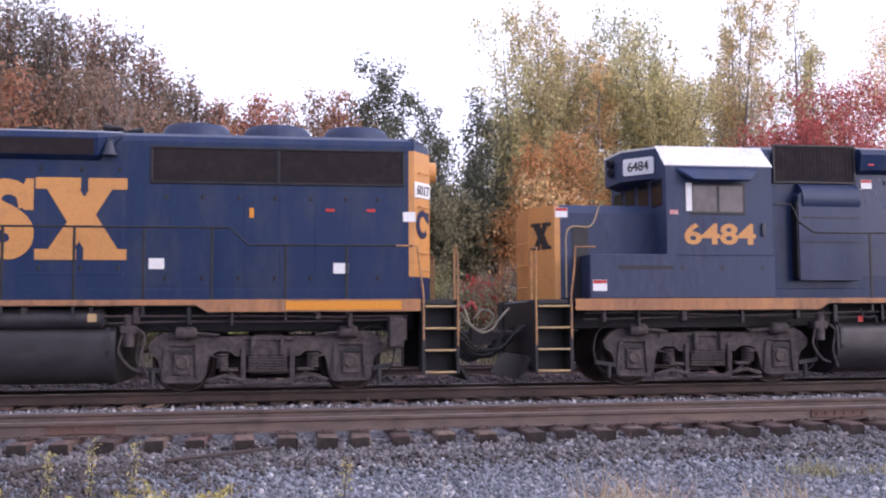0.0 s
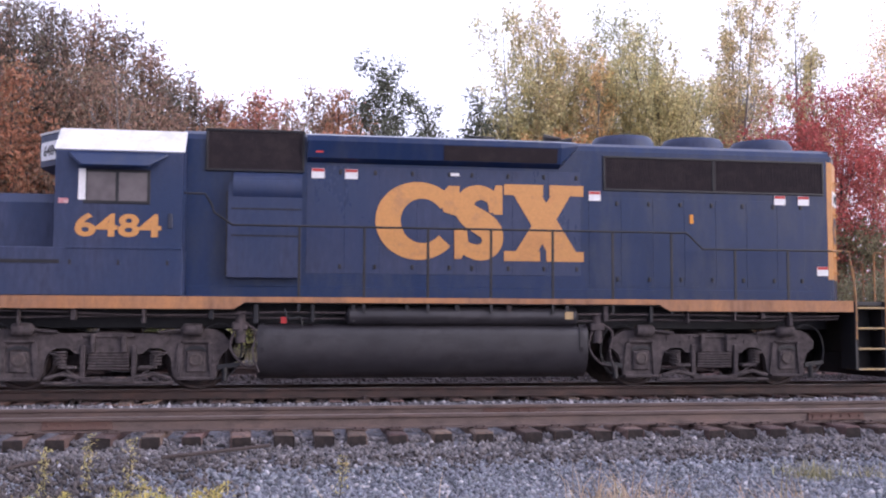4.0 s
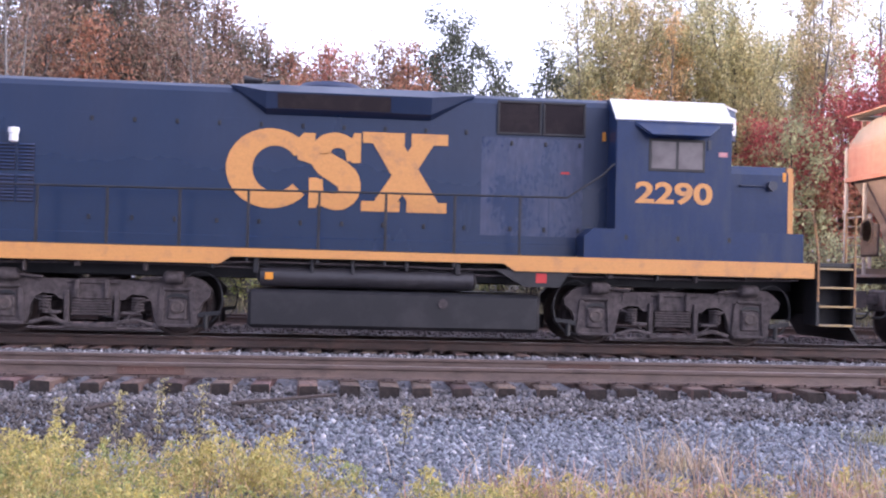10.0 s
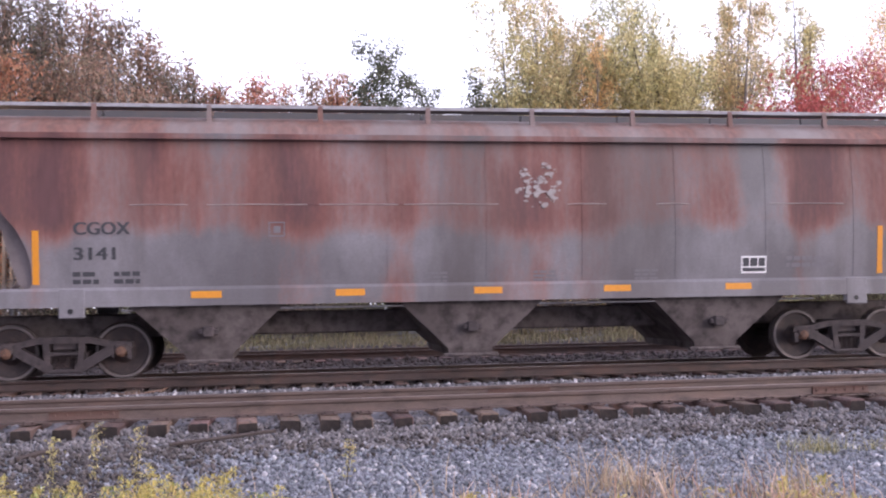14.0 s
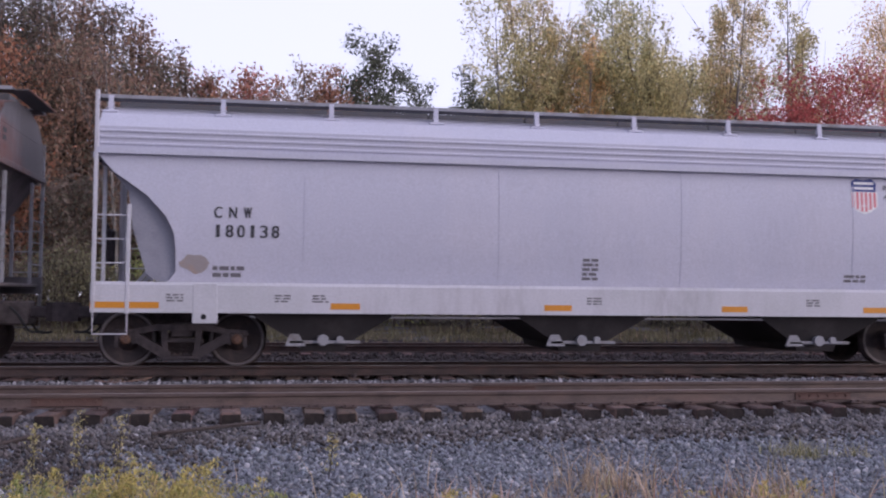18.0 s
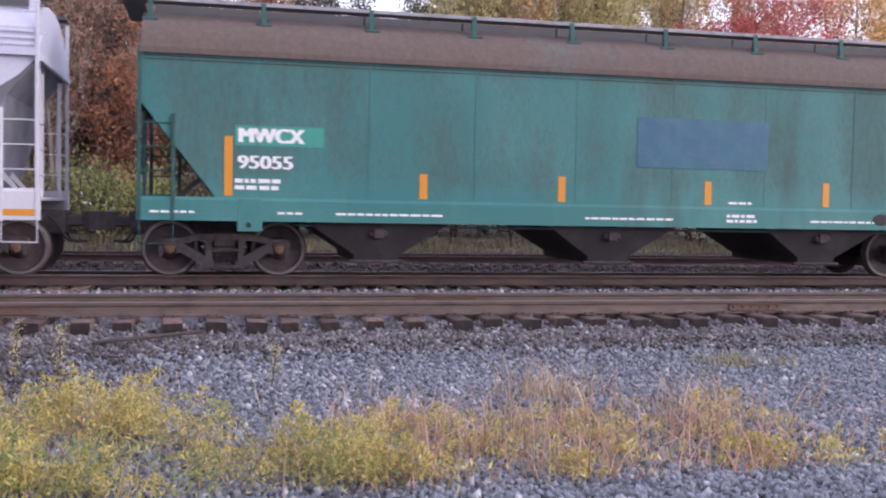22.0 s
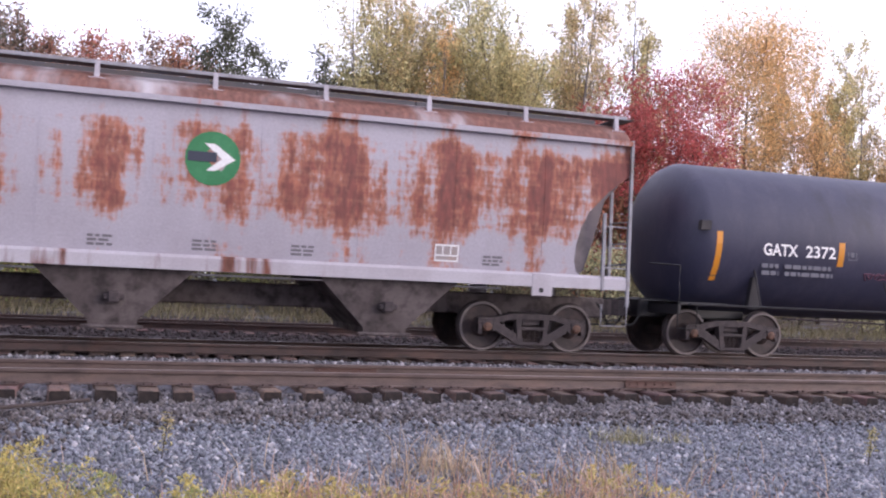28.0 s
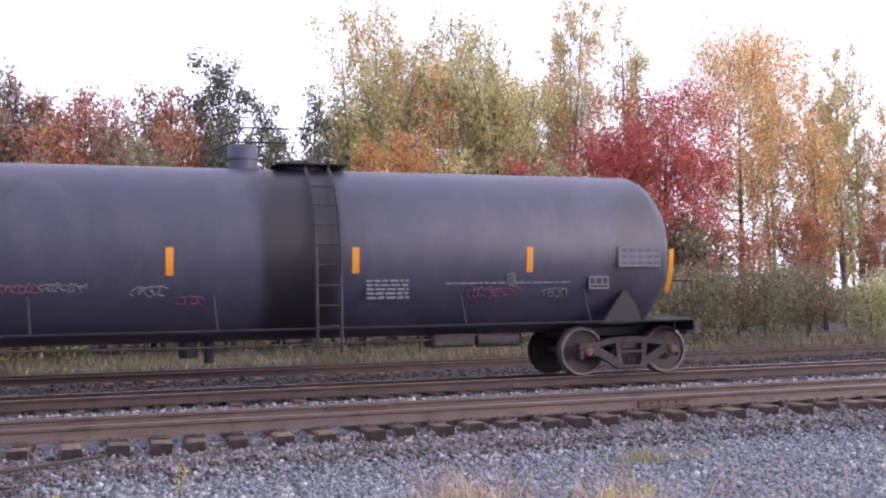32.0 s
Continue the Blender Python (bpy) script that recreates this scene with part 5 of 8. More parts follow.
# ---- covered hoppers and tank car ----
RUST = ((0.21, 0.075, 0.05), (0.13, 0.06, 0.045))
DARKRUST = ((0.12, 0.055, 0.045), (0.075, 0.05, 0.045))
H1_SIDE = weathered("old_grey_paint", (0.132, 0.124, 0.138), (0.225, 0.215, 0.24), ((0.31, 0.12, 0.085), (0.10, 0.035, 0.036)), 1.04, 2.0, 4.3, blotch=.6, streak=1.5, soft=.16, full=.85, cover=.6, wave=(.25, 1.86, .06, 0), deep=.28, broken=.16, fine_part=.7, speckle=(.82, 1.15), grain_z=.12)
sooty(H1_SIDE, (0.080, 0.064, 0.064), .6, .46, .68, .55)
H1_ROOF = weathered("old_grey_roof", (0.19, 0.16, 0.16), (0.25, 0.22, 0.22), RUST, 1.0, 3.5, 4.9, streak=3, soft=.2, full=.8)
H2_SIDE = weathered("silver_grey_paint", (0.555, 0.555, 0.665), (0.59, 0.58, 0.68), ((0.43, 0.42, 0.50), (0.40, 0.39, 0.45)), .5, 1.3, 3.2, blotch=.4, streak=2, soft=.3, full=.22)
# greyer than the silver side: the slope's shade is put into its colour
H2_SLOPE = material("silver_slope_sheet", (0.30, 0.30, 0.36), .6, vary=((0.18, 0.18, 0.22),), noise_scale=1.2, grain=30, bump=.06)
H2_SILL = weathered("silver_sill_paint", (0.60, 0.59, 0.65), (0.52, 0.52, 0.56), ((0.46, 0.44, 0.48), (0.42, 0.4, 0.44)), .4, 0, 3, soft=.2, full=.6)
H3_SIDE = weathered("teal_paint", (0.038, 0.175, 0.172), (0.064, 0.215, 0.208), ((0.064, 0.128, 0.12), (0.082, 0.086, 0.074)), .85, 1.2, 3.9, blotch=.9, streak=1.4, soft=.2, full=.6, broken=.6, speckle=(.8, 1.15))
sooty(H3_SIDE, (0.045, 0.062, 0.055), .7, .56, .74, .6, .2)
H3_ROOF = weathered("teal_roof_rust", (0.085, 0.17, 0.16), (0.12, 0.15, 0.14), ((0.17, 0.118, 0.102), (0.095, 0.072, 0.066)), 1.5, 2.6, 5.4, blotch=.5, streak=.9, soft=.2, full=.95, broken=.5, rows=.3, speckle=(.88, 1.12), grain_z=1.0)
H4_SIDE = weathered("white_paint_rusting", (0.42, 0.40, 0.46), (0.37, 0.345, 0.395), ((0.50, 0.195, 0.095), (0.20, 0.046, 0.026)), .90, 1.75, 3.85, blotch=1.3, streak=5.5, soft=.13, full=.9, wave=(-6.19, 1.84, .13, .022), fine_part=.75, deep=.26, broken=.40, rows=.42)
H4_ROOF = weathered("white_roof_rust", (0.5, 0.47, 0.5), (0.35, 0.25, 0.24), ((0.22, 0.10, 0.075), (0.16, 0.075, 0.06)), 1.25, 3.4, 4.9, blotch=.6, streak=2, soft=.12)
H4_SILL = weathered("white_sill", (0.46, 0.44, 0.49), (0.38, 0.35, 0.39), RUST, .45, .5, 2)
BAY = material("dusty_bay", (0.15, 0.126, 0.128), .85, vary=((0.10, 0.082, 0.083), (0.045, 0.036, 0.038)), noise_scale=1.3, amount=.6, grain=30, bump=.1)
# near black; on the teal car's slope sheets it stands for shade
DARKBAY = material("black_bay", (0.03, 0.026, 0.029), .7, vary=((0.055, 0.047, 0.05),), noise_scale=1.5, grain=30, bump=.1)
# colour darkened to carry the shade under the car ends
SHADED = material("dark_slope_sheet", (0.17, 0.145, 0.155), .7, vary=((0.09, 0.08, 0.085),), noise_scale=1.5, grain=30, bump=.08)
WALKWAY = material("running_board_steel", (0.085, 0.085, 0.095), .7, vary=((0.1, 0.09, 0.09),), noise_scale=3, grain=80, bump=.3)
LADDER = material("galvanised_grey", (0.33, 0.33, 0.37), .6, vary=((0.22, 0.2, 0.2),), noise_scale=3, grain=40, bump=.08)
TEALBAR = material("teal_bar", (0.022, 0.095, 0.088), .6, vary=((0.014, 0.045, 0.044),), noise_scale=3, grain=40, bump=.08)
INK = material("stencil_ink", (0.05, 0.05, 0.06), .6, bump=0)
FAINT = material("faded_stencil", (0.17, 0.16, 0.18), .7, bump=0)
SHIELD_BLUE = material("shield_blue", (0.02, 0.04, 0.22), .5, bump=0)
SHIELD_RED = material("shield_stripe", (0.68, 0.22, 0.26), .5, bump=0)
GREEN = material("green_sign", (0.03, 0.19, 0.07), .5, vary=((0.05, 0.24, 0.1),), noise_scale=2, bump=0)
LIME = material("lime_tag", (0.25, 0.6, 0.05), .5, bump=0)
PATCH = material("blue_patch", (0.025, 0.11, 0.19), .5, vary=((0.03, 0.14, 0.19), (0.05, 0.13, 0.2)), noise_scale=1.2, bump=.03)
FRESH = material("fresh_teal", (0.05, 0.30, 0.235), .5, vary=((0.06, 0.27, 0.225),), noise_scale=3, bump=.02)
TAN = material("tan_patch", (0.35, 0.31, 0.31), .6, vary=((0.4, 0.3, 0.25),), noise_scale=4, bump=0)
SCUFF = material("pale_scuff", (0.36, 0.33, 0.335), .8, vary=((0.24, 0.2, 0.2),), noise_scale=4, bump=0)


def bars(car, x, z, w, h, n, y, mat, name="stencil"):
    """Small unreadable stencilling as plain bars."""
    rnd = random.Random(int(x * 100) + n)
    for k in range(n):
        zz = z + h * (1 - (k + 1) / n)
        bm = solid()
        u = x
        while u < x + w - .03:
            v = min(u + rnd.uniform(.06, .2), x + w)
            box(bm, u, v, y - .003, y, zz, zz + h / n * .6)
            u = v + .03
        tagged(part(name, bm, mat, car), kind="stuff")


BELLY = {}


def drawn_in(car, z):
    """How far a hopper's curved side lies inside its widest line at height z."""
    zs, ze, top, low = BELLY[car.name]
    mid = zs + .58 * (ze - zs)
    return low * ((mid - z) / (mid - zs)) ** 2 if z < mid else top * ((z - mid) / (ze - mid)) ** 2


def lay_marks(car):
    """Lays the flat markings onto the curved side."""
    zs, ze, top, low = BELLY[car.name]
    for ob in car.children_recursive:
        if ob.type == "MESH" and ob.name.split(".")[0] in MARKS:
            for v in ob.data.vertices:
                if zs + .02 < v.co.z < ze and -1.62 < v.co.y < -1.59:
                    v.co.y += drawn_in(car, v.co.z) - .003


MARKS = {"reporting_mark", "car_number", "stencil", "reflector", "data_panel", "panel_fill", "divider", "sticker", "worn_emblem", "scratch_line", "shield_top", "shield_bar",
         "shield_field", "shield_stripe", "slogan", "round_emblem", "emblem_arrow", "emblem_bar", "square_outline", "tag", "repaint_patch", "lime_tag", "primer_patch", "stencilled_character"}


def hopper(name, label, x0, x1, trucks, bays, z, mats, posts, inner=1.15, ladder=LADDER, panels=10, sloped=1.9, bay_hw=.45, gates=False, foot=None, zt=4.45, belly=(0, 0), edge=None, core=None, stile=None):
    """Covered hopper car. z: (eave, corner cut, top of sill, bottom of sill); bays: middles of the hopper bays;
    belly: how far the curved side draws in at the eave and at the sill; edge and core: outlines of the side's and the slope sheet's ends."""
    side, roof, sill, bay = mats
    o = (x0 + x1) / 2
    a, b = x0 - o, x1 - o
    car = thing("hopper_car", label, "hopper car", "hopper cars of the train", at=(o, TRACK, 0))
    ze, zc, zs, zb = z
    rim = ([(a, ze)] + [(a + u, w) for u, w in edge or ((0, zc), (inner, zs))])[::-1]
    BELLY[car.name] = (zs, ze, *belly)
    levels = sorted({round(zs + (ze - zs) * i / 12, 3) for i in range(13)} | {round(w, 3) for u, w in rim})
    for sy in (-1, 1):
        bm = solid()
        rings = []
        for w in levels:
            q, xl = drawn_in(car, w), float(np.interp(w, [p[1] for p in rim], [p[0] for p in rim]))
            rings.append([(xl, sy * (1.60 - q), w), (-xl, sy * (1.60 - q), w), (-xl, sy * (1.56 - q), w), (xl, sy * (1.56 - q), w)])
        skin(bm, rings)
        sh = part("side_sheet", bm, side, car, smooth=True)
        bm = solid()
        prism(bm, [(sy * 1.52, zb), (sy * 1.635, zb), (sy * 1.635, zs - .02), (sy * 1.60, zs + .03), (sy * 1.52, zs + .03)], a - .06, b + .06, axis="x")
        part("side_sill", bm, sill, car)
        if sy < 0 and panels:
            for k in range(1, panels):
                x = a + (b - a) * k / panels
                if a + inner + .2 < x < b - inner - .2:
                    bm = solid()
                    skin(bm, [[(x - .012, -1.607 + q, w), (x + .012, -1.607 + q, w), (x + .012, -1.59 + q, w), (x - .012, -1.59 + q, w)]
                              for w in np.linspace(zs + .03, ze - .02, 9) for q in (drawn_in(car, w),)])
                    part("seam", bm, side, sh)
        bm = solid()
        prism(bm, [(sy * 1.58, ze - .06), (sy * 1.66, ze - .06), (sy * 1.66, ze + .03), (sy * 1.58, ze + .03)], a - .02, b + .02, axis="x")
        part("eave_rail", bm, roof if side is H3_SIDE else side, car)
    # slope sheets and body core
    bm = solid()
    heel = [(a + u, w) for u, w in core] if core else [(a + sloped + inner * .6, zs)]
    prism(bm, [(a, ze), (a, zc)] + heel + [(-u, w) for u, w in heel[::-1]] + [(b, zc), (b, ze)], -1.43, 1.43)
    # darker than the sides: shade below the end is in the colour
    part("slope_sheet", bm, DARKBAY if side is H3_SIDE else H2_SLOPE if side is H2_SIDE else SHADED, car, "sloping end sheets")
    for s, x in ((-1, a), (1, b)):
        bm = solid()
        box(bm, min(x, x + s * .02), max(x, x + s * .02), -1.57, 1.57, zc, ze, .005)
        prism(bm, [(-1.57, ze), (-1.15, ze + .33), (-.5, ze + .48), (.5, ze + .48), (1.15, ze + .33), (1.57, ze)], min(x, x + s * .02), max(x, x + s * .02), axis="x")
        ep = part("end_plate", bm, side, car)
        xo = x + s * .022
        bm = solid()
        box(bm, min(xo, xo + s * .06), max(xo, xo + s * .06), -1.57, 1.57, zc - .05, zc + .05, .01)
        part("end_beam", bm, side, ep)
        for k, (y, z) in enumerate(((-1.30, ze - .16), (-1.30, ze - .28))):
            bm = solid()
            box(bm, min(xo, xo + s * .004), max(xo, xo + s * .004), y, y + .22, z, z + .08)
            part("end_stencil", bm, LABEL if side in (H3_SIDE,) else INK, ep)
        if side is not H2_SIDE:
            bm = solid()
            box(bm, min(x, x + s * .34), max(x, x + s * .34), -1.0, 1.0, zt + .03, zt + .055, .006)
            ew = part("end_walk", bm, WALKWAY, car, "crossover platform at the end of the roof")
            bm = solid()
            rod(bm, (x + s * .34, -1.0, zt + .04), (x + s * .34, 1.0, zt + .04), .016, 6)
            part("walk_edge", bm, roof, ew)
    bm = solid()
    prism(bm, [(-1.60, ze + .02), (-1.50, ze + .16), (-1.15, ze + .34), (-.5, ze + .49), (.5, ze + .49), (1.15, ze + .34), (1.50, ze + .16), (1.60, ze + .02)], a + .01, b - .01, axis="x")
    part("roof", bm, roof, car, "rounded roof", smooth=True)
    # running boards on posts, hatch covers
    pz = foot or ze + .29
    for sy in (-1, 1):
        bm = solid()
        box(bm, a - .12, b + .12, min(sy * .80, sy * 1.18), max(sy * .80, sy * 1.18), zt + .02, zt + .06, .006)
        rb = part("running_board", bm, WALKWAY, car, "steel running board on posts")
        bm = solid()
        box(bm, a - .12, b + .12, min(sy * 1.183, sy * 1.20), max(sy * 1.183, sy * 1.20), zt + .005, zt + .065, .004)
        part("board_edge", bm, LADDER, rb, "pale steel edge of the running board")
        for k in range(posts):
            x = a + .12 + (b - a - .24) * k / (posts - 1)
            bm = solid()
            prism(bm, [(sy * 1.15, pz + .05), (sy * 1.29, pz - .05), (sy * 1.24, pz + .02), (sy * 1.215, zt + .05), (sy * 1.203, zt + .05)], x - .040, x + .040, axis="x")
            box(bm, x - .13, x + .13, min(sy * 1.15, sy * 1.31), max(sy * 1.15, sy * 1.31), pz - .06, pz - .02, .008)
            part("post", bm, {H2_SIDE: H2_SIDE, H3_SIDE: TEALBAR, H4_SIDE: H4_SILL}.get(side, roof), rb)
    # covers take the dark board steel, shade under the boards put into colour
    for k in range(posts - 1):
        x = a + .12 + (b - a - .24) * (k + .5) / (posts - 1)
        bm = solid()
        w = (b - a - .24) / (posts - 1) / 2 - .015
        prism(bm, [(x - w, -.36), (x + w, -.36), (x + w, .36), (x - w, .36)], zt - .12, zt + .10, axis="z")
        part("hatch_cover", bm, WALKWAY, car, "trough hatch cover, its dark grey standing for shade")
    # centre sill, draft ends
    for xa, xb in ((a - .25, a + 2.6), (b - 2.6, b + .25)) if bay is DARKBAY else ((a - .25, b + .25),):
        bm = solid()
        box(bm, xa, xb, -.30, .30, .66, 1.06, .03)
        part("centre_sill", bm, BAY if bay is BAY else GRIME, car)
    for s, x in ((-1, a), (1, b)):
        bm = solid()
        box(bm, min(x, x - s * 1.6), max(x, x - s * 1.6), -1.5, 1.5, zs - .16, zs - .10, .01)
        for y in (-.4, .4):
            prism(bm, [(x - s * .35, zs - .1), (x - s * .42, zs - .1), (x - s * 1.35, zc - (zc - zs) * .55), (x - s * 1.28, zc - (zc - zs) * .50)], y - .03, y + .03)
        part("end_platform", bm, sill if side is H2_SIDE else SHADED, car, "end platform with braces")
        coupler(car, x, s)
        hoses(car, x, s, RUBBER, .85, .3)
        # brake gear on one end, ladders on the corners
        for sy in (-1, 1):
            y = sy * 1.62
            st = []
            bm = solid()
            xa, xb = x + s * .02, x - s * .50
            box(bm, xa - .03, xa + .03, y - .03, y + .03, .92, stile or ze + .05, .006)
            ld = part("ladder", bm, ladder, car, "corner ladder with round rungs")
            bm = solid()
            box(bm, xb - .03, xb + .03, y - .03, y + .03, zb - .02, 2.62, .006)
            part("stile", bm, ladder, ld)
            zz = zb + .02
            while zz < 2.6:
                bm = solid()
                rod(bm, (xa, y - .01 * sy, zz), (xb, y - .01 * sy, zz), .012, 6)
                part("rung", bm, ladder, ld)
                zz += .38
            bm = solid()
            pipe(bm, [(xa, y, .95), (xa, y, .56), (xb, y, .56), (xb, y, .95)], .014)
            part("stirrup_step", bm, ladder, ld)
            bm = solid()
            box(bm, x - s * .02 - .03, x - s * .02 + .03, sy * .95 - .03, sy * .95 + .03, zs - .1, zc - .1, .006)
            part("end_post", bm, ladder, ld)
            for zz in (zs + .25, zs + .65, zs + 1.05):
                bm = solid()
                rod(bm, (x, sy * .95, zz), (x + s * .02, y, zz), .012, 6)
                part("rung", bm, ladder, ld)
            bm = solid()
            px = x - s * 1.70
            box(bm, px - .20, px + .20, y - .02, y + .02, zb - .17, zs + .02, .015)
            jp = part("jacking_pad", bm, sill, car)
            bm = solid()
            rod(bm, (px - .02, y - sy * -.022, zb - .06), (px - .02, y + sy * .028, zb - .06), .045, 10)
            part("hole", bm, BLACK, jp)
    bm = solid()
    lathe(bm, [(-.02, .25), (.02, .25), (.02, .21), (-.02, .21)], 20, axis="x", at=(a - .16, .5, 2.2))
    box(bm, a - .16, a - .05, .2, .8, 1.7, 2.35, .04)
    part("brake_wheel", bm, GRIME, car, "hand brake wheel and housing")
    # bays
    for k, c in enumerate(bays):
        c -= o
        for_bm = solid()
        hw, zl = bay_hw, .27
        skin(for_bm, [[(c - 1.25, -1.45, zb + .02), (c + 1.25, -1.45, zb + .02), (c + 1.25, 1.45, zb + .02), (c - 1.25, 1.45, zb + .02)],
                      [(c - hw + .06, -1.24, zl + .12), (c + hw - .06, -1.24, zl + .12), (c + hw - .06, 1.24, zl + .12), (c - hw + .06, 1.24, zl + .12)],
                      [(c - hw + .08, -1.20, zl), (c + hw - .08, -1.20, zl), (c + hw - .08, 1.20, zl), (c - hw + .08, 1.20, zl)]])
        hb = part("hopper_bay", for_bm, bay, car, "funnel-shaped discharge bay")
        if gates:
            bm = solid()
            box(bm, c - .55, c + .62, -1.32, -1.22, .40, .45, .006)
            rod(bm, (c + .0, -1.38, .46), (c + .0, -1.2, .46), .095, 12)
            rod(bm, (c + .28, -1.36, .47), (c + .28, -1.2, .47), .06, 10)
            prism(bm, [(c - .62, .36), (c - .28, .36), (c - .40, .56), (c - .55, .56)], -1.32, -1.27)
            part("outlet_gate", bm, LADDER, hb, "pale outlet gate gear")
        else:
            bm = solid()
            box(bm, c - .16, c + .16, -1.44, -1.32, .70, .80, .02)
            box(bm, c - .09, c + .09, -1.47, -1.34, .66, .84, .02)
            part("vibrator_bracket", bm, GRIME, hb)
            bm = solid()
            box(bm, c - hw - .02, c + hw + .02, -1.26, -1.16, zl - .03, zl + .03, .008)
            rod(bm, (c - hw + .1, -1.30, zl), (c + hw - .1, -1.30, zl), .025, 6)
            part("outlet_frame", bm, GRIME if bay is DARKBAY else BAY, hb, "sliding outlet frame")
    bm = solid()
    pipe(bm, [(a + 2.4, -1.40, zb - .06), (b - 2.4, -1.40, zb - .06)], .018)
    part("train_pipe", bm, ladder, car)
    for x in trucks:
        freight_truck(car, x - o)
    return car, o


def reflector(car, x, z, w, h, y=-1.637):
    sticker(car, x, z, w, h, y, SAFETY, "reflector")


def frame_box(car, x, z, w, h, y, mat=LABEL, fill=INK):
    p = sticker(car, x, z, w, h, y, mat, "data_panel")
    bm = solid()
    box(bm, x + .025, x + w - .025, y - .006, y - .003, z + h * .40, z + h - .03)
    box(bm, x + .025, x + w - .025, y - .006, y - .003, z + .03, z + h * .32)
    part("panel_fill", bm, fill, p)
    for k in (.33, .66):
        bm = solid()
        box(bm, x + w * k - .01, x + w * k + .01, y - .008, y - .005, z + h * .40, z + h - .03)
        part("divider", bm, mat, p)


H1, o1 = hopper("rusty", "old grey covered hopper car, heavily rusted, on the track", 39.53, 56.27, (41.0, 54.72), (43.3, 47.65, 52.05), (3.92, 3.28, 1.46, 1.18),
                (H1_SIDE, H1_ROOF, H1_SIDE, BAY), 10, inner=1.15, belly=(.07, .11),
                edge=((0, 3.28), (.45, 2.90), (.85, 2.42), (1.0, 2.12), (1.07, 1.85), (1.08, 1.58), (1.02, 1.46)), core=((.60, 2.40), (.72, 1.95), (.86, 1.55), (.98, 1.48)))
letters("reporting_mark", "CGOX", INK, H1, 41.25 - o1, 2.33, -1.603, .85, .2, bold=.012, label="dark stencilled reporting mark")
letters("car_number", "3141", INK, H1, 41.25 - o1, 1.93, -1.603, .62, .2, bold=.012, label="dark stencilled car number")
bars(H1, 41.22 - o1, 1.55, .4, .24, 2, -1.602, INK)
bars(H1, 41.85 - o1, 1.55, .4, .24, 2, -1.602, INK)
for x in (43.05, 45.35, 47.65, 49.9, 52.1):
    reflector(H1, x - o1, 1.30, .48, .11)
for x in (40.62, 55.05):
    reflector(H1, x - o1, 1.55, .10, .85, -1.606)
frame_box(H1, 52.45 - o1, 1.58, .47, .30, -1.604)
bars(H1, 53.3 - o1, 1.68, .9, .24, 2, -1.602, FAINT)
for x in (46.8, 48.7, 50.5):
    bars(H1, x - o1, 1.50, .42, .2, 3, -1.602, FAINT)
bm = solid()
eg = random.Random(4)
for k in range(80):
    a, q = eg.uniform(0, math.tau), eg.random() ** .6
    c, q = (48.80 - o1 + .40 * math.cos(a) * q, 3.08 + .40 * math.sin(a) * q + .05), eg.uniform(.012, .05)
    if c[0] + c[1] > 48.3 - o1 + 3.08:
        prism(bm, [(c[0] + q * eg.uniform(.5, 1.6) * math.cos(i * .9), c[1] + q * eg.uniform(.4, 1.1) * math.sin(i * .9)) for i in range(7)], -1.604 - .0002 * k, -1.602)
tagged(part("worn_emblem", bm, SCUFF, H1, "pale flaking remains of a round emblem"), kind="stuff")
bm = solid()
for xa, xb in ((42.1, 43.0), (43.3, 44.9), (45.1, 46.4), (46.5, 48.1), (49.3, 50.0), (50.9, 51.5), (53.0, 54.4)):
    pipe(bm, [(xa - o1, -1.602, 2.80), ((xa + xb) / 2 - o1, -1.602, 2.806), (xb - o1, -1.602, 2.80)], .007, 4)
part("scratch_line", bm, SCUFF, H1, "thin pale scraped line along the side")
bm = solid()
for q in ((44.28, 44.30, 2.28, 2.52), (44.52, 44.54, 2.28, 2.52), (44.30, 44.52, 2.28, 2.30), (44.30, 44.52, 2.50, 2.52), (44.36, 44.47, 2.34, 2.45)):
    box(bm, q[0] - o1, q[1] - o1, -1.606, -1.602, q[2], q[3])
part("square_outline", bm, FAINT, H1)

H2, o2 = hopper("silver", "clean silver-grey covered hopper car on the track", 57.80, 74.12, (59.1, 72.85), (61.4, 65.85, 70.3), (3.48, 3.40, 1.36, .90),
                (H2_SIDE, H2_SIDE, H2_SILL, DARKBAY), 10, inner=1.2, panels=5, gates=True, ladder=H2_SILL, foot=4.19, zt=4.38, belly=(.05, .13), stile=4.43,
                edge=((0, 3.40), (.25, 3.13), (.75, 2.78), (1.05, 2.46), (1.19, 2.18), (1.22, 1.90), (1.22, 1.56), (1.12, 1.42), (.98, 1.36)),
                core=((.46, 2.84), (.53, 2.25), (.76, 1.52), (.92, 1.40)))
bm = solid()
prism(bm, [(-1.60, 3.49), (-1.60, 3.86), (-1.36, 4.10), (-.95, 4.28), (-.4, 4.38), (.4, 4.38), (.95, 4.28), (1.36, 4.10), (1.60, 3.86), (1.60, 3.49)], 57.80 - o2, 74.12 - o2, axis="x")
up = part("upper_side", bm, H2_SIDE, H2, "ribbed upper band and rounded roof edge")
for z in (3.56, 3.66, 3.76):
    bm = solid()
    box(bm, 57.82 - o2, 74.1 - o2, -1.625, -1.598, z, z + .05, .012)
    part("rib", bm, H2_SIDE, up)
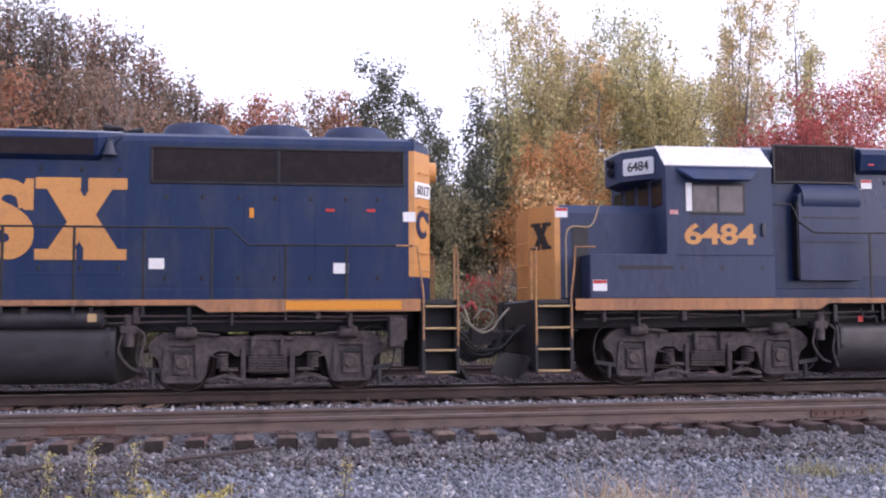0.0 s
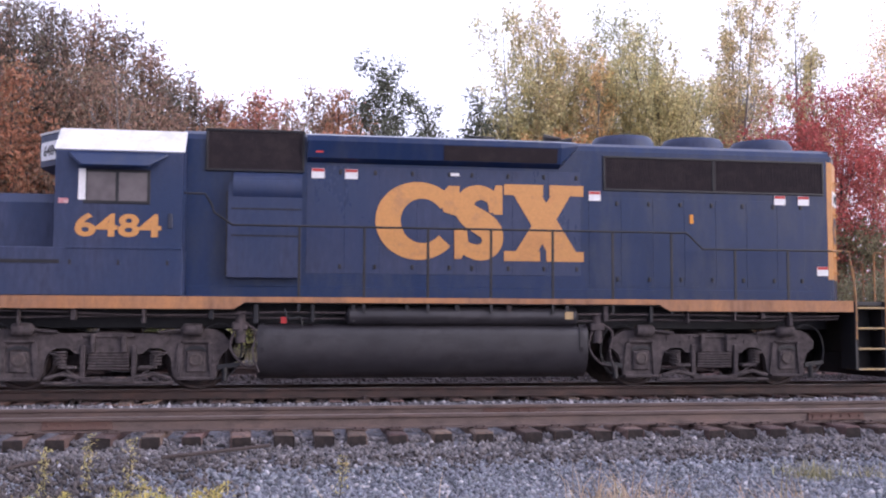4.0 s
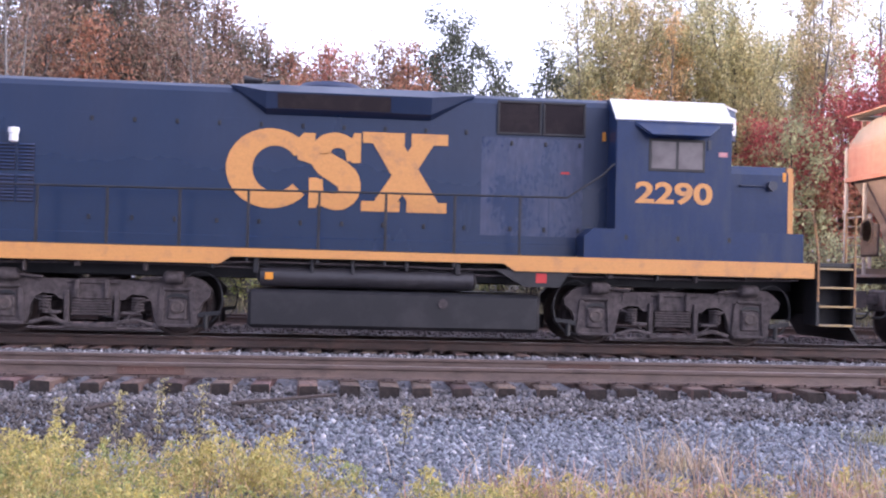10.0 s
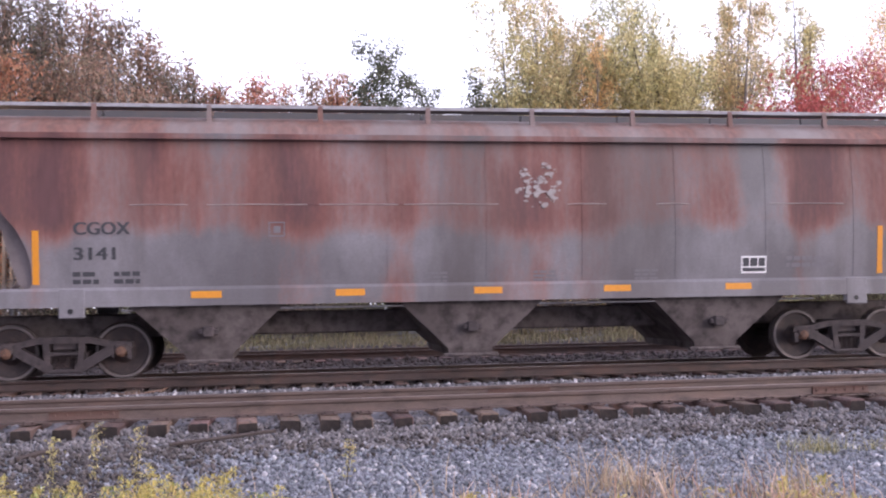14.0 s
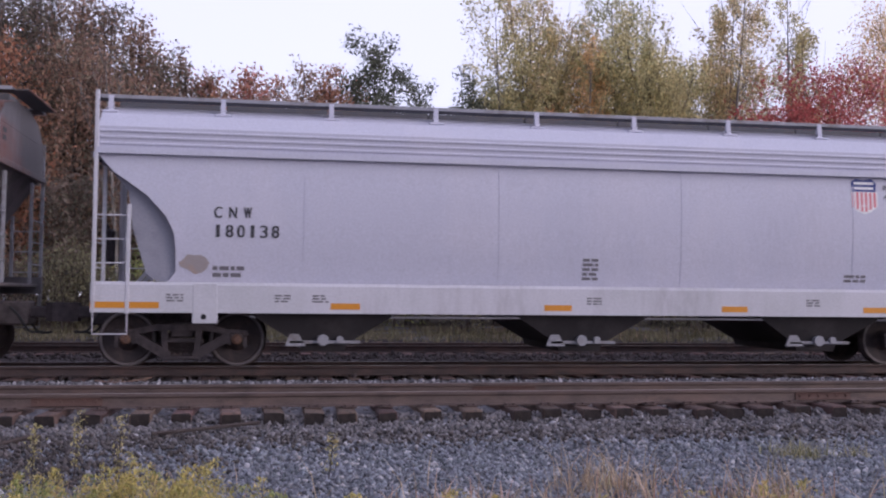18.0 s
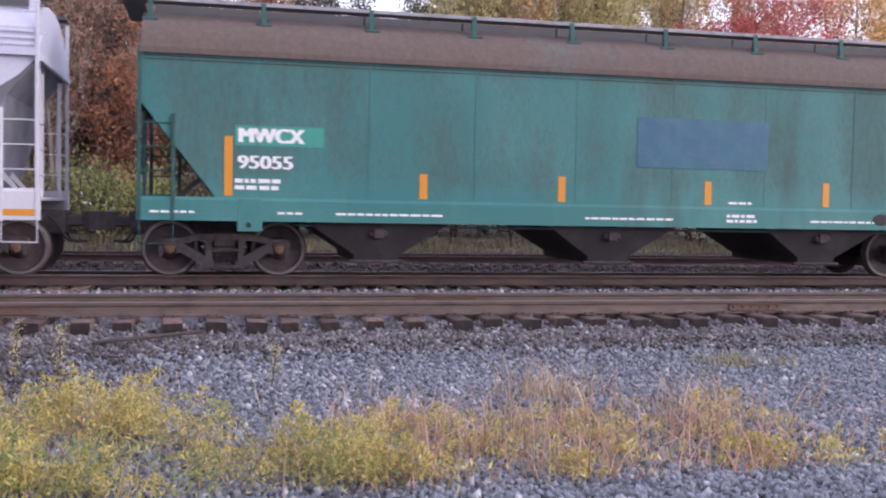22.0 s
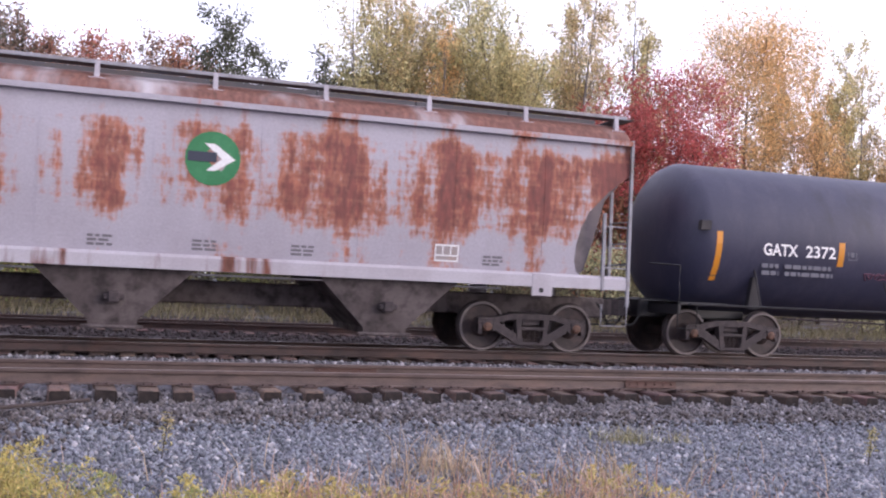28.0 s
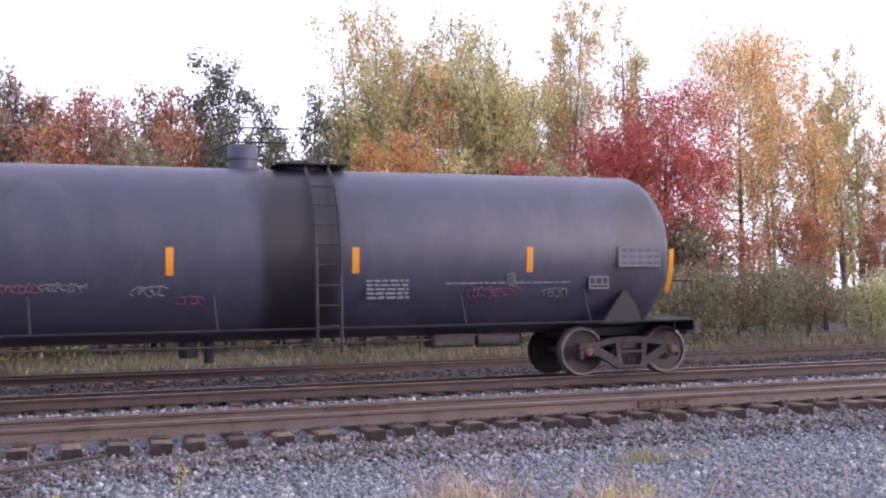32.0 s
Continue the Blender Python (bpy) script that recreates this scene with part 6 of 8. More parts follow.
for text, z, tall, pitch in (("CNW", 2.43, .18, .235), ("180138", 2.12, .20, .183)):
    for k, ch in enumerate(text):
        narrow = .045 if ch == "1" else .115
        letters("stencilled_character", ch, INK, H2, 59.62 - o2 + pitch * k + (.035 if ch == "1" else 0), z, -1.603, narrow, tall, bold=.006)
bars(H2, 59.6 - o2, 1.48, .5, .22, 2, -1.602, FAINT)
bm = solid()
pr = random.Random(9)
prism(bm, [(59.32 - o2 + .25 * math.cos(i * math.tau / 12) * pr.uniform(.75, 1.1), 1.70 + .17 * math.sin(i * math.tau / 12) * pr.uniform(.7, 1.1)) for i in range(12)], -1.602, -1.60)
part("primer_patch", bm, TAN, H2, "scuffed tan primer patch")
frame_box(H2, 71.93 - o2, 1.50, .40, .28, -1.604, INK, LABEL)
sticker(H2, 71.72 - o2, 1.62, .19, .15, -1.603, LIME, "lime_tag")
bars(H2, 71.95 - o2, 1.85, .35, .16, 2, -1.602, INK)
sticker(H2, 72.5 - o2, 1.48, .38, .38, -1.603, TAN, "repaint_patch")
bars(H2, 70.7 - o2, 1.52, .42, .16, 2, -1.602, FAINT)
bars(H2, 65.80 - o2, 1.50, .28, .40, 5, -1.602, FAINT)
bm = solid()
prism(bm, [(70.82 - o2, 3.33), (70.92 - o2, 3.40), (71.07 - o2, 3.37), (71.22 - o2, 3.40), (71.32 - o2, 3.33), (71.30 - o2, 3.16), (70.84 - o2, 3.16)], -1.604, -1.60)
em = part("shield_top", bm, SHIELD_BLUE, H2, "blue head of a shield emblem")
bm = solid()
for z in (3.20, 3.29):
    box(bm, 70.88 - o2, 71.26 - o2, -1.608, -1.603, z, z + .045)
part("shield_bar", bm, LABEL, em)
bm = solid()
prism(bm, [(70.82 - o2, 3.16), (71.34 - o2, 3.16), (71.34 - o2, 2.90), (71.22 - o2, 2.80), (71.07 - o2, 2.75), (70.94 - o2, 2.80), (70.82 - o2, 2.90)], -1.6015, -1.599)
part("shield_field", bm, LABEL, em)
for k in range(6):
    x = 70.83 - o2 + .085 * k
    bm = solid()
    dz = .10 * abs(k - 2.5) / 2.5
    prism(bm, [(x, 3.15), (x + .05, 3.15), (x + .05, 2.78 + dz), (x, 2.78 + dz)], -1.603, -1.60)
    part("shield_stripe", bm, SHIELD_RED, em)
letters("slogan", "BUILDING", FAINT, H2, 71.45 - o2, 3.20, -1.603, .60, .085, heavy=.02)
letters("slogan", "AMERICA", FAINT, H2, 71.45 - o2, 3.03, -1.603, .60, .085, heavy=.02)
for x, w in ((57.74, 1.05), (61.5, .48), (65.1, .48), (68.3, .48), (71.0, .48), (73.3, .86)):
    reflector(H2, x - o2, .97, w, .10)
for x in (60.6, 61.2, 65.85, 69.9, 72.6, 58.9, 73.0):
    bars(H2, x - o2, 1.08, .26, .14, 3, -1.636, FAINT)

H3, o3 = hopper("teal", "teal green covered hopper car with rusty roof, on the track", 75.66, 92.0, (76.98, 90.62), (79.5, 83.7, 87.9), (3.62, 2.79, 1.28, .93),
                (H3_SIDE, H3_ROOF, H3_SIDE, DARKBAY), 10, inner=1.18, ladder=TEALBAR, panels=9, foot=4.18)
bm = solid()
prism(bm, [(-1.60, 3.63), (-1.52, 3.92), (-1.28, 4.14), (-.9, 4.30), (-.4, 4.38), (.4, 4.38), (.9, 4.30), (1.28, 4.14), (1.52, 3.92), (1.60, 3.63)], 75.66 - o3, 92.0 - o3, axis="x")
part("upper_side", bm, H3_ROOF, H3, "rust-stained roof edge", smooth=True)
letters("reporting_mark", "MWCX", LABEL, H3, 77.19 - o3, 2.20, -1.603, 1.02, .23, bold=.024, label="white reporting mark")
letters("car_number", "95055", LABEL, H3, 77.17 - o3, 1.78, -1.603, .86, .21, bold=.016, label="white car number")
bars(H3, 77.12 - o3, 1.44, .75, .22, 2, -1.602, LABEL)
# two thin dark lines along the eave
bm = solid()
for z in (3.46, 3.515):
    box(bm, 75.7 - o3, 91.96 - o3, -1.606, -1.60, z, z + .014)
part("eave_seam", bm, DARKBAY, H3, "two thin dark lines under the roof edge")
sticker(H3, 77.12 - o3, 2.15, 1.42, .32, -1.6022, FRESH, "repaint_patch")
p = sticker(H3, 79.48 - o3, 2.0, .28, .28, -1.603, H3_SIDE, "data_square")
bm = solid()
lathe(bm, [(-1.642, .02), (-1.642, .10), (-1.636, .11)], 18, at=(0, 0, 0))
bmesh.ops.scale(bm, vec=(1.7, 1, 1), verts=bm.verts)
part("oval_plate", bm, DARKBAY, H3, "dark oval plate on the sill", at=(88.98 - o3, 0, 1.12))
bm = solid()
for q in ((79.48, 79.50, 2.0, 2.28), (79.74, 79.76, 2.0, 2.28), (79.50, 79.74, 2.0, 2.02), (79.50, 79.74, 2.26, 2.28), (79.55, 79.69, 2.08, 2.2)):
    box(bm, q[0] - o3, q[1] - o3, -1.606, -1.602, q[2], q[3])
part("square_outline", bm, LABEL, p)
for x, h, z in ((76.95, .95, 1.34), (80.15, .42, 1.34), (82.6, .44, 1.34), (85.37, .42, 1.34), (87.75, .44, 1.34), (90.62, .85, 1.34)):
    reflector(H3, x - o3, z, .13, h, -1.606)
sticker(H3, 84.05 - o3, 1.98, 2.55, .88, -1.606, PATCH, "repaint_patch")
frame_box(H3, 90.0 - o3, 1.42, .52, .30, -1.604, LABEL, DARKBAY)
bars(H3, 90.0 - o3, 1.84, .55, .26, 3, -1.602, LABEL)
for x, w in ((77.8, .4), (78.75, 1.85), (83.1, 1.65), (87.5, 1.5), (89.7, .3), (91.3, .5), (75.8, .7)):
    bars(H3, x - o3, 1.05, w, .06, 1, -1.636, LABEL)
bars(H3, 85.8 - o3, 1.03, .6, .18, 2, -1.636, LABEL)
bars(H3, 85.85 - o3, 1.36, .45, .07, 1, -1.603, LABEL)

H4, o4 = hopper("white", "white covered hopper car streaked with brown rust, on the track", 93.45, 110.42, (94.95, 108.81), (97.1, 101.45, 105.95), (3.95, 3.33, 1.44, 1.22),
                (H4_SIDE, H4_ROOF, H4_SILL, BAY), 10, inner=1.10, belly=(.07, .11),
                edge=((0, 3.33), (.42, 3.02), (.80, 2.63), (.95, 2.33), (1.03, 2.0), (1.04, 1.70), (.98, 1.52), (.86, 1.44)), core=((.42, 2.85), (.60, 2.2), (.80, 1.56), (.90, 1.46)))
letters("reporting_mark", "SAMX", INK, H4, 95.30 - o4, 2.42, -1.603, .98, .22, bold=.012, label="dark reporting mark")
letters("car_number", "11471", INK, H4, 95.30 - o4, 1.98, -1.603, .80, .22, bold=.012, label="dark car number")
bars(H4, 95.28 - o4, 1.62, .36, .24, 2, -1.602, INK)
bars(H4, 95.95 - o4, 1.62, .42, .24, 2, -1.602, INK)
bm = solid()
c4 = 102.85 - o4
prism(bm, [(c4 + .44 * math.cos(i * math.pi / 14), 3.04 + .44 * math.sin(i * math.pi / 14)) for i in range(28)], -1.604, -1.60)
em = part("round_emblem", bm, GREEN, H4, "round green emblem")
bm = solid()
prism(bm, [(c4 - .14, 3.28), (c4 + .02, 3.28), (c4 + .36, 3.04), (c4 + .04, 2.84), (c4 - .10, 2.84), (c4 + .14, 3.04)], -1.607, -1.603)
part("emblem_arrow", bm, LABEL, em)
bm = solid()
box(bm, c4 - .40, c4 + .06, -1.608, -1.603, 2.98, 3.14)
part("emblem_bar", bm, BELL, em)
frame_box(H4, 106.7 - o4, 1.58, .44, .30, -1.604, LABEL, TAN)
bm = solid()
for q in ((97.98, 98.0, 2.2, 2.46), (98.23, 98.25, 2.2, 2.46), (98.0, 98.23, 2.2, 2.22), (98.0, 98.23, 2.44, 2.46), (98.06, 98.17, 2.26, 2.34)):
    box(bm, q[0] - o4, q[1] - o4, -1.606, -1.602, q[2], q[3])
part("square_outline", bm, INK, H4)
sticker(H4, 94.78 - o4, 1.62, .22, .12, -1.604, LABEL, "tag")
for x in (101.0, 102.6, 104.2, 107.6):
    bars(H4, x - o4, 1.55, .38, .2, 3, -1.602, FAINT)
for car in (H1, H2, H4):
    lay_marks(car)
CARS += [H1, H2, H3, H4]


# ---- tank car ----
TANK = material("tank_black", (0.052, 0.052, 0.092), .50, vary=((0.042, 0.042, 0.075), (0.068, 0.066, 0.105)), noise_scale=.8, amount=.5, grain=25, bump=.05, stretch=(1, 1, .5))
SHELL = material("tank_shell_black", (0.052, 0.052, 0.092), .50, vary=((0.042, 0.042, 0.075), (0.068, 0.066, 0.105)), noise_scale=.8, amount=.5, grain=25, bump=.05, stretch=(1, 1, .5))
TAR = material("tar_stain", (0.016, 0.015, 0.02), .45, vary=((0.035, 0.033, 0.04),), noise_scale=1.6, amount=.6, grain=30, bump=.08, stretch=(2, 1, .3))
TANKLOW = material("tank_grime", (0.022, 0.02, 0.026), .7, vary=((0.05, 0.045, 0.05),), noise_scale=1.2, grain=30, bump=.08)
CHALK = material("chalk_white", (0.15, 0.15, 0.185), .8, bump=0)
PINK = material("chalk_pink", (0.15, 0.07, 0.11), .8, bump=0)


def spill(m, middle, reach):
    """A tarry spill round the tank under the manway, ragged and soft at its edges."""
    n, k = m.node_tree.nodes, m.node_tree.links
    b = n["Principled BSDF"]
    last = b.inputs["Base Color"].links[0].from_socket
    tc, sx, nz = n.new("ShaderNodeTexCoord"), n.new("ShaderNodeSeparateXYZ"), n.new("ShaderNodeTexNoise")
    k.new(tc.outputs["Object"], sx.inputs[0])
    mp = n.new("ShaderNodeMapping")
    mp.inputs["Scale"].default_value = (1, .4, .25)
    k.new(tc.outputs["Object"], mp.inputs[0])
    k.new(mp.outputs[0], nz.inputs["Vector"])
    nz.inputs["Scale"].default_value, nz.inputs["Detail"].default_value = 3.0, 5
    off = n.new("ShaderNodeMath")
    off.operation = "SUBTRACT"
    k.new(sx.outputs[0], off.inputs[0])
    off.inputs[1].default_value = middle
    ab = n.new("ShaderNodeMath")
    ab.operation = "ABSOLUTE"
    k.new(off.outputs[0], ab.inputs[0])
    ad = n.new("ShaderNodeMath")
    ad.operation = "MULTIPLY_ADD"
    k.new(nz.outputs[0], ad.inputs[0])
    ad.inputs[1].default_value = .7
    k.new(ab.outputs[0], ad.inputs[2])
    mr = n.new("ShaderNodeMapRange")
    mr.interpolation_type = "SMOOTHSTEP"
    mr.inputs[1].default_value, mr.inputs[2].default_value = reach + .65, reach + .15
    mr.inputs[4].default_value = .92
    k.new(ad.outputs[0], mr.inputs[0])
    mx = n.new("ShaderNodeMixRGB")
    k.new(mr.outputs[0], mx.inputs[0])
    k.new(last, mx.inputs[1])
    mx.inputs[2].default_value = (.010, .009, .013, 1)
    k.new(mx.outputs[0], b.inputs["Base Color"])


spill(SHELL, 120.75 - 119.9, .62)
sooty(SHELL, (0.024, 0.021, 0.026), .45, .56, .70, .6, .6)


def tank_car():
    x0, x1 = 111.72, 128.08
    o = (x0 + x1) / 2
    a, b = x0 - o, x1 - o
    zc, r = 2.36, 1.53
    car = thing("tank_car", "black tank car with grimy belly, last of the train", "tank car", at=(o, TRACK, 0))
    n = 48
    prof = [(a, .05), (a + .02, .5), (a + .10, .95), (a + .24, 1.25), (a + .42, 1.44), (a + .62, r), (-.4, r), (0, r), (.4, r), (b - .62, r), (b - .42, 1.44), (b - .24, 1.25), (b - .10, .95), (b - .02, .5), (b, .05)]
    bm = solid()
    lathe(bm, prof, n, axis="x", at=(0, 0, zc))
    me_part = part("tank_shell", bm, SHELL, car, "long cylindrical black tank, tar-stained below the manway", smooth=True)
    # manway dome, platform, rails
    bm = solid()
    lathe(bm, [(3.80, .27), (4.27, .27), (4.31, .24), (4.32, .02)], 20, axis="z", at=(119.97 - o, 0, 0))
    lathe(bm, [(4.05, .29), (4.09, .29)], 20, axis="z", at=(119.97 - o, 0, 0))
    part("dome", bm, TANK, car, "round valve dome on top", smooth=True)
    bm = solid()
    box(bm, 120.45 - o, 121.75 - o, -.62, .62, 3.92, 3.945, .008)
    lathe(bm, [(3.84, .42), (4.0, .42), (4.04, .34)], 20, axis="z", at=(121.0 - o, 0, 0))
    for x in (120.6, 121.4):
        rod(bm, (x - o, -.5, 3.95), (x - o, .5, 4.02), .04, 8)
    part("top_platform", bm, TANKLOW, car, "dark platform and manway cover")
    bm = solid()
    pipe(bm, [(119.5 - o, -.72, 3.95), (119.5 - o, -.72, 4.34), (119.9 - o, -.72, 4.52), (120.7 - o, -.72, 4.52)], .016)
    part("safety_rail", bm, TANKLOW, car, "thin safety rail round the dome")
    bm = solid()
    pipe(bm, [(119.5 - o, .72, 3.95), (119.5 - o, .72, 4.34), (119.9 - o, .72, 4.52), (120.9 - o, .72, 4.52)], .016)
    part("safety_rail", bm, TANKLOW, car, "thin safety rail round the dome")
    for sy in (-1, 1):
        # bent side ladder
        pts = [(0, sy * .85, 3.95)]
        for i in range(7):
            t = radians(62 - i * 9.5)
            pts.append((0, sy * (r + .12) * math.cos(t), zc + (r + .12) * math.sin(t)))
        pts += [(0, sy * 1.70, 2.2), (0, sy * 1.70, .62)]
        ld = None
        for dx in (120.95, 121.36):
            bm = solid()
            pipe(bm, [(dx - o, p[1], p[2]) for p in pts], .028, 6)
            if ld is None:
                ld = part("ladder", bm, TANKLOW, car, "dark bent side ladder")
            else:
                part("stile", bm, TANKLOW, ld)
        for k in range(9):
            z = .72 + .34 * k
            t = math.asin(max(-1, min(1, (z - zc) / (r + .12)))) if z > 2.2 else 0
            y = sy * (1.70 if z < 2.2 else (r + .12) * math.cos(t) + .05)
            bm = solid()
            rod(bm, (120.95 - o, y, z), (121.36 - o, y, z), .014, 6)
            part("rung", bm, TANKLOW, ld)
        bm = solid()
        pipe(bm, [(a + .1, sy * 1.58, 1.02), (b - .1, sy * 1.58, 1.02)], .022, 6)
        hr = part("side_rail", bm, BLACK, car, "long side handrail")
        for x in (113.4, 116.55, 119.35, 123.6, 126.0):
            bm = solid()
            pipe(bm, [(x - o, sy * 1.58, 1.02), (x - o - .05, sy * 1.40, 1.62 if x > 113.5 else 1.75)], .02, 6)
            part("rail_bracket", bm, TANKLOW, hr)
        for s, x in ((-1, a), (1, b)):
            bm = solid()
            if s < 0:
                prism(bm, [(x + 1.50, .98), (x + 1.78, .98), (x + 1.74, 1.30), (x + 1.70, 1.60), (x + 1.60, 1.60)], sy * 1.30, sy * 1.40)
            else:
                prism(bm, [(x - 1.75, .98), (x - .9, .98), (x - 1.02, 1.30), (x - 1.22, 1.58), (x - 1.30, 1.58)], sy * 1.30, sy * 1.38)
            part("saddle", bm, TANKLOW, car)
    for s, x in ((-1, a), (1, b)):
        bm = solid()
        box(bm, min(x + s * .35, x - s * 2.1), max(x + s * .35, x - s * 2.1), -.45, .45, .72, 1.10, .03)
        box(bm, min(x + s * .15, x - s * .95), max(x + s * .15, x - s * .95), -1.55, 1.55, 1.00, 1.06, .01)
        box(bm, min(x + s * .15, x + s * .08), max(x + s * .15, x + s * .08), -1.55, 1.55, .82, 1.06, .01)
        part("stub_sill", bm, BLACK, car, "black end platform and draft sill")
        coupler(car, x + s * .3, s)
        hoses(car, x + s * .15, s, RUBBER, .85, .3)
        for sy in (-1, 1):
            bm = solid()
            pipe(bm, [(x + s * .12, sy * 1.5, 1.0), (x + s * .12, sy * 1.5, .56), (x - s * .3, sy * 1.5, .56), (x - s * .3, sy * 1.5, 1.0)], .014)
            part("stirrup_step", bm, BLACK, car)
            bm = solid()
            pipe(bm, [(x + s * .1, sy * 1.5, 1.05), (x + s * .1, sy * 1.5, 1.75), (x + s * .1, sy * .4, 1.80)], .016)
            part("end_rail", bm, BLACK, car)
    bm = solid()
    lathe(bm, [(-.02, .25), (.02, .25), (.02, .21), (-.02, .21)], 20, axis="x", at=(b + .12, .5, 1.7))
    box(bm, b - .05, b + .12, .35, .65, 1.05, 1.75, .03)
    part("brake_wheel", bm, GRIME, car, "hand brake wheel")
    # belly gear
    bm = solid()
    rod(bm, (119.0 - o, 0, .55), (119.0 - o, 0, .9), .16, 12)
    rod(bm, (119.35 - o, 0, .45), (119.35 - o, 0, .9), .09, 12)
    part("bottom_outlet", bm, TANKLOW, car, "bottom outlet valve")
    bm = solid()
    box(bm, 123.2 - o, 124.0 - o, -.9, -.3, .62, .85, .04)
    rod(bm, (124.1 - o, -.7, .72), (124.9 - o, -.7, .72), .12, 12)
    pipe(bm, [(114.5 - o, -.8, .80), (119 - o, -.9, .74), (123.3 - o, -.8, .76)], .02)
    part("brake_cylinder", bm, GRIME, car, "brake cylinder, reservoir and piping")
    for x in (113.13, 127.08):
        freight_truck(car, x - o)

    # markings lie on the curved face at height z
    def face(z):
        return -math.sqrt(max(.01, r * r - (z - zc) ** 2)) - .006

    for x, z, w, h in ((112.39, 1.50, .13, .95), (115.25, 1.90, .14, .48), (118.55, 1.93, .12, .45), (121.60, 1.94, .12, .44), (124.80, 1.94, .12, .45), (127.70, 1.55, .10, .80)):
        bm = solid()
        pts = [z + h * i / 4 for i in range(5)]
        prism(bm, [(face(q), q) for q in pts] + [(face(q) + .004, q) for q in pts[::-1]], x - o, x - o + w, axis="x")
        part("reflector", bm, SAFETY, car)
    letters("reporting_mark", "GATX", LABEL, car, 113.46 - o, 2.04, face(2.16) - .002, .80, .24, heavy=.02, label="white reporting mark")
    letters("car_number", "2372", LABEL, car, 114.45 - o, 2.04, face(2.16) - .002, .72, .24, heavy=.015, label="white car number")
    bars(car, 113.46 - o, 1.66, .40, .28, 2, face(1.90) - .006, CHALK)
    bars(car, 114.0 - o, 1.66, 1.15, .28, 2, face(1.90) - .006, CHALK)
    bars(car, 121.85 - o, 1.50, .75, .36, 5, face(1.86) - .004, CHALK)
    bars(car, 123.3 - o, 1.74, 2.4, .05, 1, face(1.74) - .004, CHALK)
    bm = solid()
    box(bm, 126.62 - o, 127.5 - o, face(2.36) - .012, face(2.36) - .006, 2.02, 2.40)
    dp = part("data_panel", bm, CHALK, car, "pale stencilled data panel")
    bm = solid()
    for i in range(3):
        for k in range(5):
            box(bm, 126.68 - o + .17 * k, 126.81 - o + .17 * k, face(2.36) - .015, face(2.36) - .011, 2.06 + .12 * i, 2.12 + .12 * i)
    tagged(part("stencil", bm, TANK, dp), kind="stuff")
    frame_box(car, 126.05 - o, 1.62, .40, .24, face(1.86) - .004, CHALK, TANKLOW)
    bm = solid()
    for q in ((115.48, 115.50, 2.04, 2.26), (115.68, 115.70, 2.04, 2.26), (115.50, 115.68, 2.04, 2.06), (115.50, 115.68, 2.24, 2.26), (115.55, 115.63, 2.1, 2.2)):
        box(bm, q[0] - o, q[1] - o, face(2.1) - .006, face(2.1) - .002, q[2], q[3])
    part("square_outline", bm, CHALK, car)
    bm = solid()
    prism(bm, [(112.02 - o, 2.46), (112.24 - o, 2.46), (112.26 - o, 2.64), (112.04 - o, 2.64)], face(2.5) + .10, face(2.5) - .012)
    part("patch", bm, TANKLOW, car, "dark painted-over patch")
    # chalked scrawls
    rnd = random.Random(5)
    for x, z, w, h, mat in ((116.7, 1.68, .65, .14, CHALK), (118.05, 1.60, .5, .18, CHALK), (118.75, 1.42, .40, .20, PINK), (116.0, 1.66, .65, .16, PINK), (123.75, 1.48, .95, .22, PINK), (124.45, 1.64, .12, .34, CHALK), (125.2, 1.48, .45, .18, CHALK)):
        bm = solid()
        n = max(3, int(w / .09))
        for k in range(n):
            u, hh = x - o + w * (k + .5) / n, h * rnd.uniform(.6, 1.0)
            loop = []
            for i in range(7):
                a = rnd.uniform(-.9, .9) + i * math.tau / 7 * .9
                zz = z + h * .5 + hh * .5 * math.sin(a)
                loop.append((u + rnd.uniform(.04, .11) * math.cos(a), face(zz) - .003, zz))
            pipe(bm, bent(loop, 3), .015, 4)
        tagged(part("scrawl", bm, mat, car), "chalk scrawl on the tank side", kind="stuff")
    return car


CARS.append(tank_car())


# ---- ties, joint bars, ballast ----
rnd = random.Random(11)
TIES = [tie_mesh(k) for k in range(6)]
PLATE = solid()
box(PLATE, -.09, .09, -.17, .17, 0, .012, .003)
for sx in (-.05, .05):
    for sy in (-.1, .1):
        box(PLATE, sx - .012, sx + .012, sy - .02, sy + .02, .01, .035, .004)
PLATE = mesh_of("tie_plate", PLATE, RAIL)
for owner, lo, hi, plates in ((near_track, -9, 26, True), (train_track, -11, 27, False), (far_track, -13, 36, False)):
    x = lo
    while x < hi:
        t = new("tie", rnd.choice(TIES))
        t.parent = owner
        t.location = (x, rnd.uniform(-.06, .06), -.182 + rnd.uniform(-.012, .004))
        t.rotation_euler = (0, 0, rnd.uniform(-.05, .05))
        if plates:
            p = new("tie_plate", PLATE)
            p.parent, p.location = owner, (x, -.7525, -.181)
        x += rnd.uniform(.44, .56)


def joint(owner, x, y, z, length=.9):
    bm = solid()
    for s in (-1, 1):
        prism(bm, [(s * .012, -.135), (s * .045, -.14), (s * .03, -.10), (s * .028, -.075), (s * .036, -.05), (s * .012, -.045)], 0, length, axis="x")
    for k in range(6):
        rod(bm, (length * (k + .5) / 6, -.055, -.09), (length * (k + .5) / 6, .055, -.09), .018, 8)
    part("joint_bar", bm, RUSTY, owner, "rust-orange rail joint bar", at=(x, y, z))


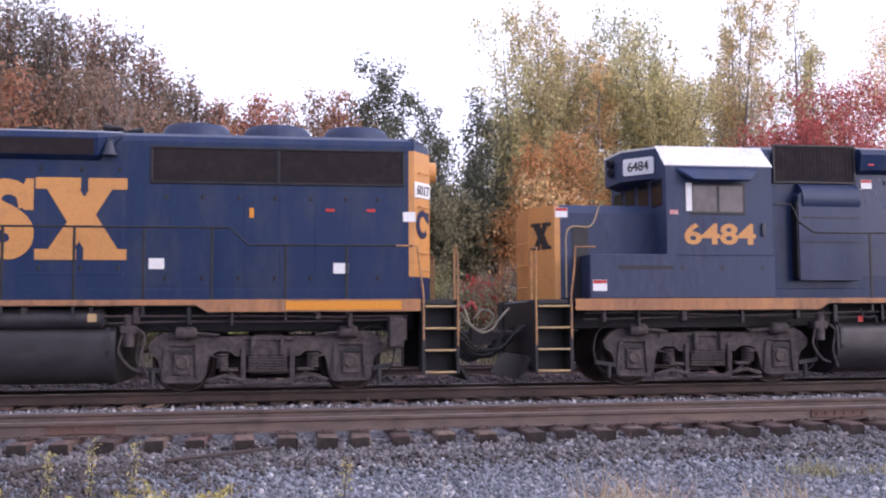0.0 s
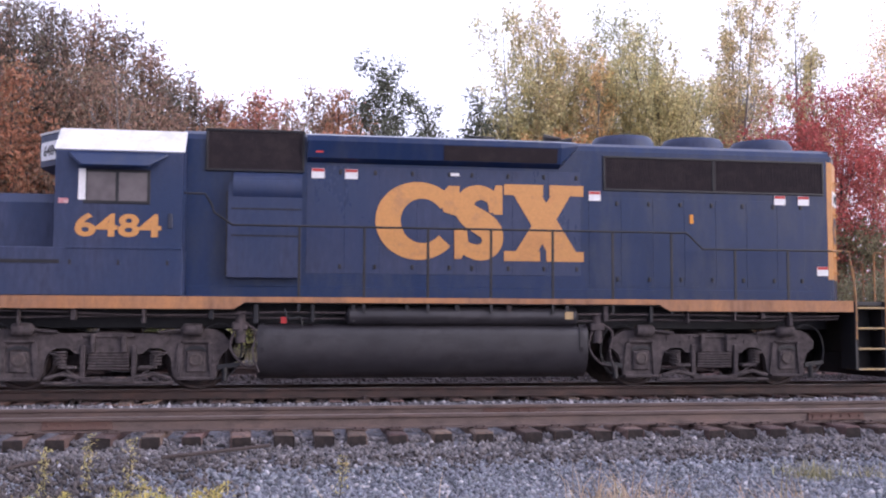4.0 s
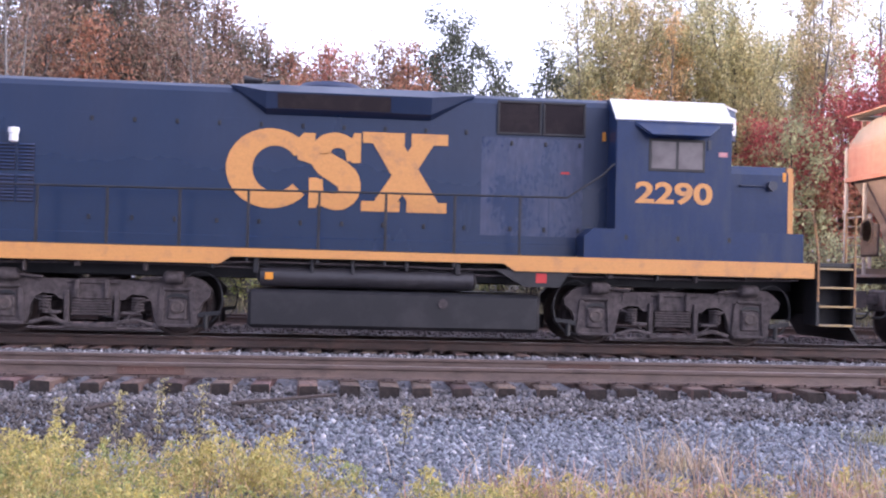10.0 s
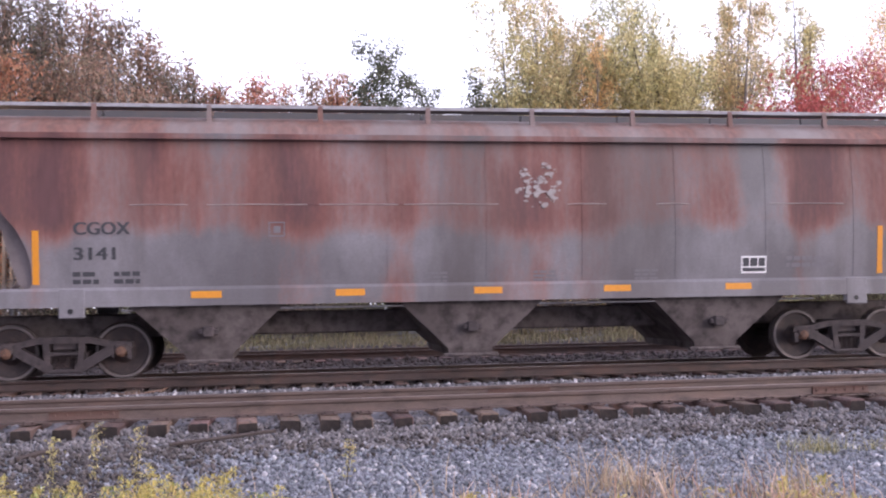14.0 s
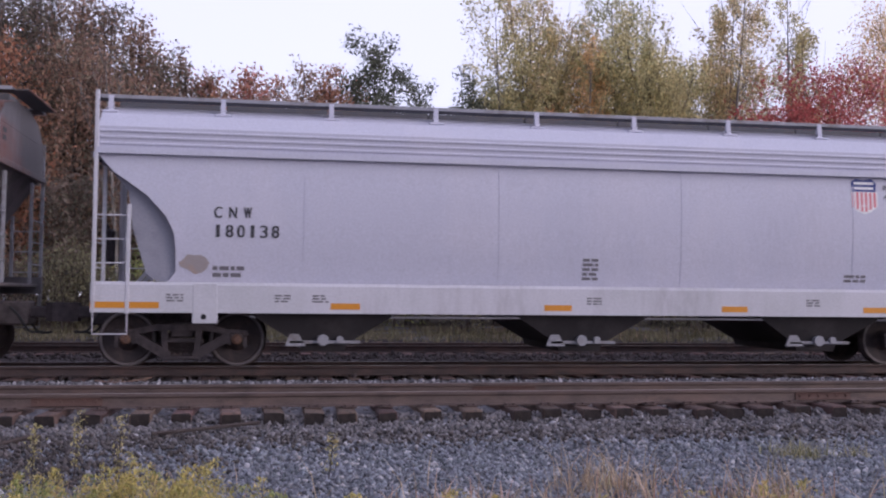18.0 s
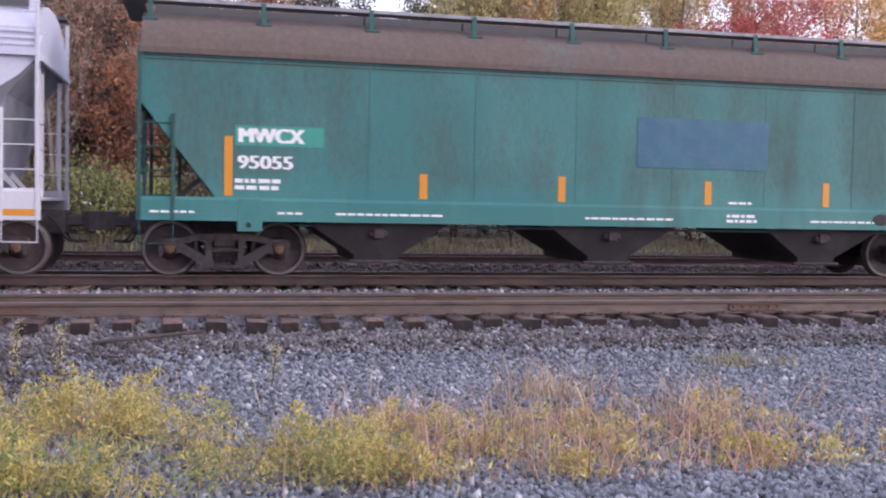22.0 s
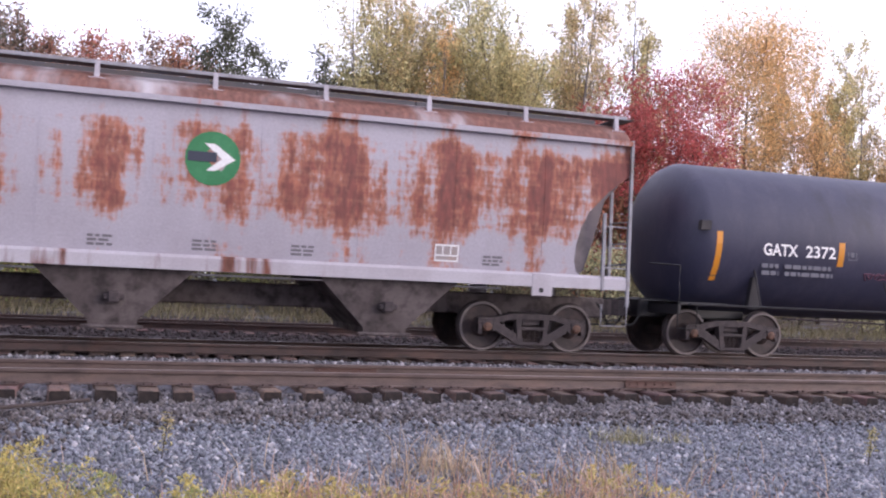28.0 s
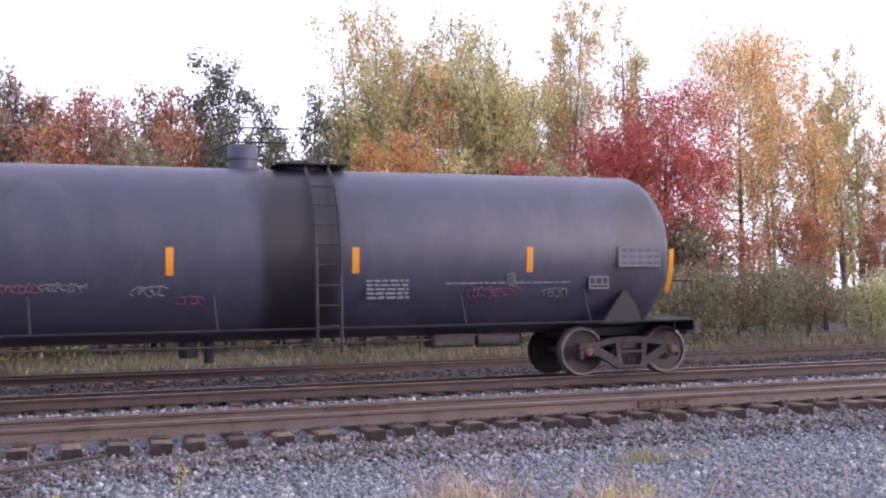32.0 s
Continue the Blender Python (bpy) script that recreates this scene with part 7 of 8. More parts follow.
RUSTY = material("fresh_rust", (0.115, 0.068, 0.056), .8, vary=((0.12, 0.06, 0.05),), noise_scale=5, grain=40, bump=.2)
joint(near_track, 2.85, .7525, -.025)
joint(near_track, -2.75, -.7525, 0, .8)
joint(near_track, 6.95, -.7525, 0, .8)

STONE = BALLAST
REED = material("reed_stalk", (0.26, 0.16, 0.12), .9, vary=((0.2, 0.12, 0.1),), noise_scale=9, grain=60, bump=.2)
GREYSTONE = material("grey_stone", (0.145, 0.142, 0.16), .92, vary=((0.21, 0.205, 0.22),), noise_scale=9, grain=60, bump=.3, by="island", spread=.5)
# brown stone whose colour also holds the shade beneath the cars
DARKSTONE = material("oily_stone", (0.052, 0.040, 0.041), .95, vary=((0.085, 0.067, 0.066),), noise_scale=9, grain=60, bump=.3, by="island", spread=.5)
PALE = material("pale_stone", (0.42, 0.41, 0.44), .85, vary=((0.42, 0.40, 0.42),), noise_scale=9, grain=60, bump=.2, by="island", spread=.3)
DIRTY = material("dirty_stone", (0.150, 0.138, 0.145), .95, vary=((0.21, 0.195, 0.20),), noise_scale=9, grain=60, bump=.3, by="island", spread=.5)


def stones(name, n, ylo, yhi, r0, r1, mat, label, seed, lift=0.0, fan=1.0, keep=None):
    """Loose crushed stone: many small uneven octahedra lying on the ground."""
    g = np.random.default_rng(seed)
    y = g.uniform(ylo, yhi, n)
    x = g.uniform(-.30, 1.12, n) * y * fan - .6
    if keep:
        m = keep(x, y, g)
        x, y = x[m], y[m]
        n = len(x)
    r = r0 + (r1 - r0) * g.random(n) ** 1.6
    z = height(x, y) + r * g.uniform(.1, .6, n) + lift
    base = np.array([(1, 0, 0), (-1, 0, 0), (0, 1, 0), (0, -1, 0), (0, 0, 1), (0, 0, -1)], float)
    v = base[None] * (r[:, None] * g.uniform(.65, 1.35, (n, 6)))[..., None]
    v += g.normal(0, .28, (n, 6, 3)) * r[:, None, None]
    a = g.uniform(0, math.tau, n)
    b = g.uniform(-.9, .9, n)
    c, s = np.cos(a)[:, None], np.sin(a)[:, None]
    v = np.stack([v[..., 0] * c - v[..., 1] * s, v[..., 0] * s + v[..., 1] * c, v[..., 2]], -1)
    c, s = np.cos(b)[:, None], np.sin(b)[:, None]
    v = np.stack([v[..., 0], v[..., 1] * c - v[..., 2] * s, v[..., 1] * s + v[..., 2] * c], -1)
    v += np.stack([x, y, z], -1)[:, None]
    f = np.array([(0, 2, 4), (2, 1, 4), (1, 3, 4), (3, 0, 4), (2, 0, 5), (1, 2, 5), (3, 1, 5), (0, 3, 5)])
    f = (np.arange(n)[:, None, None] * 6 + f[None]).reshape(-1, 3)
    ob = new(name, cloud(name, v.reshape(-1, 3), f, mat))
    return tagged(ob, label, "ballast", kind="stuff")


def off_ties(x, y, g):
    return (np.abs(y - 12.5) > .09) & (np.abs(y - 14.0) > .09)


stones("ballast", 70000, 5.2, 11.25, .013, .033, STONE, "loose blue-grey crushed stone beside the track", 1)
EARTHY = material("earthy_stone", (0.098, 0.084, 0.083), .95, vary=((0.15, 0.13, 0.13), (0.06, 0.05, 0.048)), noise_scale=9, grain=60, bump=.3, by="island", spread=.5)


def mound(x, y, g):
    """Where brown earthy stone lies over the blue-grey: mostly low on the shoulder towards -x."""
    side = np.clip((-.2 - x) / 2.4, 0, 1) * np.clip((y - 8.9) / .9, 0, 1) + .35 * np.clip((y - 10.6) / .6, 0, 1)
    return g.random(len(x)) < side * (.45 + .55 * np.sin(x * 2.1 + 1.2 * y) ** 2)


stones("earthy_ballast", 24000, 8.9, 11.5, .013, .036, EARTHY, "brown earthy stones on the track shoulder", 9, .03, keep=mound)
stones("pale_stones", 3500, 5.5, 12.2, .016, .04, PALE, "scattered pale stones in the ballast", 2)
stones("dirty_ballast", 12500, 11.05, 12.3, .016, .042, DIRTY, "brown dirty ballast against the tie ends", 3, keep=off_ties)
stones("crib_ballast", 9000, 12.1, 14.7, .02, .05, DIRTY, "dirty ballast between the ties", 4, -.03, keep=off_ties)
stones("middle_ballast", 16000, 14.4, 16.9, .018, .042, GREYSTONE, "grey ballast between the two tracks", 5)
stones("pale_middle_stones", 900, 14.9, 16.3, .016, .042, PALE, "bright pale stones between the two tracks", 6, .02)
stones("track_ballast", 9000, 16.9, 24.0, .03, .07, DARKSTONE, "dark ballast under the train and beyond", 7)
stones("far_ballast", 9000, 23.0, 29.5, .03, .08, DARKSTONE, "dark ballast of the far track", 8)

WOODGREY = material("weathered_wood", (0.062, 0.047, 0.045), .9, vary=((0.09, 0.075, 0.07),), noise_scale=5, grain=60, bump=.5, stretch=(.3, 1, 1))
bm = solid()
pipe(bm, [(-1.25, 11.35, -.33), (-.8, 11.5, -.31), (-.45, 11.62, -.29), (-.1, 11.75, -.27)], .024, 6)
lone("stick", bm, WOODGREY, "weathered grey wooden stick lying on the ballast", "stick")
bm = solid()
pipe(bm, [(-2.75, 11.0, -.38), (-2.55, 11.15, -.34), (-2.38, 11.25, -.33)], .03, 6)
lone("stick", bm, WOODGREY, "short pale broken stick lying on ballast", "stick")
bm = solid()
pipe(bm, bent([(-2.55, 15.6, -.10), (-2.3, 15.55, -.12), (-1.95, 15.6, -.10), (-1.75, 15.7, -.06)]), .007, 5)
lone("straw_stalk", bm, REED, "dry reddish stalk lying between the tracks", "straw")


# ---- plants ----
def leafy(name, colours, rough=.6, see=.5, spread=.42):
    """Leaves: two or three colours from leaf to leaf, letting some light through."""
    m = bpy.data.materials.new(name)
    m.use_nodes = True
    n, k = m.node_tree.nodes, m.node_tree.links
    b = n["Principled BSDF"]
    b.inputs["Roughness"].default_value = rough
    b.inputs["Specular IOR Level"].default_value = .25
    geo = n.new("ShaderNodeNewGeometry")
    tc = n.new("ShaderNodeTexCoord")
    nz = n.new("ShaderNodeTexNoise")
    nz.inputs["Scale"].default_value, nz.inputs["Detail"].default_value = .55, 3
    k.new(tc.outputs["Object"], nz.inputs["Vector"])
    ad = n.new("ShaderNodeMath")
    ad.operation = "MULTIPLY_ADD"
    ad.inputs[1].default_value, ad.inputs[2].default_value = .55, -.28
    k.new(geo.outputs["Random Per Island"], ad.inputs[0])
    su = n.new("ShaderNodeMath")
    k.new(ad.outputs[0], su.inputs[0])
    k.new(nz.outputs[0], su.inputs[1])
    rp = n.new("ShaderNodeValToRGB")
    e = rp.color_ramp.elements
    e[0].position, e[0].color = .25, (*colours[0], 1)
    e[1].position, e[1].color = .75, (*colours[-1], 1)
    if len(colours) > 2:
        q = e.new(.5)
        q.color = (*colours[1], 1)
    k.new(su.outputs[0], rp.inputs[0])
    fr = n.new("ShaderNodeMath")
    fr.operation = "MULTIPLY"
    fr.inputs[1].default_value = 13.7
    k.new(geo.outputs["Random Per Island"], fr.inputs[0])
    f2 = n.new("ShaderNodeMath")
    f2.operation = "FRACT"
    k.new(fr.outputs[0], f2.inputs[0])
    mr = n.new("ShaderNodeMapRange")
    mr.inputs[3].default_value, mr.inputs[4].default_value = 1 - spread, 1 + spread
    k.new(f2.outputs[0], mr.inputs[0])
    hs = n.new("ShaderNodeHueSaturation")
    k.new(mr.outputs[0], hs.inputs["Value"])
    k.new(rp.outputs[0], hs.inputs["Color"])
    k.new(hs.outputs[0], b.inputs["Base Color"])
    tr = n.new("ShaderNodeBsdfTranslucent")
    k.new(hs.outputs[0], tr.inputs[0])
    mx = n.new("ShaderNodeMixShader")
    mx.inputs[0].default_value = see
    k.new(b.outputs[0], mx.inputs[1])
    k.new(tr.outputs[0], mx.inputs[2])
    k.new(mx.outputs[0], n["Material Output"].inputs[0])
    return m


LEAF = {
    "brown": leafy("leaf_brown", ((.35, .24, .195), (.45, .28, .20), (.30, .26, .19))),
    "dark": leafy("leaf_dark", ((.24, .205, .175), (.30, .225, .185), (.21, .215, .16))),
    "rust": leafy("leaf_rust", ((.58, .29, .18), (.50, .24, .155), (.40, .27, .165))),
    "redrust": leafy("leaf_redrust", ((.58, .24, .185), (.47, .205, .16), (.38, .25, .165))),
    "orange": leafy("leaf_orange", ((.74, .41, .19), (.64, .35, .17), (.54, .37, .18))),
    "gold": leafy("leaf_gold", ((.84, .62, .33), (.80, .54, .27), (.70, .56, .31))),
    "olive": leafy("leaf_olive", ((.66, .60, .335), (.76, .66, .375), (.55, .53, .30))),
    "green": leafy("leaf_green", ((.51, .51, .295), (.61, .58, .335), (.43, .44, .26))),
    "tan": leafy("leaf_tan", ((.70, .61, .37), (.75, .58, .36), (.61, .56, .33))),
    "red": leafy("leaf_red", ((.64, .175, .165), (.54, .14, .14), (.54, .22, .18))),
    "scarlet": leafy("leaf_scarlet", ((.62, .10, .09), (.52, .09, .08), (.50, .16, .11))),
    "pine": leafy("needle", ((.135, .145, .105), (.18, .185, .135), (.11, .12, .09)), see=.3),
    "grass": leafy("dark_grass", ((.22, .21, .12), (.29, .25, .15), (.17, .165, .10)), see=.3),
    "scrub": leafy("leaf_scrub", ((.29, .27, .17), (.24, .23, .145), (.34, .30, .18))),
    "weed": leafy("weed_leaf", ((.62, .51, .17), (.46, .43, .16), (.64, .49, .22)), see=.4),
    "weedgreen": leafy("weed_green", ((.26, .31, .13), (.36, .38, .14), (.44, .40, .16)), see=.4),
    "tuft": leafy("tuft_blade", ((.33, .32, .18), (.40, .35, .21), (.28, .28, .16)), see=.3),
    "pinkstraw": leafy("pink_straw_blade", ((.60, .38, .28), (.46, .25, .19), (.62, .46, .36)), see=.3),
    "stalk": leafy("stalk_leaf", ((.50, .44, .20), (.42, .39, .19), (.54, .43, .23)), see=.4),
    "straw": leafy("straw_blade", ((.54, .42, .28), (.50, .35, .25), (.42, .36, .21)), see=.3),
}
BARK = material("bark", (.085, .07, .065), .95, vary=((.13, .115, .105),), noise_scale=3, grain=20, bump=.6, stretch=(1, 1, .25))
PALEBARK = material("pale_bark", (.26, .24, .23), .95, vary=((.16, .145, .14),), noise_scale=3, grain=20, bump=.5, stretch=(1, 1, .25))


def quads(c, size, g, long=.6, up=0.0):
    """Small leaf blades at the points c, turned at random; up tips them towards the sky."""
    n = len(c)
    u = g.normal(0, 1, (n, 3))
    u[:, 2] += up
    u /= np.linalg.norm(u, axis=1)[:, None]
    w = np.cross(u, g.normal(0, 1, (n, 3)))
    w /= np.linalg.norm(w, axis=1)[:, None]
    s = size * g.uniform(.55, 1.3, n)[:, None]
    v = np.stack([c - u * s, c + w * s * long, c + u * s, c - w * s * long], 1)
    return v.reshape(-1, 3), np.arange(4 * n).reshape(-1, 4)


def slivers(c, size, g, long=.6, up=0.0):
    """Pointed leaves, one triangle each, for the crowns."""
    v, f = quads(c, size, g, long, up)
    v = v.reshape(-1, 4, 3)
    mid = v.mean(1, keepdims=True)
    v = np.stack([v[:, 0] * .5 + v[:, 1] * .75 - mid[:, 0] * .25, v[:, 2] * 1.15 - mid[:, 0] * .15, v[:, 0] * .5 + v[:, 3] * .75 - mid[:, 0] * .25], 1)
    return v.reshape(-1, 3), np.arange(3 * len(c)).reshape(-1, 3)


def limb_mesh(paths, mat, sides=5):
    """Tapered limbs from lists of (point, radius)."""
    verts, faces = [], []
    for path in paths:
        k0 = len(verts)
        sides = 3 if len(path) == 2 else 5
        for i, (p, r) in enumerate(path):
            d = (path[min(i + 1, len(path) - 1)][0] - path[max(i - 1, 0)][0])
            d = d / (np.linalg.norm(d) + 1e-9)
            u = np.cross(d, (.3, .9, .1))
            u /= np.linalg.norm(u)
            w = np.cross(d, u)
            for j in range(sides):
                a = math.tau * j / sides
                verts.append(p + (u * math.cos(a) + w * math.sin(a)) * r)
        for i in range(len(path) - 1):
            for j in range(sides):
                q = k0 + i * sides
                faces.append((q + j, q + (j + 1) % sides, q + sides + (j + 1) % sides, q + sides + j))
    return cloud("trunk", np.array(verts), np.array(faces), mat)


SHAPES = {
    "round": lambda u: math.sin(math.pi * min(1, .12 + .88 * u)) ** .55 if u < .97 else .25,
    "column": lambda u: .55 + .45 * math.sin(math.pi * min(1, .1 + .85 * u)) if u < .9 else .4,
    "spread": lambda u: (.55 + .45 * u) if u < .55 else max(.2, 1 - ((u - .55) / .5) ** 2 * .9),
    "spire": lambda u: .16 + .84 * (1 - u) ** .6,
    "pine": lambda u: (1.0 - .3 * u) * (.72 + .28 * math.sin(u * 19)),
}


def tree(label, x, y, top, wide, leaf, shape="round", n=5200, low=.22, size=.105, seed=0, sparse=.0, bark=None, limbs=34, group="trees at the edge of the wood", rise=.6, category="tree", name="tree", clump=.27, stems=1, twig=.34):
    """One tree: a tapered, slightly crooked trunk with limbs and twigs, and a crown of small separate leaves gathered round the twigs."""
    g = np.random.default_rng(seed * 7919 + 13)
    z0 = float(height(x, y)) - .05
    tall = top - z0
    t = thing(name, label, category, group, at=(x, y, z0))
    paths, centres, weight = [], [], []
    for stem in range(stems):
        lean = g.normal(0, .03, 2) + (0 if stems == 1 else (stem - (stems - 1) / 2) * .10)
        hgt = tall * (1 if stem == 0 else g.uniform(.75, .98))
        spine = []
        for i in range(9):
            u = i / 8
            spine.append((np.array([lean[0] * hgt * u + .09 * math.sin(3 * u + seed + stem), lean[1] * hgt * u * .5 + .06 * math.sin(4 * u + seed), hgt * u * .97]), max(.012, (.010 * tall + .025) * (1 - u) ** .8 / stems ** .4)))
        paths.append(spine)
        zs = np.array([p[0] for p in spine])
        for i in range(max(6, limbs // stems)):
            u = (i + g.random()) / max(6, limbs // stems)
            h = low + (1 - low) * u * .98
            start = np.array([np.interp(h * hgt, zs[:, 2] / .97, zs[:, k]) for k in range(3)])
            a = i * 2.39996 + g.uniform(-.6, .6)
            ln = wide / 2 * SHAPES[shape](u) * g.uniform(.62, 1.12) / (1 if stems == 1 else 1.25)
            d = np.array([math.cos(a), math.sin(a), 0])
            up = rise * g.uniform(.6, 1.3)
            limb = []
            for j in range(5):
                q = j / 4
                limb.append((start + d * ln * q + np.array([0, 0, up * ln * q ** 1.4]) + g.normal(0, .03, 3) * q * ln, max(.008, .028 * (1 - q) * (1.2 - u) * tall / 10)))
            paths.append(limb)
            for j in range(4):
                q = .35 + .65 * (j + g.random()) / 4
                k = int(min(3, q * 4))
                p = limb[k][0] + (limb[k + 1][0] - limb[k][0]) * (q * 4 - k)
                e = p + g.normal(0, .5, 3) * ln * .30 + np.array([0, 0, twig * ln + .15])
                paths.append([(p, .011), (e, .004)])
                if g.random() > sparse:
                    centres.append((p, e + (e - p) * .25))
                    weight.append(.12 + ln)
    trunk = new("trunk", limb_mesh(paths, bark or BARK))
    trunk.parent = t
    top = spine[-1][0]
    for i in range(5):
        weight.append(.22)
        centres.append((top - np.array([0, 0, .9]), top + np.array([*g.normal(0, .25, 2), .25 * i - .7])))
    c = np.array(centres)
    heavy = g.uniform(.4, 1.6, len(c)) * np.array(weight) ** 1.3
    pick = g.choice(len(c), n, p=heavy / heavy.sum())
    q = g.uniform(0, 1, n)[:, None]
    spot = c[pick, 0] * (1 - q) + c[pick, 1] * q
    pts = spot + np.clip(g.normal(0, 1, (n, 3)), -1.7, 1.7) * (clump * max(wide, 3.4) / 4.5) * np.array([1, 1, .9])
    pts = pts[pts[:, 2] > .2]
    v, f = slivers(pts, size * 1.12, g, .6, .55)
    crown = new("crown", cloud("crown", v, f, LEAF[leaf]))
    crown.parent = t
    return t


def woods():
    oak, k = "round", 0
    words = {"brown": "tall oak with dull brown autumn leaves", "dark": "tall tree with dark brownish-green leaves", "rust": "tree with rust-orange autumn leaves", "redrust": "tree with reddish rust-coloured leaves",
             "olive": "tree with olive yellow-green leaves", "gold": "tree with golden-orange autumn leaves", "green": "tall tree with olive-green leaves", "orange": "small tree with bright orange leaves",
             "tan": "tall slender tree with pale tan leaves", "red": "maple with crimson red leaves", "scrub": "low grey-green bush", "pine": "dark green pine with layered branches"}
    # oaks that fall away towards the clearing, then the lower russet trees
    wall = [(-23.5, 43, 13.2, 5.4, "dark"), (-20.6, 41, 12.9, 5.2, "brown"), (-18.2, 43, 13.8, 5.2, "dark"), (-16.2, 41, 13.3, 4.8, "brown"), (-14.4, 43, 14.4, 5.0, "dark"), (-12.6, 41.5, 13.7, 4.6, "brown"),
            (-11.0, 43, 14.3, 4.6, "dark"), (-9.4, 42, 14.3, 4.2, "dark"), (-8.0, 42, 13.5, 3.8, "brown"), (-6.5, 42, 13.2, 3.4, "dark"), (-5.4, 42.5, 12.0, 3.0, "brown"), (-4.2, 42, 11.1, 2.8, "dark"), (-3.2, 42, 10.2, 2.6, "brown"),
            (-11.6, 38, 10.6, 3.6, "brown"), (-9.5, 37.5, 10.4, 3.0, "rust"), (-7.2, 39, 10.6, 4.0, "brown"), (-13.9, 38, 10.4, 4.0, "brown"), (-5.0, 39, 9.2, 3.4, "brown"), (-16.6, 38, 10.6, 4.2, "dark"), (-19.2, 38, 10.4, 4.2, "brown"),
            (-2.3, 42, 10.4, 2.4, "redrust"), (-1.2, 42, 10.7, 2.4, "redrust"), (-.2, 43, 10.4, 2.4, "rust"), (1.0, 42, 11.0, 2.4, "brown"), (2.0, 42.5, 11.1, 2.2, "rust"), (3.0, 43, 10.7, 2.2, "rust"),
            (-1.8, 39, 8.6, 3.0, "rust"), (.2, 39.5, 8.8, 3.0, "brown"), (2.6, 39.5, 8.8, 2.8, "rust"), (9.2, 43, 10.3, 2.8, "olive")]
    more = random.Random(8)
    wall += [(x + more.uniform(.4, .9), y + 1.4, top - more.uniform(.2, 1.1), w * .8, more.choice((leaf, leaf, "brown" if x < -3 else "rust"))) for x, y, top, w, leaf in wall if y > 40 and x < 3.5]
    wall += [(-17.2 + 1.15 * q, 42.6, (14.4 if q < 8 else 13.9 - .62 * (q - 8)) + more.uniform(-.3, .35), 1.1, more.choice(("dark", "brown"))) for q in range(13)]
    for x, y, top, w, leaf in wall:
        k += 1
        tree(words[leaf] + " at the wood's edge", x, y, top, w * 1.6, leaf, "spire", n=int(2300 * min(w, 4.6)), seed=k, low=.08, size=.092, limbs=48, rise=.8, clump=.2, twig=.5)
    # the olive and tan birches of the middle, the tall sparse poplars beside them
    birch = [(15.4, 43, 15.0, 3.0, "green", .0), (17.0, 42.5, 13.9, 2.6, "olive", .0), (17.7, 44, 13.2, 2.4, "green", .0), (13.2, 41, 12.7, 1.3, "gold", .1), (11.6, 42, 11.6, 2.8, "olive", .0), (14.6, 41.5, 12.0, 2.6, "olive", .0), (16.2, 40.5, 11.2, 3.0, "olive", .0), (10.3, 43, 10.8, 2.4, "green", .0), (19.0, 43, 11.0, 2.4, "green", .1),
             (10.4, 42.5, 14.3, 2.8, "olive", .12), (12.0, 43, 14.9, 2.8, "tan", .12), (13.0, 44, 14.6, 2.2, "olive", .2),
             (19.9, 42.5, 16.3, 3.4, "tan", .42), (21.4, 43.5, 16.6, 2.6, "olive", .5), (23.6, 43, 16.2, 3.0, "olive", .5), (21.0, 44, 13.2, 2.4, "tan", .4), (25.0, 43, 13.6, 2.2, "olive", .3),
             (31.9, 43, 13.4, 2.8, "tan", .45), (34.0, 42, 12.8, 2.6, "gold", .35), (35.4, 42, 14.5, 2.6, "olive", .20), (37.4, 43, 13.8, 2.8, "tan", .45), (39.8, 42, 13.4, 3.2, "gold", .3), (42.6, 43, 13.6, 3.4, "olive", .3)]
    for x, y, top, w, leaf, sp in birch:
        k += 1
        tree(words[leaf] + (", sparse crown" if sp else " among the birches"), x, y, top, w * (1.75 if sp < .2 else 1.3), leaf, "column", n=int((5000 if sp < .2 else 5200) * w * (1 - sp * .8)), seed=k, sparse=sp, limbs=60, rise=1.3, bark=PALEBARK if sp else BARK, low=.18, stems=2, clump=.17, size=.082, twig=.5)
    for x, y, top, w, n in ((29.4, 42, 13.7, 8.8, 38000), (32.6, 40, 9.6, 3.6, 7000), (37.8, 39.5, 9.0, 4.0, 7000)):
        k += 1
        tree(words["gold"] + " over a dark trunk", x, y, top, w, "gold", "spread", n=n, seed=k, low=.34, size=.07, limbs=60, rise=.55, clump=.26, sparse=.08)
    for x, y, top, w, n in ((4.7, 42, 12.0, 3.9, 11500), (6.5, 42, 10.4, 2.6, 6000), (8.0, 42, 11.1, 2.0, 3600)):
        k += 1
        tree(words["pine"], x, y, top, w, "pine", "pine", n=n, seed=k, limbs=44, rise=.45, low=.3, clump=.27, size=.085, twig=.2, stems=1)
    for x, top, w in ((4.2, 9.0, 3.2), (6.0, 8.6, 3.2), (7.8, 8.4, 2.8), (5.2, 6.4, 3.4), (7.2, 6.0, 3.0)):
        k += 1
        tree(words["pine"] + " in the thicket", x, 40.5 - w * .5, top, w, "pine", oak, n=7500, low=.06, seed=k, size=.075, rise=.5, limbs=40, clump=.26)
    for x, y, top, w in ((22.4, 38, 10.7, 3.8), (19.2, 38, 8.4, 3.4), (24.6, 38.3, 8.4, 2.6), (16.8, 38.5, 7.2, 2.8), (21.0, 37.5, 9.0, 3.0)):
        k += 1
        tree(words["red"] + " before the taller trees", x, y, top, w * 1.4, "red", "spread", n=int(3400 * w), seed=k, low=.12, rise=.7, size=.075, limbs=54, clump=.25)
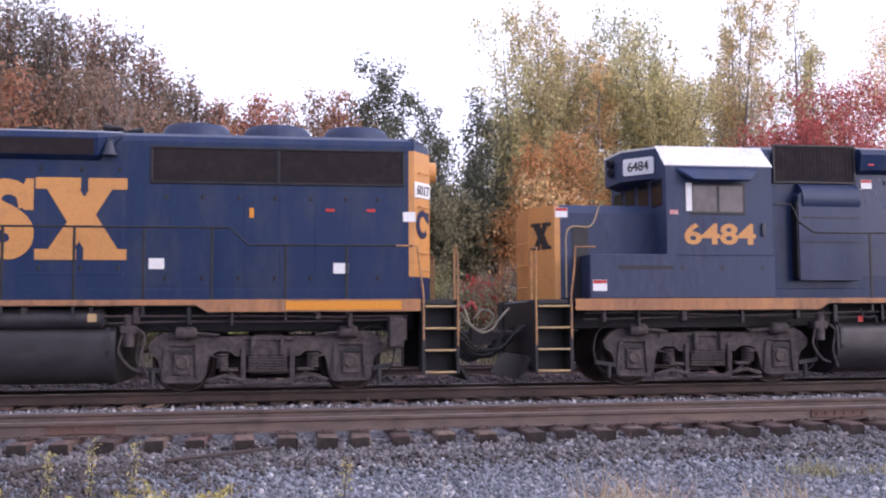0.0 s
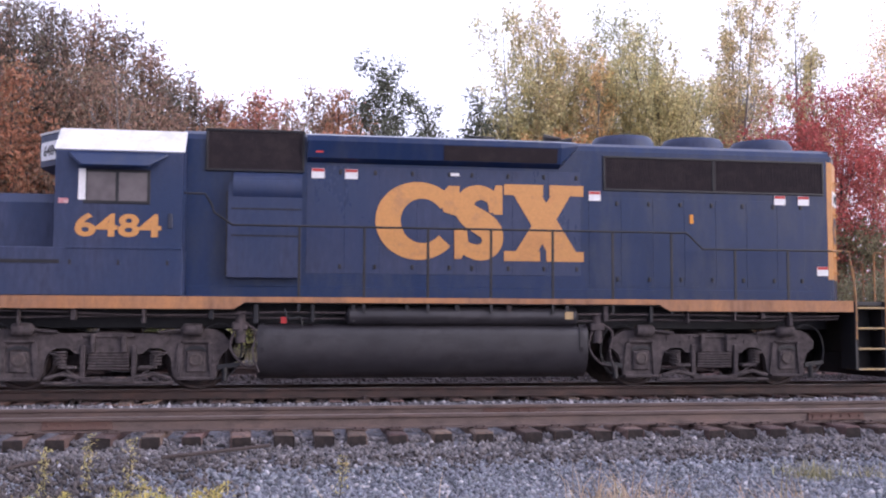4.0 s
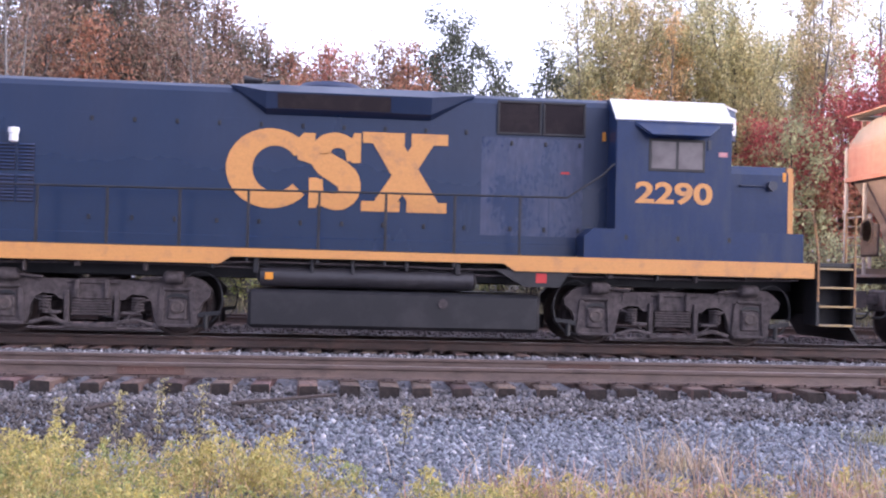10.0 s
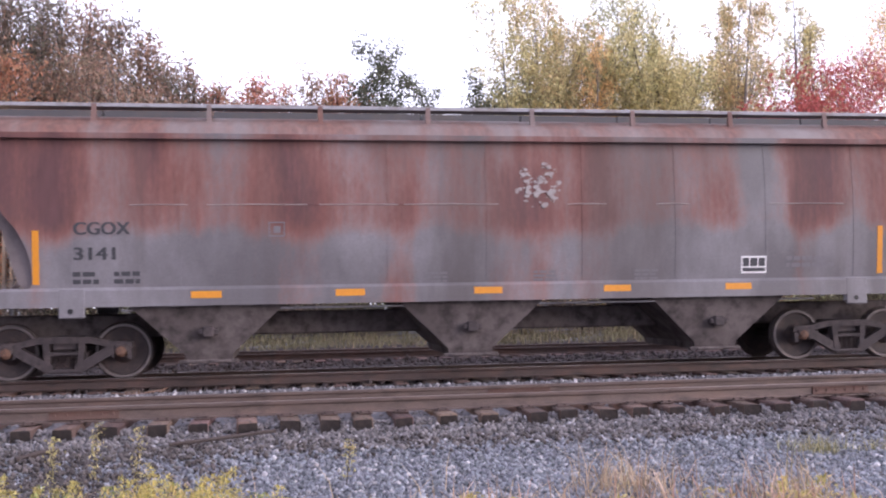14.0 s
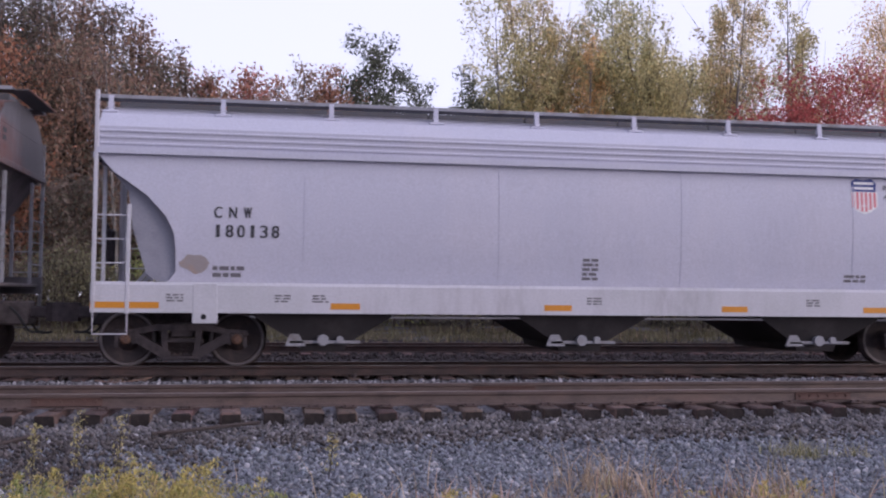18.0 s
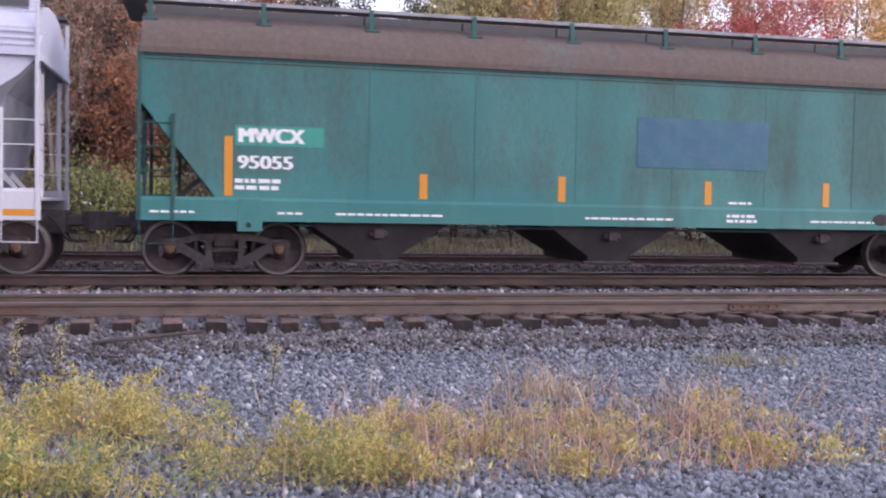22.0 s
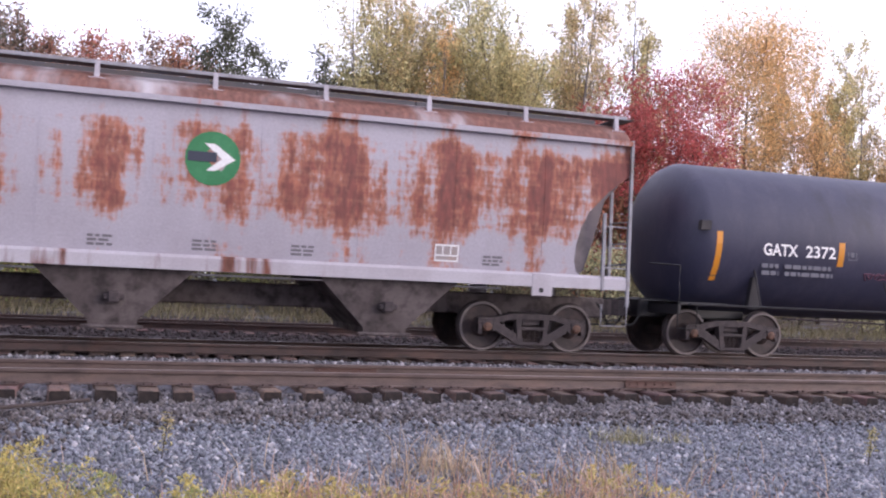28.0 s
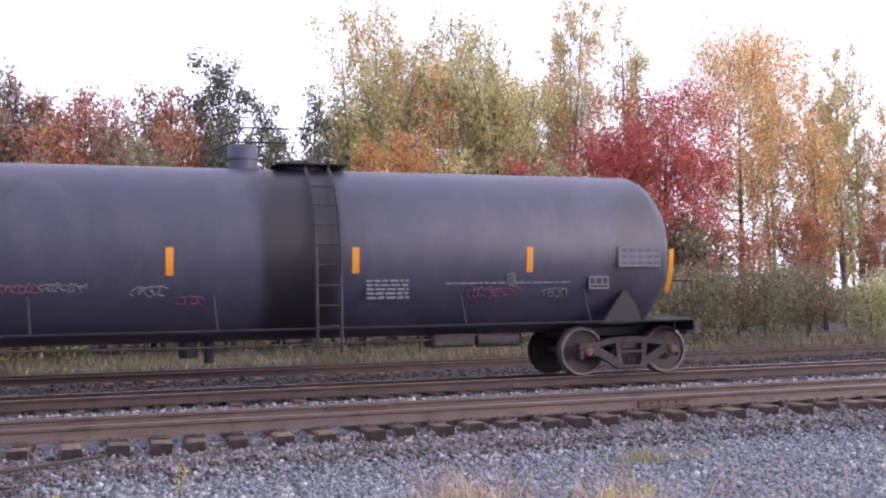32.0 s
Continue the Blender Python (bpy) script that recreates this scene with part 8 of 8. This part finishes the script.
    for x, y, top, w in ((-5.1, 35.0, 9.6, 2.6), (-11.4, 35.4, 12.6, 3.0), (-2.2, 35.8, 7.4, 1.8)):
        k += 1
        tree("bare pale-barked tree with a few brown leaves", x, y, top, w, "brown", "column", n=420, seed=k, low=.25, size=.08, limbs=30, rise=1.5, bark=PALEBARK, stems=2, twig=.6)
    # lower trees that close the wall of leaves behind the tracks
    under = random.Random(3)
    left, right = ("dark", "brown", "dark", "brown", "rust", "scrub"), ("olive", "olive", "gold", "green", "scrub")
    x = -21.0
    while x < 26:
        leaf = under.choice(left if x < 3.2 else ("pine", "scrub") if x < 8.2 else ("orange", "orange", "gold") if x < 13.0 else right if x < 17 else ("red", "scrub", "rust"))
        k += 1
        tree(words[leaf] + " in the understorey", x, under.uniform(35.5, 38.5), under.uniform(4.6, 7.8) if x < 17 else under.uniform(3.4, 6.0), under.uniform(2.8, 3.8), leaf, oak, n=3600, low=.05, seed=k, size=.095, limbs=26, rise=.9)
        x += under.uniform(1.5, 2.1) if x < 20 else under.uniform(1.9, 2.8)
    for x, top, w, leaf in ((11.2, 8.6, 2.6, "orange"), (9.4, 8.3, 2.2, "orange"), (13.0, 7.0, 2.2, "gold"), (30.2, 5.4, 2.4, "rust"), (34.6, 5.8, 2.6, "rust"), (36.6, 5.0, 2.4, "red")):
        k += 1
        tree(words[leaf] + " in the understorey", x, 38.2, top, w, leaf, oak, n=6000, low=.08, seed=k, size=.08, limbs=34, rise=.9)
    x = -20.0
    while x < 44:
        leaf = under.choice(("scrub", "scrub", "dark", "brown", "weedgreen")) if x < 12 else under.choice(("scrub", "scrub", "green", "scrub")) if x < 28 else under.choice(("scrub", "rust", "green", "orange"))
        k += 1
        tree("low scrubby bush beside the far track", x, under.uniform(31.6, 33.6), under.uniform(1.4, 2.4) + (.35 if x > 18 else 0), under.uniform(2.1, 3.3), leaf, oak, n=2600 if x < 18 else 3800, low=.02, seed=k, size=.06, limbs=24, category="bush", name="bush", group="bushes along the far track", clump=.34)
        x += under.uniform(1.3, 2.0)
    for x, top, w in ((6.5, 2.2, 1.3), (7.0, 1.9, .9), (13.7, 3.4, 1.9)):
        k += 1
        tree("small red sumac bush beside the far track", x, 33.0, top, w, "scarlet", oak, n=1500, low=.5, seed=k, size=.07, limbs=18, category="bush", name="bush", group="bushes along the far track", clump=.2)
    # the wood goes on behind
    g = np.random.default_rng(77)
    n = 26000
    bx, by = g.uniform(-45, 75, n), g.uniform(48, 60, n)
    bz = g.uniform(0, 1, n) ** .8 * np.where(bx > 24, 2.2, 8.0) * (.8 + .2 * np.sin(bx * .7)) + .3
    v, f = quads(np.stack([bx, by, bz], 1), .26, g, .7)
    tagged(new("far_wood", cloud("far_wood", v, f, LEAF["dark"])), "dim brown wood behind the nearer trees", "wood", kind="stuff")
    paths = []
    for i in range(60):
        x, y, h = g.uniform(-30, 60), g.uniform(46, 58), g.uniform(7, 10)
        paths.append([(np.array([x, y, 0.]), .12), (np.array([x + g.normal(0, .3), y, h * .5]), .08), (np.array([x + g.normal(0, .5), y, h]), .03)])
    tagged(new("far_trunks", limb_mesh(paths, BARK)), "bare trunks deep in the wood", "wood", kind="stuff")


woods()


def weeds(name, n, place, tall, leaf, label, seed, per=52, size=.026):
    """Leafy weeds: crooked stems hung with small narrow leaves."""
    g = np.random.default_rng(seed)
    pts = []
    while len(pts) < n:
        x, y = g.uniform(-4, 6), g.uniform(4.6, 10.5)
        if g.random() < place(x, y):
            pts.append((x, y))
    pts = np.array(pts)
    h = tall * g.uniform(.45, 1.15, n)
    lean = g.normal(0, .22, (n, 2)) * h[:, None]
    u = g.uniform(.15, 1, (n, per)) ** .75
    c = np.zeros((n, per, 3))
    wide = (.016 + .075 * np.sin(math.pi * np.clip(u, 0, 1) ** .8) ** 1.2) * (.6 + .8 * g.random((n, 1)))
    c[..., 0] = pts[:, :1] + lean[:, :1] * u ** 1.5 + g.normal(0, 1, (n, per)) * wide
    c[..., 1] = pts[:, 1:] + lean[:, 1:] * u ** 1.5 + g.normal(0, 1, (n, per)) * wide
    c[..., 2] = height(pts[:, 0], pts[:, 1])[:, None] + h[:, None] * u
    v, f = quads(c.reshape(-1, 3), size, g, .30, .9)
    tagged(new(name, cloud(name, v, f, LEAF[leaf])), label, "weeds", kind="stuff")


def blades(name, n, place, tall, leaf, label, seed, width=.0045, bounds=(-4, 9, 4.6, 11)):
    """Dry grass: bent tapering blades in tufts."""
    g = np.random.default_rng(seed)
    pts = []
    while len(pts) < n:
        x, y = g.uniform(bounds[0], bounds[1]), g.uniform(bounds[2], bounds[3])
        if g.random() < place(x, y):
            pts.append((x, y))
    pts = np.array(pts) + g.normal(0, .03, (n, 2))
    h = tall * (.2 + 1.2 * g.uniform(0, 1, n) ** 1.7)
    a = g.uniform(0, math.tau, n)
    bend = g.uniform(.1, 1.5, n) * h
    d = np.stack([np.cos(a), np.sin(a)], 1)
    z = height(pts[:, 0], pts[:, 1]) - .01
    wv = np.stack([-d[:, 1], d[:, 0]], 1) * width
    v = np.zeros((n, 6, 3))
    for k, (q, ww) in enumerate(((0, 1), (.55, .8), (1, .15))):
        p = pts + d * (bend * q ** 2)[:, None]
        for s in (0, 1):
            v[:, 2 * k + s, :2] = p + wv * ww * (1 - 2 * s)
            v[:, 2 * k + s, 2] = z + h * (q - .25 * q * q * bend / h)
    f = np.array([(0, 1, 3, 2), (2, 3, 5, 4)])
    f = (np.arange(n)[:, None, None] * 6 + f[None]).reshape(-1, 4)
    tagged(new(name, cloud(name, v.reshape(-1, 3), f, LEAF[leaf])), label, "grass", kind="stuff")


def lumps(x, y, k=1.0):
    return .5 + .5 * math.sin(x * 2.7 * k + 1.3 * math.sin(y * 1.9 * k)) * math.sin(y * 2.3 * k + x)


def bank(x, y):
    """How thick the yellow weeds stand: full at the lower left of the verge, thinning towards the track."""
    edge = np.interp(x, [-4, -1.8, -.2, .8, 1.3, 1.6], [8.9, 8.8, 8.3, 7.3, 6.4, 4.5])
    return float(y > 5.85) * float(np.clip((edge - y) / .8, 0, 1)) * (.08 + .92 * lumps(x, y) ** 1.3)


def patch(x, y):
    """The mixed patch of dry grass beside the weeds."""
    return float(np.clip((8.1 - y) / .6, 0, 1)) * float(y > 5.9) * float(np.clip((x - .6) / .5, 0, 1)) * float(np.clip((4.9 - x) / 1.2, 0, 1)) * (.15 + .85 * lumps(x, y, 2.2))


def dry(x, y):
    a = math.exp(-((x - 3.0) / .34) ** 2 - ((y - 8.6) / .35) ** 2)
    b = .8 * math.exp(-((x - 4.2) / .22) ** 2 - ((y - 7.9) / .25) ** 2)
    return min(1, a + b + .28 * patch(x, y) + .10 * bank(x, y) + .012 * float(5.9 < y < 9 and x < 6.5))


weeds("yellow_weeds", 330, bank, .40, "weed", "yellow-green leafy weeds on the gravel verge", 21, per=120, size=.021)
weeds("green_weeds", 190, lambda x, y: bank(x, y) * (.35 + .65 * float(x < -1.2 or y < 6.8)), .34, "weedgreen", "green leafy weeds on the gravel verge", 22, per=110, size=.021)
weeds("verge_weeds", 150, lambda x, y: .5 * patch(x, y), .20, "weed", "small yellow weeds among dry grass", 23, per=40)
blades("pink_grass", 1900, lambda x, y: .6 * patch(x, y) ** 2 + .16 * bank(x, y) + .02 * float(6.0 < y < 8.2 and 1 < x < 6), .30, "pinkstraw", "reddish dry grass on the gravel verge", 28, width=.006)
blades("dry_grass", 1900, dry, .38, "straw", "dry straw-coloured grass on the gravel verge", 24)
blades("green_tuft", 420, lambda x, y: math.exp(-((x - 5.66) / .22) ** 2 - ((y - 10.05) / .18) ** 2) + .6 * math.exp(-((x - 6.25) / .1) ** 2 - ((y - 10.0) / .1) ** 2), .20, "tuft", "straw-green grass tuft on the gravel", 25, bounds=(5, 7, 9.4, 10.6))
blades("far_grass", 15000, lambda x, y: .3 + .7 * lumps(x * .6, y), .36, "grass", "rough grass along the far track", 26, width=.012, bounds=(-20, 44, 29.6, 32.5))
blades("far_straw", 500, lambda x, y: .3 + .7 * lumps(x * .5 + 2, y), .3, "straw", "dry grass along the far track", 27, width=.010, bounds=(-20, 44, 29.4, 32.0))
for x, y, h in ((-1.95, 8.85, .62), (-1.72, 9.5, .66), (-1.35, 9.5, .60), (-2.6, 9.3, .5), (.55, 9.3, .45), (7.7, 8.6, .4)):
    g = np.random.default_rng(int(x * 100) % 97)
    u = g.uniform(.1, 1, 130) ** .7
    c = np.stack([x + .05 * u + g.normal(0, .03, 130), y + g.normal(0, .03, 130), height(x, y) + h * u], 1)
    w = thing("weed_stalk", "single tall yellowing weed stalk on the gravel", "weed", "tall weed stalks", at=(0, 0, 0))
    v, f = quads(c, .020, g, .4, .8)
    o = new("leaves", cloud("leaves", v, f, LEAF["stalk"]))
    o.parent = w
    o = new("stem", limb_mesh([[(np.array([x, y, height(x, y) - .02]), .006), (np.array([x + .03, y, height(x, y) + h * .6]), .005), (np.array([x + .05, y, height(x, y) + h]), .003)]], WOODGREY))
    o.parent = w


# ---- what moves: the train rolls towards -x, its wheels turn with it ----
def motions():
    for car in CARS:
        x = car.location.x
        walk(car, [(t, pose(x + s, TRACK, 0)) for t, s in RUN])
    ts, ss = [t for t, s in RUN], [s for t, s in RUN]
    for wheel, place, r in WHEELS:
        rows = []
        for k in range(214):
            t = min(k * .15, 32.0)
            turn = math.degrees(float(np.interp(t, ts, ss)) / r)
            rows.append((t, pose(*place, 0, turn, 0)))
        walk(wheel, rows)


motions()
